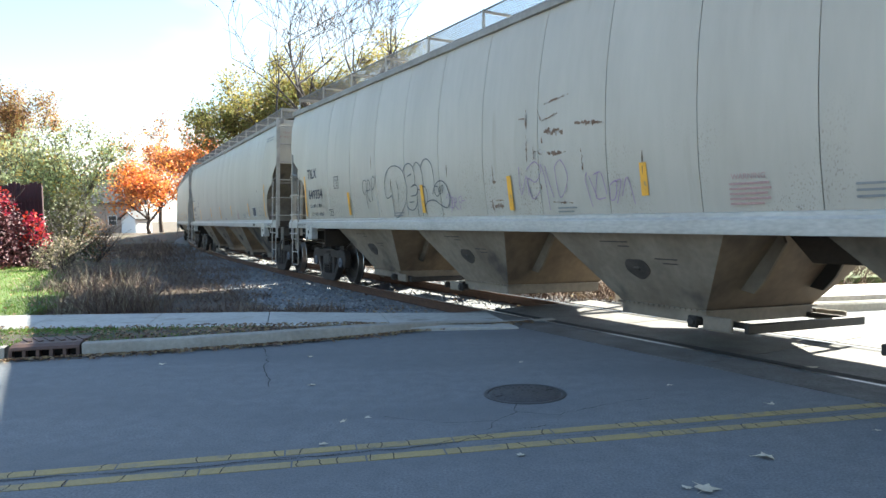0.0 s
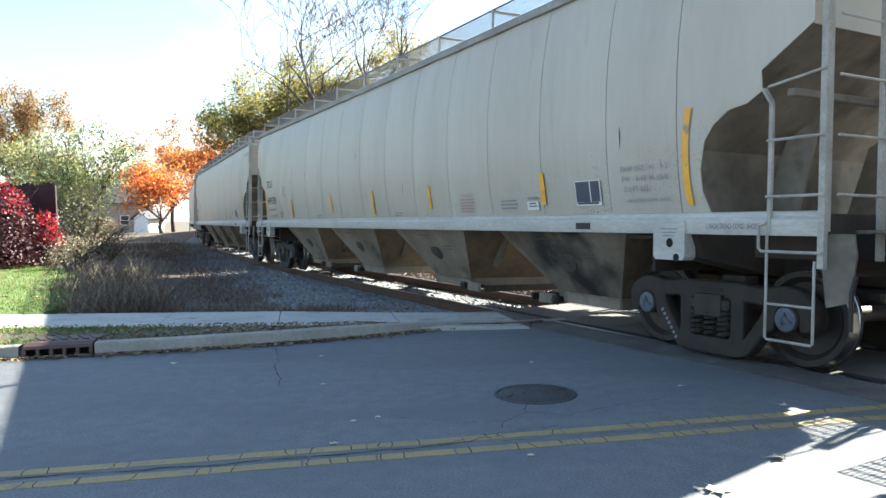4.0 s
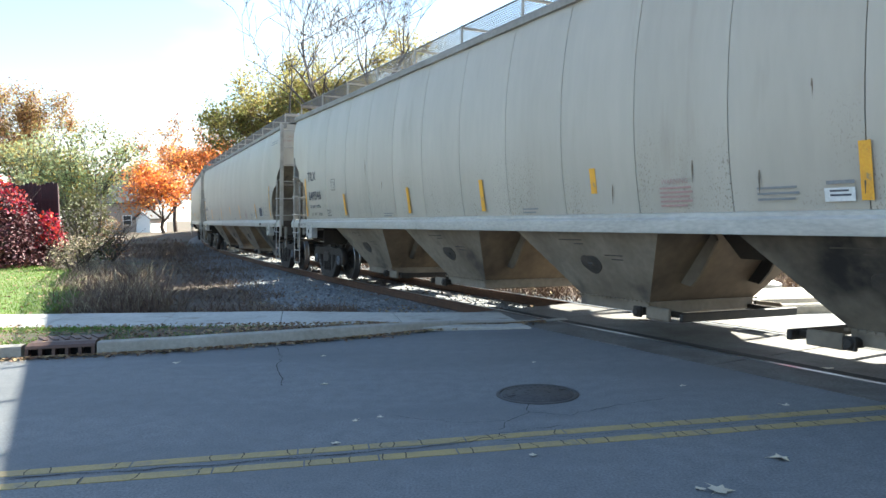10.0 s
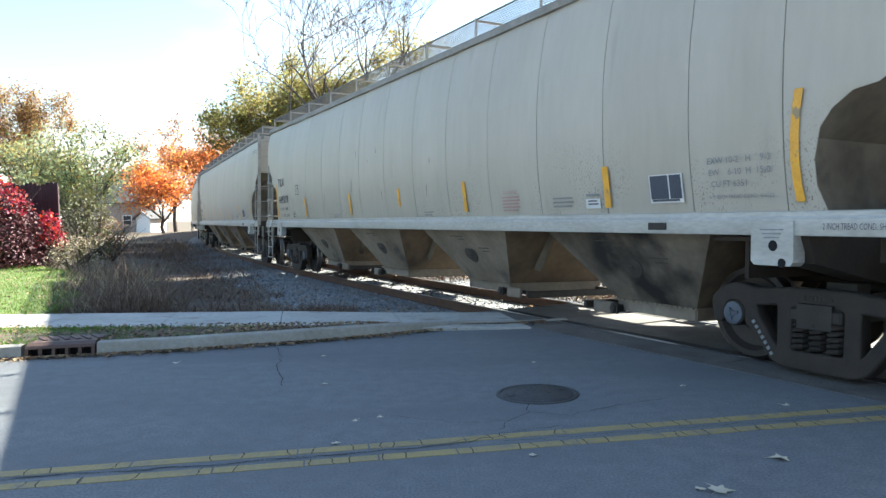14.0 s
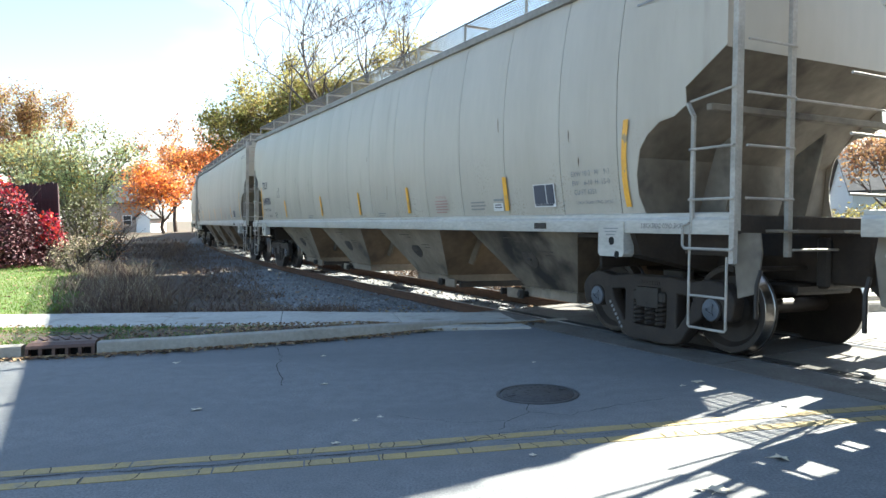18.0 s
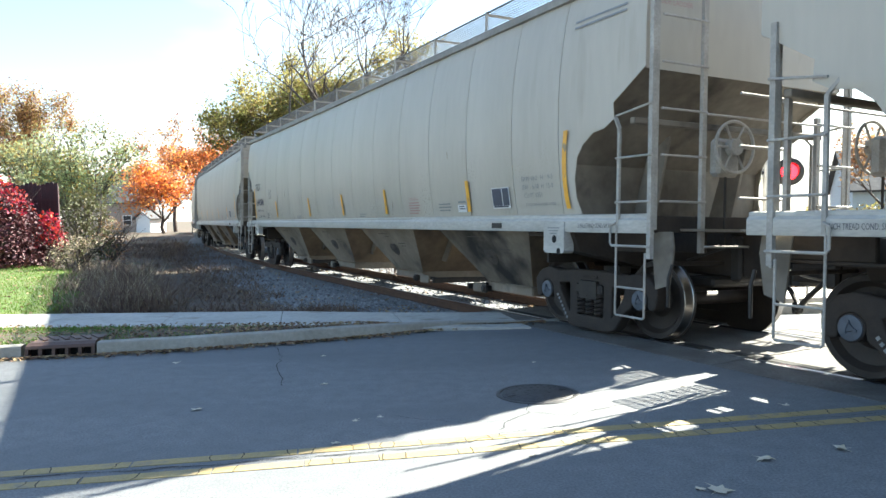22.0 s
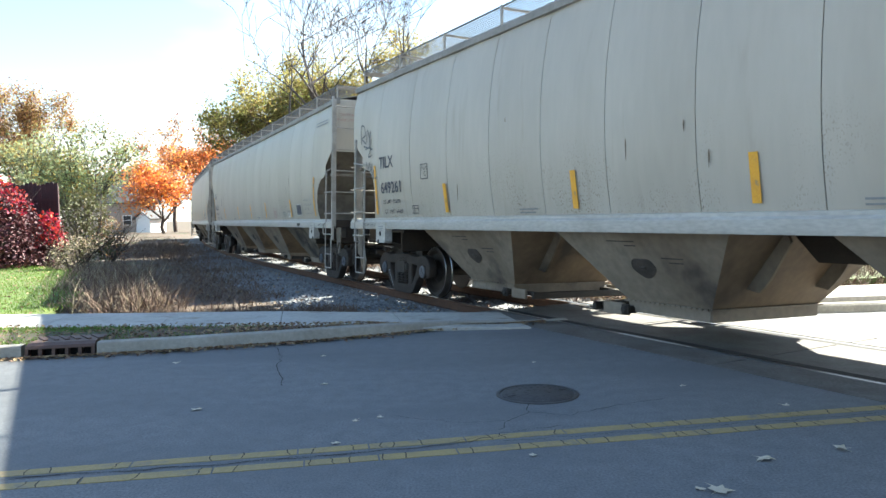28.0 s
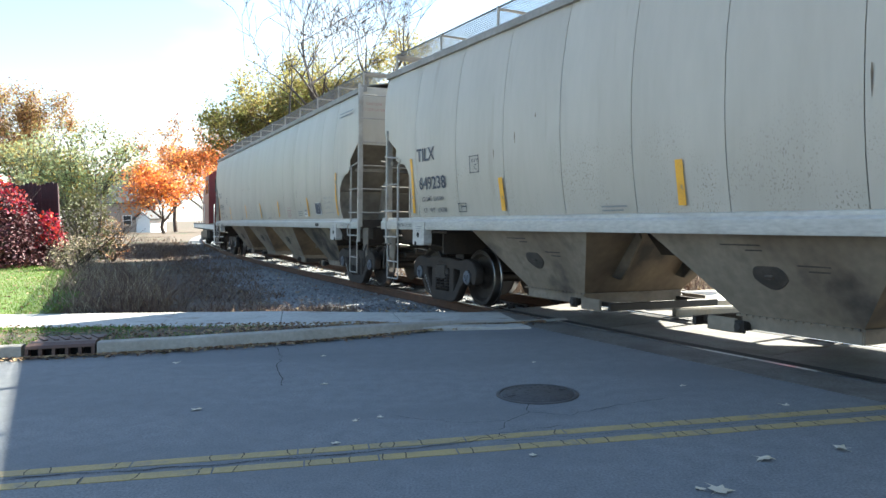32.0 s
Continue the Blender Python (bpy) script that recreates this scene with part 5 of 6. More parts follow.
def spray(car, strokes, mat):
    m = Mesh()
    for st in strokes:
        pts = [Vector(p) for p in st]
        fine = []
        for i in range(len(pts) - 1):
            p0, p1, p2, p3 = pts[max(i - 1, 0)], pts[i], pts[i + 1], pts[min(i + 2, len(pts) - 1)]
            for j in range(6):
                k = j / 6
                fine.append(0.5 * ((2 * p1) + (p2 - p0) * k + (2 * p0 - 5 * p1 + 4 * p2 - p3) * k * k + (3 * p1 - p0 - 3 * p2 + p3) * k ** 3))
        fine.append(pts[-1])
        rows = []
        for i, p in enumerate(fine):
            d = (fine[min(i + 1, len(fine) - 1)] - fine[max(i - 1, 0)]).normalized()
            n = Vector((-d.y, d.x)) * (0.006 if mat is VIOLET else 0.015 if st[0][0] < -8.5 else 0.009)
            rows.append([(q.x, -(half_at(q.x, q.y) + 0.016), q.y) for q in (p + n, p - n)])
        m.sheet(rows)
    part("sprayed_scrawl", m, mat, car, "thin sprayed scrawl", smooth=0, at=Matrix.Diagonal((LONG, 1, TALL, 1)))


def scab(car, path, w, rng, mat=SCAB, lat=0.009):
    """A ragged patch where the paint has come off, along (x, z) points of the side."""
    m = Mesh()
    rows = []
    for (ax, az), (bx2, bz) in zip(path[:-1], path[1:]):
        n = max(3, int(math.hypot(bx2 - ax, bz - az) / 0.022))
        for i in range(n):
            k = i / n
            px, pz = ax + (bx2 - ax) * k, az + (bz - az) * k
            e = 0.1 + 0.9 * math.sin(math.pi * min(1, max(0.06, k))) ** 0.5
            lo, hi = w * rng.uniform(0.05, 0.6) * e, w * rng.uniform(0.05, 0.6) * e
            if abs(bx2 - ax) > abs(bz - az):
                rows.append([(px, -(half(pz - lo) + lat), pz - lo), (px, -(half(pz + hi) + lat), pz + hi)])
            else:
                rows.append([(px - lo, -(half(pz) + lat), pz), (px + hi, -(half(pz) + lat), pz)])
        m.sheet(rows)
        rows = []
    part("rust_patch" if mat is SCAB else "scraped_patch", m, mat, car, "bare brown rust patch" if mat is SCAB else "patch of scraped grey paint", 0)


SCABS = [([(-0.22, 2.14), (-0.20, 1.85)], 0.05), ([(-0.31, 1.92), (-0.12, 1.90)], 0.09), ([(-0.29, 1.66), (-0.27, 1.47)], 0.07), ([(-0.24, 1.575), (0.02, 1.575)], 0.10), ([(-0.22, 1.655), (0.03, 1.65)], 0.03),
         ([(0.61, 2.78), (0.62, 2.50)], 0.05), ([(0.62, 2.46), (0.62, 2.10)], 0.04), ([(0.76, 2.30), (0.78, 2.12)], 0.05), ([(0.78, 2.24), (1.05, 2.21)], 0.08), ([(1.05, 2.20), (1.5, 2.15)], 0.10),
         ([(1.0, 2.46), (1.4, 2.42)], 0.16), ([(0.45, 2.68), (0.61, 2.67)], 0.03), ([(0.86, 2.75), (0.95, 2.58)], 0.03), ([(0.95, 2.60), (1.3, 2.66)], 0.05), ([(1.0, 2.80), (1.5, 2.86)], 0.05), ([(0.95, 2.40), (0.96, 2.30)], 0.04),
         ([(1.6, 2.5), (2.1, 2.45)], 0.09), ([(1.7, 2.2), (1.72, 1.9)], 0.05), ([(0.88, 1.83), (0.90, 1.70)], 0.04), ([(1.1, 1.60), (1.5, 1.58)], 0.05)]

first = build_car()
NUMBERS = [("649350", "216500", "69500", 0.2), ("649354", "216800", "69200", 0.2), ("649338", "216800", "69200", 0.3), ("649346", "216500", "69500", 0.3), ("649319", "216800", "69200", 0.4),
           ("649381", "216600", "69400", 0.6), ("649384", "216600", "69400", 0.9), ("649261", "216600", "69400", 0.3), ("649238", "216500", "69500", 0.3), ("649240", "216500", "69500", 0.5)]
cars = []
for i, (number, limit, weight, tidy) in enumerate(NUMBERS):
    car = first if i == 0 else copy_thing(first, car_pose(0))
    cars.append((car, i - 1))
for (car, k), (number, limit, weight, tidy) in zip(cars, NUMBERS):
    if k in (3, 5):
        hand_brake(car, 1, -0.56)
    if k == 4:
        hand_brake(car, -1, 0.64)
    if k >= 0:
        dress(car, number, limit, weight, tidy)
    for mat, strokes in SPRAYED.get(number, []):
        spray(car, strokes, mat)
    if number == "649354":
        rag = random.Random(7)
        for path, w in SCABS:
            scab(car, path, w * 0.75, rag)
        for path, w in (([(-8.17, 2.26), (-8.14, 1.74)], 0.10), ([(-7.94, 2.24), (-7.93, 1.66)], 0.09), ([(-8.36, 2.10), (-7.80, 1.86)], 0.12), ([(-7.72, 2.05), (-7.70, 1.50)], 0.07), ([(-8.30, 1.84), (-7.75, 1.72)], 0.10)):
            scab(car, [(px * LONG, pz * TALL) for px, pz in path], w, rag, SCRAPED, 0.015)
        tagged(car, "long light-grey covered hopper car with sprayed scrawls and rust")
    if number == "649261":
        tagged(car, "long light-grey covered hopper car with a dark scrawl")


# ---------------------------------------------------------------- plants
def leaf_quad(m, p, size, rng, flat=0.0):
    """One leaf: two triangles folded along the rib."""
    q = Euler((rng.uniform(-1.2, 1.2) * (1 - flat), rng.uniform(-1.2, 1.2) * (1 - flat), rng.uniform(0, 6.28))).to_matrix()
    a = size * rng.uniform(0.7, 1.25)
    b = a * rng.uniform(0.55, 0.8)
    k = a * 0.12
    pts = [Vector((0, -a * 0.5, 0)), Vector((b * 0.5, 0, k)), Vector((0, a * 0.5, 0)), Vector((-b * 0.5, 0, k))]
    m.add([p + q @ v for v in pts], [(0, 1, 2), (0, 2, 3)])


def grow(m, p, d, length, r, level, rng, tips, spread=0.6, lift_up=0.25, bend=0.18, kids=(3, 4), small=0.012):
    """A branch that bends, tapers and forks."""
    n = 4 if level > 0 else 3
    pts, dirs = [p.copy()], [d.copy()]
    for i in range(n):
        d = (d + Vector((rng.uniform(-1, 1), rng.uniform(-1, 1), rng.uniform(-0.6, 1) * lift_up * 2)) * bend).normalized()
        p = p + d * length / n
        pts.append(p.copy())
        dirs.append(d.copy())
    end = max(small, r * (0.5 if level else 0.3))
    m.tube(pts, r, 7 if r > 0.08 else (5 if r > 0.03 else 3), end)
    if level == 0:
        tips.append((pts[1], pts[2], pts[-1]))
        return
    for i in range(rng.randint(*kids)):
        k = rng.uniform(0.35, 1.0) if i else 1.0
        j = min(n, max(1, round(k * n)))
        side = Vector((rng.uniform(-1, 1), rng.uniform(-1, 1), rng.uniform(-0.3, 0.7)))
        nd = (dirs[j] * (1 - spread * rng.uniform(0.5, 1)) + side.normalized() * spread + Vector((0, 0, lift_up))).normalized()
        grow(m, pts[j], nd, length * rng.uniform(0.55, 0.8), max(small, (r + (end - r) * j / n) * rng.uniform(0.5, 0.7)), level - 1, rng, tips, spread, lift_up, bend, kids, small)


def tree(x, y, z, height, label, leaves, seed, count=4000, size=0.2, fork=0.3, spread=0.6, lift_up=0.2, level=4, limb=0.36, radius=None, cloud=0.55, lean=(0, 0), kids=(3, 4), small=0.02, name="tree", group="",
         thin=1.0, first_limbs=5, bark=BARK):
    """A tree: tapered trunk with limbs, and a crown of many leaves round the twigs. leaves: materials with shares."""
    rng = random.Random(seed)
    root = thing(name, label, "tree" if name == "tree" else name.replace("_", " "), group, at=pose(x, y, z))
    radius = radius or height * 0.018
    m = Mesh()
    tips = []
    top = Vector((lean[0], lean[1], 1)).normalized()
    p0, p1 = Vector((0, 0, -0.2)), top * height * fork
    m.tube([p0, p0.lerp(p1, 0.1), p0.lerp(p1, 0.5) + Vector((rng.uniform(-1, 1), rng.uniform(-1, 1), 0)) * radius, p1], radius * 1.25, 10, radius * 0.8)
    part("trunk", m, bark, root)
    for i in range(first_limbs):
        lm = Mesh()
        a = 2 * math.pi * (i + rng.uniform(-0.3, 0.3)) / first_limbs
        d = (Vector((math.cos(a), math.sin(a), 0)) * spread + top * rng.uniform(0.6, 1.2)).normalized()
        start = p0.lerp(p1, rng.uniform(0.75, 1.0))
        grow(lm, start, d, height * limb * rng.uniform(0.8, 1.15), radius * rng.uniform(0.45, 0.65) * thin, level - 1, rng, tips, spread, lift_up, 0.18, kids, small)
        part("limb", lm, bark, root)
    for mat, share in leaves:
        c = Mesh()
        for k in range(int(count * share)):
            t = rng.choice(tips)
            p = t[rng.randint(0, 2)] + Vector((rng.gauss(0, 1), rng.gauss(0, 1), rng.gauss(0, 0.8))) * cloud * 0.5
            leaf_quad(c, p, size, rng)
        if count * share >= 1:
            part("crown", c, mat, root, smooth=0)
    return root


def bush(x, y, z, r, h, label, leaves, seed, count=2500, size=0.12, name="bush", stems=14):
    """Stems fanning from the ground with leaves over them."""
    rng = random.Random(seed)
    root = thing(name, label, "bush", at=pose(x, y, z))
    tips = []
    for i in range(stems):
        m = Mesh()
        a = rng.uniform(0, 6.28)
        d = Vector((math.cos(a) * rng.uniform(0.2, 0.9), math.sin(a) * rng.uniform(0.2, 0.9), 1)).normalized()
        grow(m, Vector((math.cos(a), math.sin(a), 0)) * r * 0.15, d, h * rng.uniform(0.5, 0.8), 0.03, 1, rng, tips, 0.6, 0.1, 0.2, (3, 4), 0.006)
        part("stem", m, BARK, root)
    for mat, share, low, high in leaves:
        c = Mesh()
        for k in range(int(count * share)):
            u, v = rng.uniform(0, 6.28), rng.random() ** 0.5
            zz = rng.uniform(low, high)
            w = r * v * (1 - 0.55 * max(0, zz - 0.45) ** 1.3) * (0.86 + 0.18 * math.sin(3 * u + seed) + 0.1 * math.sin(7 * u))
            p = Vector((math.cos(u) * w, math.sin(u) * w, h * zz * (1 - 0.25 * v * v) + 0.05))
            leaf_quad(c, p + Vector((rng.gauss(0, 0.06), rng.gauss(0, 0.06), rng.gauss(0, 0.06))), size, rng)
        part("foliage", c, mat, root, smooth=0)
    return root


# the big yellow-green tree and the bare tree behind the train
tree(-11.9, 55, -0.2, 15.4, "tall tree with olive-green autumn leaves behind the railway", [(GREENGOLD, 0.8), (GOLD, 0.2)], 11, 20000, 0.19, 0.20, 0.62, 0.24, 5, 0.225, cloud=0.80, kids=(2, 3), first_limbs=9)
tree(-9.1, 54, -0.2, 18.8, "tall tree with yellow-green autumn leaves behind the railway", [(GREENGOLD, 0.5), (GOLD, 0.5)], 13, 28000, 0.18, 0.20, 0.70, 0.20, 5, 0.27, cloud=0.85, kids=(2, 3), first_limbs=9)
tree(-15.2, 62, -0.2, 8.6, "smaller green tree behind the railway", [(GREENGOLD, 0.9), (GOLD, 0.1)], 5, 7000, 0.19, 0.18, 0.55, 0.24, 5, 0.235, cloud=0.9, kids=(2, 3), first_limbs=8)
tree(-4.8, 44, -0.2, 20.0, "tall bare tree with a few last leaves", [(RUSTLEAF, 1.0)], 23, 260, 0.10, 0.24, 0.64, 0.16, 6, 0.31, radius=0.42, cloud=0.4, kids=(2, 3), small=0.015, thin=1.0, first_limbs=6, bark=TWIG)
# far orange trees beyond the bend
tree(-36.8, 98, -0.3, 14.0, "bright orange maple tree beside a white house", [(ORANGE, 1.0)], 31, 6500, 0.36, 0.16, 0.72, 0.10, 4, 0.32, cloud=1.3)
tree(-33.4, 106, -0.3, 15.4, "orange maple tree half bare", [(ORANGE, 0.85), (RUSTLEAF, 0.15)], 37, 7500, 0.34, 0.2, 0.62, 0.22, 5, 0.30, cloud=1.1, kids=(2, 3))
tree(-39.6, 110, -0.3, 16.5, "tall nearly bare maple tree", [(RUSTLEAF, 0.7), (ORANGE, 0.3)], 41, 3200, 0.35, 0.25, 0.5, 0.2, 5, 0.30, cloud=0.8, kids=(2, 3))
# trees behind the lawn
tree(-20.2, 41, -0.2, 7.4, "slender pale green tree behind the fence", [(PALEGREEN, 0.8), (GOLD, 0.2)], 47, 9500, 0.16, 0.14, 0.55, 0.22, 4, 0.34, cloud=0.8)
tree(-25.0, 47, -0.2, 7.0, "pale green and yellow tree behind the fence", [(PALEGREEN, 0.55), (GOLD, 0.45)], 53, 7000, 0.18, 0.2, 0.55, 0.2, 4, 0.33, cloud=0.8)
tree(-33.5, 58, -0.2, 13.0, "brown and orange tree half bare", [(RUSTLEAF, 0.7), (GOLD, 0.3)], 59, 17000, 0.16, 0.22, 0.42, 0.3, 5, 0.30, cloud=0.8, kids=(2, 3))
tree(-38.0, 60, -0.2, 11.5, "brown tree half bare", [(RUSTLEAF, 1.0)], 61, 12000, 0.16, 0.22, 0.45, 0.25, 5, 0.29, cloud=0.8, kids=(2, 3))
bush(-15.3, 24.9, 0.05, 2.1, 3.05, "large dark red bush with scarlet tips at the lawn's edge", [(CRIMSON, 0.88, 0.0, 0.98), (SCARLET, 0.12, 0.74, 1.05)], 3, 9500, 0.125)
bush(-13.75, 25.9, 0.0, 0.6, 1.9, "small scarlet bush beside the fence", [(SCARLET, 0.6, 0.45, 1.0), (CRIMSON, 0.4, 0.0, 0.8)], 4, 700, 0.15)
bush(-14.3, 29.5, 0.0, 1.2, 2.9, "olive shrub going brown behind the fence", [(OLIVE, 1.0, 0.0, 1.0)], 6, 2200, 0.13)
bush(-12.0, 24.0, -0.05, 0.9, 1.15, "tangled dry shrub of pale stems", [(STRAW, 0.65, 0.0, 1.0), (OLIVE, 0.35, 0.0, 0.8)], 7, 1100, 0.09)
bush(-13.9, 30.8, -0.1, 0.9, 2.0, "brown dry shrub beside the soil track", [(RUSTLEAF, 0.6, 0.0, 1.0), (STRAW, 0.4, 0.2, 1.0)], 8, 800, 0.10)


def stalks(name, label, mat, spots, height, count, seed, lean=0.5, width=0.006):
    rng = random.Random(seed)
    m = Mesh()
    for i in range(count):
        cx, cy, cr = rng.choice(spots)
        a, r = rng.uniform(0, 6.28), cr * rng.random() ** 0.6
        x, y = cx + math.cos(a) * r, cy + math.sin(a) * r
        h = height * rng.uniform(0.35, 1.0)
        d = Vector((rng.gauss(0, lean), rng.gauss(0, lean), 1)).normalized()
        p = Vector((x, y, -0.15))
        w = width * rng.uniform(0.6, 1.5)
        side = Vector((rng.uniform(-1, 1), rng.uniform(-1, 1), 0)).normalized() * w
        q = p + d * h * 0.6 + Vector((rng.gauss(0, 0.04), rng.gauss(0, 0.04), 0))
        e = q + (d + Vector((rng.gauss(0, 0.4), rng.gauss(0, 0.4), -0.25))).normalized() * h * 0.5
        m.add([p - side, p + side, q + side * 0.7, q - side * 0.7, e], [(0, 1, 2, 3), (3, 2, 4)])
        for j in range(rng.randint(1, 3)):
            b = p.lerp(q, rng.uniform(0.4, 1.0))
            f = b + Vector((rng.gauss(0, 0.5), rng.gauss(0, 0.5), rng.uniform(0.0, 0.6))).normalized() * h * rng.uniform(0.2, 0.45)
            m.add([b - side * 0.5, b + side * 0.5, f], [(0, 1, 2)])
    return solid(name, m, mat, label, "dry weeds", kind="stuff", smooth=0)


stalks("dry_weeds", "tangle of dead brown weeds beside the pavement", STALK, [(-6.4, 14.0, 1.1), (-5.5, 13.4, 0.8), (-7.7, 16.8, 1.3), (-8.6, 19.3, 1.3), (-6.9, 16.2, 0.9), (-9.9, 22.3, 1.0)], 0.84, 2700, 71, 0.75, 0.007)
stalks("dry_grass", "pale dry grass stalks among the weeds", STRAW, [(-6.1, 13.8, 1.0), (-7.8, 17.0, 1.4), (-9.8, 21.8, 1.2)], 0.9, 620, 73, 0.6, 0.007)
stalks("low_weeds", "low brown weeds over the soil between lawn and ballast", STALK, [(-4.0, 12.9, 1.3), (-2.2, 12.6, 0.8), (-4.9, 15.6, 1.5), (-6.0, 17.6, 1.8), (-6.8, 20.5, 1.8), (-9.5, 27.0, 2.2), (-12.5, 33.0, 2.6), (-7.6, 24.0, 1.6), (-10.6, 31.0, 1.8)], 0.30, 9000, 77, 1.1)
stalks("far_weeds", "dead brown weeds over the far soil beside the track", STALK, [(-14.2, 38.0, 2.6), (-13.0, 35.0, 2.0), (-17.5, 45.0, 3.0), (-16.0, 42.0, 2.5), (-21.5, 53.0, 3.5), (-19.5, 49.0, 3.0), (-26.0, 62.0, 4.0), (-32.0, 74.0, 5.0)], 0.42, 6000, 78, 1.0, 0.012)
stalks("trackside_weeds", "brown dry weeds beyond the railway", STALK, [(3.2, 14.6, 1.2), (5.2, 15.2, 1.5), (1.9, 15.6, 1.0), (7.5, 15.5, 1.5), (0.0, 20, 1.5), (-2.0, 25, 1.6), (9.5, 16.5, 1.5)], 0.8, 5200, 79, 0.7, 0.008)


def blades(name, label, mat, inside, count, height, seed, box, z0):
    rng = random.Random(seed)
    m = Mesh()
    n = 0
    while n < count:
        x, y = rng.uniform(box[0], box[1]), rng.uniform(box[2], box[3])
        z = z0(x, y)
        n += 1
        if not inside(x, y):
            continue
        a = rng.uniform(0, 6.28)
        s = Vector((math.cos(a), math.sin(a), 0)) * 0.011
        h = height * rng.uniform(0.5, 1.2)
        p = Vector((x, y, z))
        q = p + Vector((rng.gauss(0, 0.35), rng.gauss(0, 0.35), 1)).normalized() * h
        m.add([p - s, p + s, q], [(0, 1, 2)])
    return solid(name, m, mat, label, "grass", kind="stuff", smooth=0)


def lawn_side(x, y):
    ys = [p[1] for p in LAWN_EDGE]
    return ys[0] < y < ys[-1] and x < float(np.interp(y, ys, [p[0] for p in LAWN_EDGE])) + 0.15 * math.sin(y * 3) + 0.1 and x > -0.62 * y - 2


blades("lawn_grass", "short green lawn grass", GRASS, lawn_side, 52000, 0.075, 83, (-18, -6, 11.6, 27.5), lambda x, y: 0.05)


def verge_side(x, y):
    return float(np.interp(x, [p[0] for p in KERB_LINE], [p[1] for p in KERB_LINE])) + 0.17 < y < front_y(x) and x < -1.3


blades("verge_grass", "short verge grass between kerb and pavement", GRASS, lambda x, y: verge_side(x, y) and random.random() < min(1, max(0.22, (-1.6 - x) / 2.5) * 0.75), 46000, 0.050, 89, (-9, -1.2, 7.4, 10.6), lambda x, y: 0.105)


def leaf_shape(size, rng):
    """A dry maple leaf, curled."""
    pts = []
    for i in range(10):
        a = math.pi * 2 * i / 10
        r = size * (1.0 if i % 2 == 0 else 0.5) * rng.uniform(0.8, 1.15)
        pts.append((math.cos(a) * r, math.sin(a) * r, size * rng.uniform(0.02, 0.38)))
    m = Mesh()
    m.add([(0, 0, 0.008)] + pts, [(0, i + 1, (i + 1) % 10 + 1) for i in range(10)])
    m.tube([(0, 0, 0.008), (-size * 1.3, size * 0.2, 0.012)], 0.0015, 3)
    return m


# leaf litter along the kerb and over the verge
rng = random.Random(97)
m = Mesh()
for i in range(5600):
    k = rng.random()
    x = rng.uniform(-8.5, 1.4)
    ky = float(np.interp(x, [p[0] for p in KERB_LINE], [p[1] for p in KERB_LINE]))
    if k < 0.42:
        y, z = ky - 0.02 - abs(rng.gauss(0, 0.06)) - (0.25 * rng.random() if rng.random() < 0.12 else 0), 0.012
    elif k < 0.85:
        y, z = rng.uniform(ky + 0.16, max(front_y(x), ky + 0.3)), 0.125 * min(1, max(0.1, (1.2 - x) / 2.4)) + 0.015
        if y > front_y(x) or (x < -4.6 and rng.random() < 0.5):
            continue
    else:
        x, y, z = rng.uniform(-6, -0.5), rng.uniform(11.6, 13.5), -0.12
        if y < front_y(x) + 1.6:
            continue
    leaf_quad(m, Vector((x, y, z + 0.012)), 0.055, rng, 0.55)
solid("leaf_litter", m, LITTER, "tan and brown fallen leaves drifted along the kerb", "fallen leaves", kind="stuff", smooth=0)
m = Mesh()
for i in range(900):
    x, y = rng.uniform(-15, -6.2), 11.8 + 13 * rng.random() ** 1.3
    if lawn_side(x, y):
        leaf_quad(m, Vector((x, y, 0.10)), 0.075, rng, 0.5)
solid("lawn_leaves", m, LITTER, "tan fallen leaves scattered over the lawn", "fallen leaves", kind="stuff", smooth=0)
m = Mesh()
for i in range(3200):
    s, lat = rng.uniform(-40, -3.8), rng.uniform(-5.5, 6.0)
    p = beside(s, lat, lift(*beside(s, lat).xy) + 0.05 if abs(lat) > 3 else -0.12)
    if p.y < front_y(p.x) + 1.65 and p.x < 1.5 or abs(abs(lat) - 0.755) < 0.12:
        continue
    leaf_quad(m, p, 0.075, rng, 0.5)
solid("trackside_leaves", m, LITTER, "brown fallen leaves scattered over the ballast", "fallen leaves", kind="stuff", smooth=0)
m = Mesh()
for i in range(3800):
    x = rng.uniform(1.5, 14)
    y = 12.6 + rng.random() ** 0.8 * 6 + 0.15 * x
    d, s = off_line(x, y)
    if abs(d) < 1.6:
        continue
    leaf_quad(m, Vector((x, y, max(-0.05, lift(x, y) + 0.06))), 0.10, rng, 0.4)
solid("leaf_drift", m, LITTER, "sunlit drift of fallen leaves beyond the crossing", "fallen leaves", kind="stuff", smooth=0)

# single leaves on the road
LEAVES = [(2.02, 4.44, 0.075), (1.47, 3.95, 0.085), (1.37, 3.97, 0.035), (-0.76, 4.94, 0.035), (-0.69, 5.49, 0.03), (-0.51, 5.57, 0.03), (2.61, 5.64, 0.04), (-1.11, 6.73, 0.035), (0.54, 4.60, 0.035),
          (2.05, 6.35, 0.03), (-2.9, 7.9, 0.04), (0.9, 7.5, 0.03), (-1.35, 8.1, 0.04), (3.0, 4.9, 0.035)]
road_leaves = []
for i, (x, y, s) in enumerate(LEAVES):
    road_leaves.append(solid("fallen_leaf", leaf_shape(s, random.Random(200 + i)), PALELEAF, "pale dry fallen leaf lying on the asphalt", "leaf", "leaves on the road", at=pose(x, y, 0.003, 0, 0, 57 * i)))
blown = []
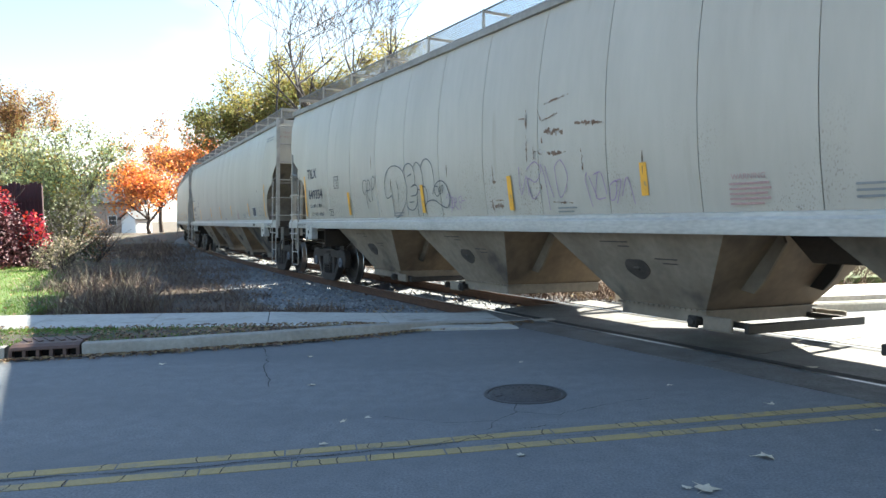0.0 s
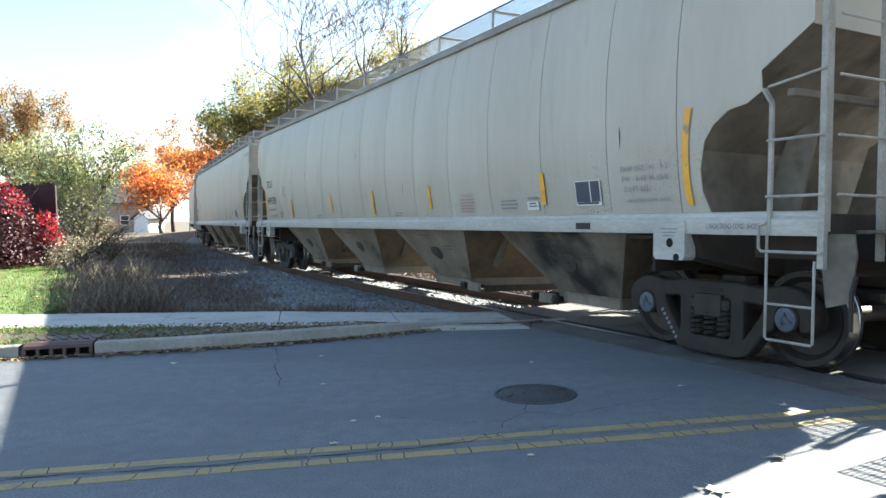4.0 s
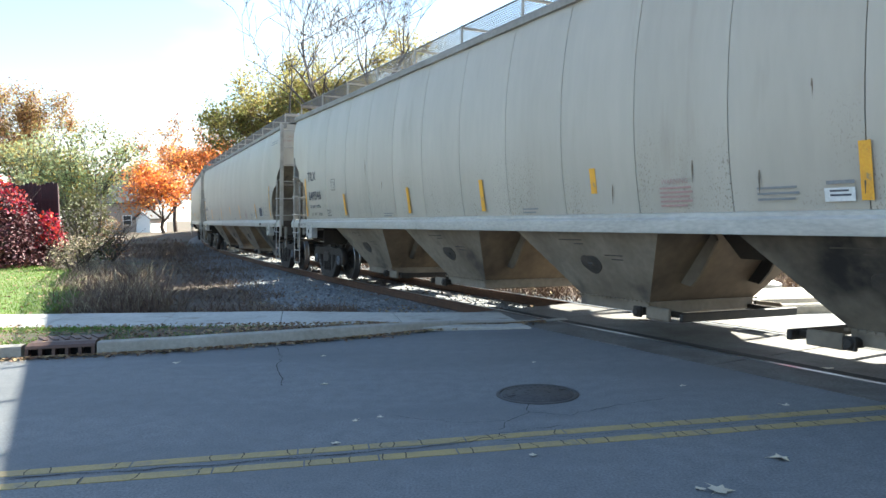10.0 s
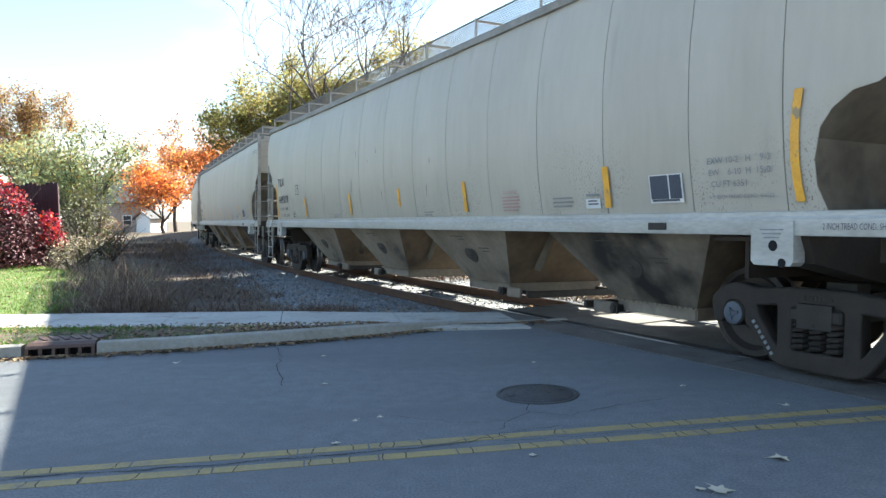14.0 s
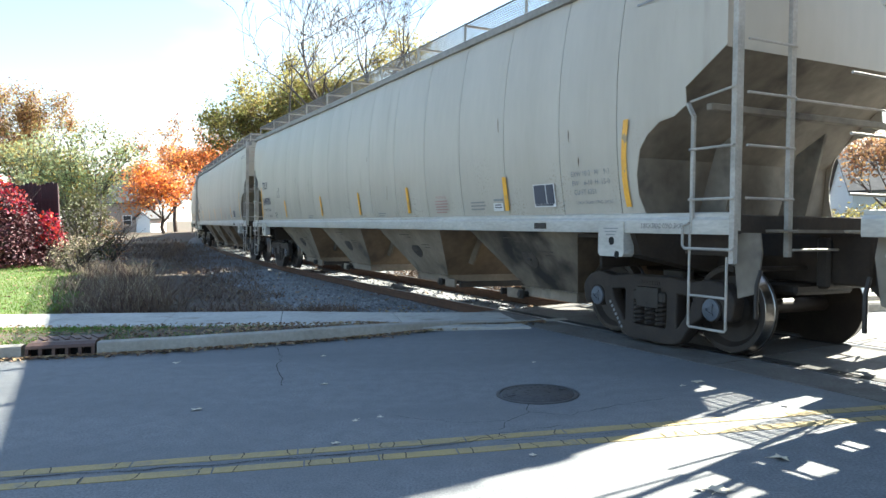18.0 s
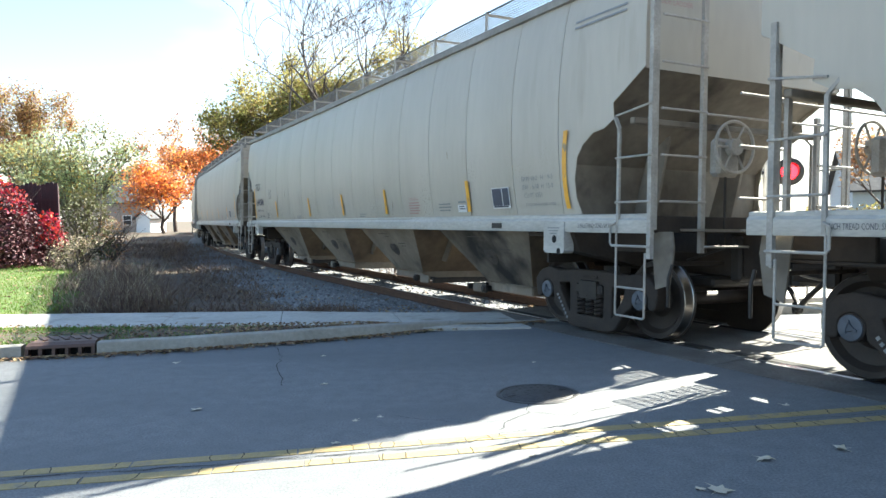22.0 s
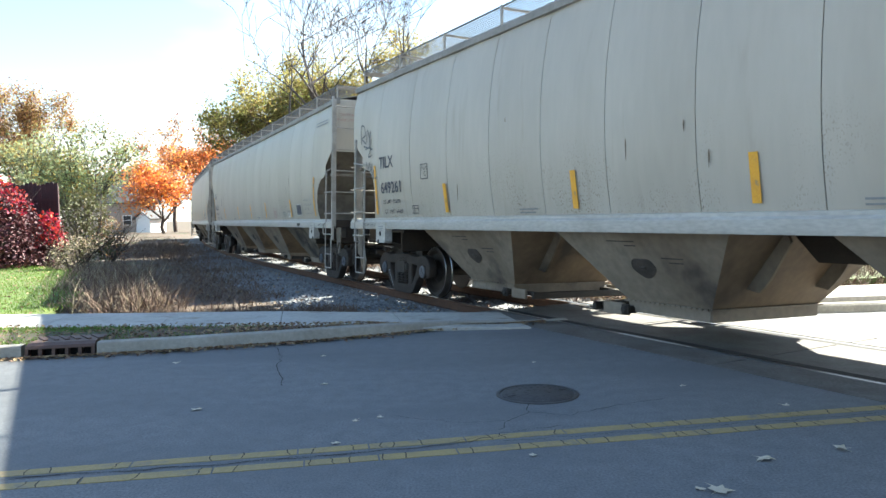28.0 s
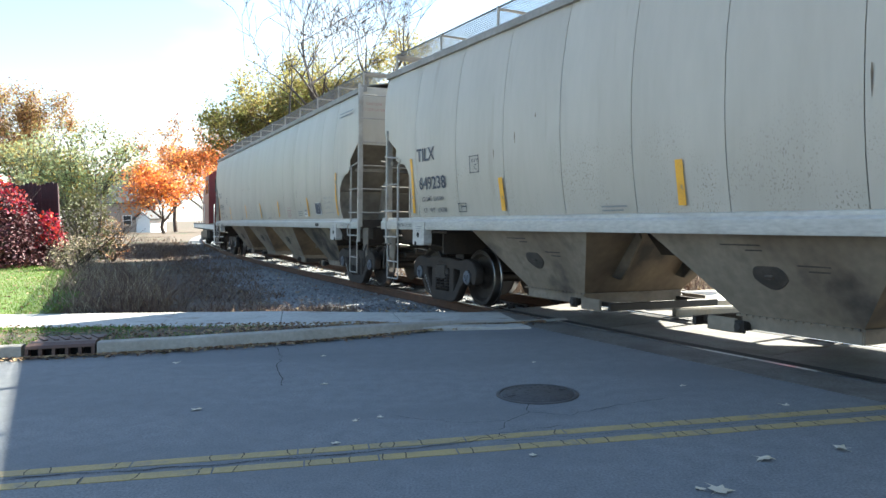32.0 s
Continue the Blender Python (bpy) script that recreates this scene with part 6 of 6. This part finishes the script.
for i, s in enumerate((0.05, 0.06, 0.055)):
    blown.append(solid("fallen_leaf", leaf_shape(s, random.Random(300 + i)), PALELEAF, "pale dry leaf blown across the asphalt", "leaf", "leaves on the road"))

# ---------------------------------------------------------------- buildings and street things
BRICKY = material("tan_house_siding", (0.36, 0.31, 0.27), 0.8, second=(0.28, 0.24, 0.21), scale=1.5, amount=0.6, bump=0.1, bump_scale=20)
SIDING = material("blue_grey_siding", (0.46, 0.52, 0.56), 0.7, second=(0.40, 0.45, 0.49), scale=1.0, amount=0.5, stretch=(1, 1, 8))
WHITEPAINT = material("white_painted_boards", (0.80, 0.80, 0.78), 0.6, second=(0.70, 0.70, 0.68), scale=1.5, amount=0.5, stretch=(1, 1, 6))
SHINGLE = material("dark_roof_shingles", (0.065, 0.068, 0.075), 0.85, second=(0.10, 0.10, 0.105), scale=3, amount=0.8, bump=0.3, bump_scale=25)
FENCE = material("dark_red_stained_wood", (0.040, 0.014, 0.018), 0.75, second=(0.026, 0.011, 0.013), scale=3, amount=0.8, stretch=(4, 4, 0.5), bump=0.2, random_shade=0.25)
PANE = glass("window_pane", (0.02, 0.025, 0.03))
POLE = material("galvanised_pole", (0.50, 0.51, 0.52), 0.45, metal=0.7, second=(0.40, 0.41, 0.42), scale=5, amount=0.6)
SIGNAL = material("black_signal_paint", (0.018, 0.018, 0.019), 0.5, second=(0.03, 0.03, 0.03), scale=8, amount=0.5)
REDLAMP = glow("lit_red_lamp", (1.0, 0.01, 0.02), 2.5)
DULLLAMP = material("unlit_red_lens", (0.16, 0.01, 0.012), 0.25)
LOCORED = material("red_locomotive_paint", (0.17, 0.014, 0.018), 0.5, second=(0.12, 0.012, 0.014), scale=1.5, amount=0.6)
LOCOGREY = material("grey_locomotive_paint", (0.30, 0.29, 0.27), 0.55, second=(0.2, 0.19, 0.18), scale=1.5, amount=0.6)


def house(x, y, turn, w, d, h, ridge, wall, label, windows=(), doors=(), roof=SHINGLE, chimney=False):
    """A house with gable roof: walls, roof slopes, windows with frame and pane."""
    root = thing("house", label, "house", at=pose(x, y, -0.2, 0, 0, turn))
    m = Mesh().box((0, 0, h / 2), (w, d, h))
    part("wall", m, wall, root)
    m = Mesh()
    for sx in (-1, 1):
        m.prism([(-d / 2, h), (d / 2, h), (0, ridge)], "x", sx * (w / 2 - 0.01), sx * (w / 2 - 0.11))
    part("gable", m, wall, root)
    for sy in (-1, 1):
        m = Mesh().prism([(sy * (d / 2 + 0.45), h - 0.32 * (ridge - h) / (d / 2) * 1.3), (0, ridge + 0.05), (0, ridge + 0.2), (sy * (d / 2 + 0.5), h - 0.25 * (ridge - h) / (d / 2) + 0.02)], "x", -w / 2 - 0.4, w / 2 + 0.4)
        part("roof", m, roof, root)
    for wx, wz, ww, wh, side in windows:
        f = Mesh()
        y0 = side * (d / 2 + 0.03)
        for dx, dz, bw, bh in ((-ww / 2, 0, 0.09, wh + 0.09), (ww / 2, 0, 0.09, wh + 0.09), (0, wh / 2, ww + 0.09, 0.09), (0, -wh / 2, ww + 0.18, 0.11), (0, 0, ww, 0.05)):
            f.box((wx + dx, y0, wz + dz), (bw, 0.09, bh))
        win = part("window", f, WHITEPAINT, root)
        part("pane", Mesh().box((wx, side * (d / 2 + 0.012), wz), (ww - 0.02, 0.02, wh - 0.02)), PANE, win)
    for wx, ww, wh, side in doors:
        m = Mesh().box((wx, side * (d / 2 + 0.03), wh / 2), (ww, 0.06, wh))
        for k in range(1, 4):
            m.box((wx, side * (d / 2 + 0.065), wh * k / 4), (ww, 0.02, 0.03))
        part("door", m, WHITEPAINT, root)
    if chimney:
        part("chimney", Mesh().box((w * 0.2, 0, ridge + 0.3), (0.6, 0.6, 1.6), ch=0.03), BRICKY, root)
    return root


house(-53.0, 120, 18, 13, 8, 5.0, 9.2, BRICKY, "grey-tan house with a dark shingle roof and chimney", [(-5, 2.0, 1.2, 1.5, -1), (-1.5, 2.0, 1.2, 1.5, -1), (2.2, 2.0, 1.2, 1.5, -1), (5.2, 2.0, 1.2, 1.5, -1)], (), chimney=True)
house(-44.4, 113, 62, 3.0, 3.0, 2.3, 3.2, WHITEPAINT, "small white garage with a wide door", (), [(0, 2.6, 2.0, -1)])
house(-36, 52, 30, 9, 6, 3.6, 5.9, WHITEPAINT, "white house with a pale roof behind the red bush", [(-2, 1.9, 1.1, 1.4, -1), (2, 1.9, 1.1, 1.4, -1)], roof=LABELW)
house(39.0, 58, -18, 14, 9, 3.0, 6.0, SIDING, "blue-grey house with a dark shingle roof across the crossing", [(-4, 1.7, 1.2, 1.3, -1), (0, 1.7, 1.2, 1.3, -1), (4, 1.7, 1.2, 1.3, -1)])
house(54.0, 66, -20, 13, 9, 3.0, 6.0, WHITEPAINT, "pale house with a dark roof down the street", [(-4, 1.7, 1.2, 1.3, -1), (0, 1.7, 1.2, 1.3, -1), (4, 1.7, 1.2, 1.3, -1)])

fence = thing("fence", "dark red stained board fence behind the bush", "fence", at=pose(-13.9, 26.9, 0.0, 0, 0, 184))
for i in range(34):
    h = 3.0 + 0.05 * math.sin(i * 1.3)
    part("board", Mesh().prism([(i * 0.145, 0.0), (i * 0.145 + 0.138, 0.0), (i * 0.145 + 0.138, h - 0.04), (i * 0.145 + 0.105, h), (i * 0.145 + 0.033, h), (i * 0.145, h - 0.04)], "y", -0.012, 0.012), FENCE, fence)
for x in (0.0, 2.4, 4.8):
    part("post", Mesh().box((x, 0.07, 1.45), (0.1, 0.1, 2.9), ch=0.01), FENCE, fence)
for z in (0.4, 1.4, 2.4):
    part("rail", Mesh().box((2.45, 0.035, z), (4.9, 0.04, 0.09)), FENCE, fence)


def crossing_signal(x, y, turn):
    """A railway crossing signal: mast, crossed boards, two lamps with hoods and round backs, bell."""
    sig = thing("crossing_signal", "railway crossing signal with red flashing lamps on a pale mast", "signal", at=pose(x, y, 0.0, 0, 0, turn))
    part("mast", Mesh().tube([(0, 0, 0), (0, 0, 4.2)], 0.065, 14), POLE, sig)
    part("base", Mesh().lathe([(0.0, 0.28), (0.06, 0.28), (0.12, 0.14), (0.35, 0.12), (0.38, 0.075)], "z", 16), POLE, sig)
    for a in (45, -45):
        part("crossed_board", Mesh().box((0, -0.10, 3.62), (1.3, 0.012, 0.22), Matrix.Rotation(radians(a), 3, "Y")), WHITEPAINT, sig)
    part("crossarm", Mesh().tube([(-0.42, -0.02, 2.20), (0.42, -0.02, 2.20)], 0.035, 10), SIGNAL, sig)
    for face in (-1, 1):
        for sx in (-1, 1):
            c = (sx * 0.40, 0, 2.20)
            m = Mesh().lathe([(face * 0.10, 0.0), (face * 0.10, 0.255), (face * 0.115, 0.26), (face * 0.12, 0.25), (face * 0.115, 0.16)], "y", 32, c)
            lamp = part("lamp", m, SIGNAL, sig)
            m = Mesh().lathe([(face * 0.12, 0.15), (face * 0.16, 0.12), (face * 0.175, 0.0)], "y", 24, c)
            part("lens", m, REDLAMP if (sx > 0) == (face < 0) else DULLLAMP, lamp)
            m = Mesh()
            m.sheet([[(c[0] + 0.165 * math.cos(a), face * yy, c[2] + 0.165 * math.sin(a)) for yy in (0.12, 0.32 if math.sin(a) > 0.3 else 0.22)] for a in np.linspace(-0.5, math.pi + 0.5, 15)])
            part("hood", m, SIGNAL, lamp)
    part("bell", Mesh().lathe([(4.2, 0.05), (4.22, 0.13), (4.30, 0.12), (4.36, 0.0)], "z", 18), POLE, sig)
    part("control_box", Mesh().box((0, 0.12, 1.2), (0.25, 0.16, 0.4), ch=0.02), POLE, sig)
    return sig


crossing_signal(6.25, 14.3, -20)
tree(11.5, 33, -0.2, 6.5, "yellow-green tree across the crossing", [(GREENGOLD, 0.5), (GOLD, 0.5)], 101, 6000, 0.2, 0.15, 0.6, 0.1, 4, 0.32, cloud=0.9)
tree(30.0, 50, -0.2, 9.0, "rust-brown tree across the street", [(RUSTLEAF, 1.0)], 103, 3200, 0.24, 0.2, 0.55, 0.2, 4, 0.3, cloud=0.8)
tree(44.0, 70, -0.2, 10.0, "bare brown tree across the street", [(RUSTLEAF, 1.0)], 107, 2000, 0.24, 0.2, 0.55, 0.2, 4, 0.3, cloud=0.8)
for i in range(7):
    bush(13.0 + 2.1 * i, 25.5 + 0.9 * i, -0.1, 1.4, 1.5 + 0.2 * (i % 3), "low hedge shrub turning brown across the crossing", [(HEDGE, 1.0, 0.0, 1.0)], 110 + i, 1100, 0.13, stems=6)
lawn2 = Mesh()
lawn2.sheet([[(x, 13.6 + 0.165 * x, 0.05), (x + 3, 40 + 0.1 * x, 0.08)] for x in (7.5, 12, 20, 32, 60)], (0, 0, -0.3))
solid("lawn_across", lawn2, TURF, "sunlit green lawn across the crossing", "lawn", kind="structure")


# the locomotive that pushes at the rear
def locomotive():
    lo = thing("locomotive", "dark red and grey diesel locomotive pushing the train", "locomotive")
    part("frame", Mesh().box((0, 0, 1.15), (17.0, 2.9, 0.35), ch=0.03), GRIME, lo)
    part("long_hood", Mesh().box((-2.6, 0, 2.45), (10.6, 1.8, 2.25), ch=0.08), LOCORED, lo)
    part("short_hood", Mesh().box((6.9, 0, 2.2), (2.2, 1.9, 1.75), ch=0.12), LOCOGREY, lo)
    cab = part("cab", Mesh().prism([(-1.5, 1.3), (1.5, 1.3), (1.5, 3.7), (0.8, 4.2), (-0.8, 4.2), (-1.5, 3.7)], "x", 3.2, 5.8), LOCORED, lo)
    for sy in (-1, 1):
        for x in (4.0, 5.1):
            part("window", Mesh().box((x, sy * 1.505, 3.15), (0.75, 0.03, 0.7), ch=0.01), PANE, cab)
        part("window", Mesh().box((5.81, sy * 0.85, 3.2), (0.03, 0.7, 0.65), ch=0.01), PANE, cab)
        m = Mesh().tube([(-8.2, sy * 1.42, 2.35), (3.0, sy * 1.42, 2.35)], 0.018, 6)
        for x in np.arange(-8.2, 3.1, 1.6):
            m.tube([(x, sy * 1.42, 1.3), (x, sy * 1.42, 2.35)], 0.016, 6)
        part("handrail", m, LABELW, lo)
        m = Mesh()
        for k in range(4):
            m.box((8.3 - 0.03 * k, sy * 1.25, 0.45 + 0.26 * k), (0.35, 0.45, 0.03))
        m.tube([(8.5, sy * 1.45, 0.4), (8.45, sy * 1.45, 2.2)], 0.02, 6)
        part("step", m, LABELW, lo)
        part("sill_stripe", Mesh().box((0, sy * 1.455, 1.15), (17.0, 0.012, 0.22)), LABELW, lo)
    part("fuel_tank", Mesh().box((0, 0, 0.72), (3.6, 2.6, 0.75), ch=0.15), GRIME, lo)
    part("coupler", Mesh().box((8.8, 0, 0.86), (0.7, 0.2, 0.26), ch=0.04), GRIME, lo)
    for x in (-5.2, 5.2):
        m = Mesh().box((0, 0, 0.6), (3.0, 1.9, 0.35), ch=0.05)
        for sy in (-1, 1):
            m.prism([(-1.6, 0.62), (-1.4, 0.8), (1.4, 0.8), (1.6, 0.62), (1.5, 0.4), (0.5, 0.25), (-0.5, 0.25), (-1.5, 0.4)], "y", sy * 0.98, sy * 1.10)
        bogie = part("bogie", m, GRIME, lo, at=pose(x, 0, 0))
        for k in (-1.1, 1.1):
            w = Mesh().lathe([(-1.0, 0.09), (1.0, 0.09)], "y", 12)
            for sy in (-1, 1):
                w.lathe([(sy * a, r) for a, r in ((0.68, 0.1), (0.68, 0.53), (0.71, 0.53), (0.73, 0.51), (0.82, 0.505), (0.82, 0.44), (0.76, 0.36), (0.78, 0.1))], "y", 32)
            part("wheelset", w, WHEEL, bogie, at=pose(k, 0, 0.51))
    return lo


loco = locomotive()


# ---------------------------------------------------------------- what moves
def motions():
    for car, k in cars:
        walk(car, [(t, car_pose(travelled(t) - k * PITCH)) for t in np.arange(0, 32.01, 0.5)])
        for bogie in [o for o in car.children if o.name.startswith("bogie")]:
            x = TRUCKS / 2 if bogie.location.x > 0 else -TRUCKS / 2
            rows = []
            for t in np.arange(0, 32.01, 1.0):
                s = travelled(t) - k * PITCH
                a = on_line(s + TRUCKS / 2) - on_line(s - TRUCKS / 2)
                rows.append((t, pose(x, 0, 0, 0, 0, math.degrees(heading(s + x) - math.atan2(a.y, a.x)))))
            walk(bogie, rows)
            for axle in [o for o in bogie.children if o.name.startswith("wheelset")]:
                p = axle.location.copy()
                walk(axle, [(t, pose(p.x, 0, WHEEL_R, 0, math.degrees((travelled(t) - TRAVEL[0]) / WHEEL_R), 0)) for t in np.arange(0, 32.01, 0.1)])

    rows = [(t, car_pose(travelled(t) - 8 * PITCH - 19.6, 10.4)) for t in np.arange(0, 32.01, 0.5)]
    walk(loco, rows)
    for bogie in [o for o in loco.children if o.name.startswith("bogie")]:
        for axle in [o for o in bogie.children if o.name.startswith("wheelset")]:
            p = axle.location.copy()
            walk(axle, [(t, pose(p.x, 0, 0.51, 0, math.degrees((travelled(t) - TRAVEL[0]) / 0.51), 0)) for t in np.arange(0, 32.01, 0.1)])
    # leaves that the draught shifts
    walk(road_leaves[0], [(0, pose(2.02, 4.44, 0.003, 0, 0, 10)), (20.0, pose(2.02, 4.44, 0.003, 0, 0, 10)), (21.0, pose(1.92, 4.43, 0.003, 0, 0, 60)), (32, pose(1.92, 4.43, 0.003, 0, 0, 60))])
    walk(blown[0], [(0, pose(-4.6, 7.0, 0.003)), (14.6, pose(-4.6, 7.0, 0.003)), (16.4, pose(-2.02, 5.91, 0.003, 0, 0, 80)), (32, pose(-2.02, 5.91, 0.003, 0, 0, 80))])
    walk(blown[1], [(0, pose(6.0, 6.6, 0.003)), (17.0, pose(6.0, 6.6, 0.003)), (18.6, pose(2.51, 5.74, 0.003, 0, 0, 70)), (19.4, pose(2.51, 5.74, 0.003, 0, 0, 70)), (20.5, pose(2.47, 4.58, 0.003, 0, 0, 120)),
                    (32, pose(2.47, 4.58, 0.003, 0, 0, 120))])
    walk(blown[2], [(0, pose(3.6, 6.9, 0.003)), (17.6, pose(3.6, 6.9, 0.003)), (18.7, pose(-0.96, 5.53, 0.003, 0, 0, 85)), (19.3, pose(-0.96, 5.53, 0.003, 0, 0, 85)), (21.0, pose(-5.5, 5.0, 0.003, 0, 0, 10)),
                    (32, pose(-5.5, 5.0, 0.003, 0, 0, 10))])


motions()
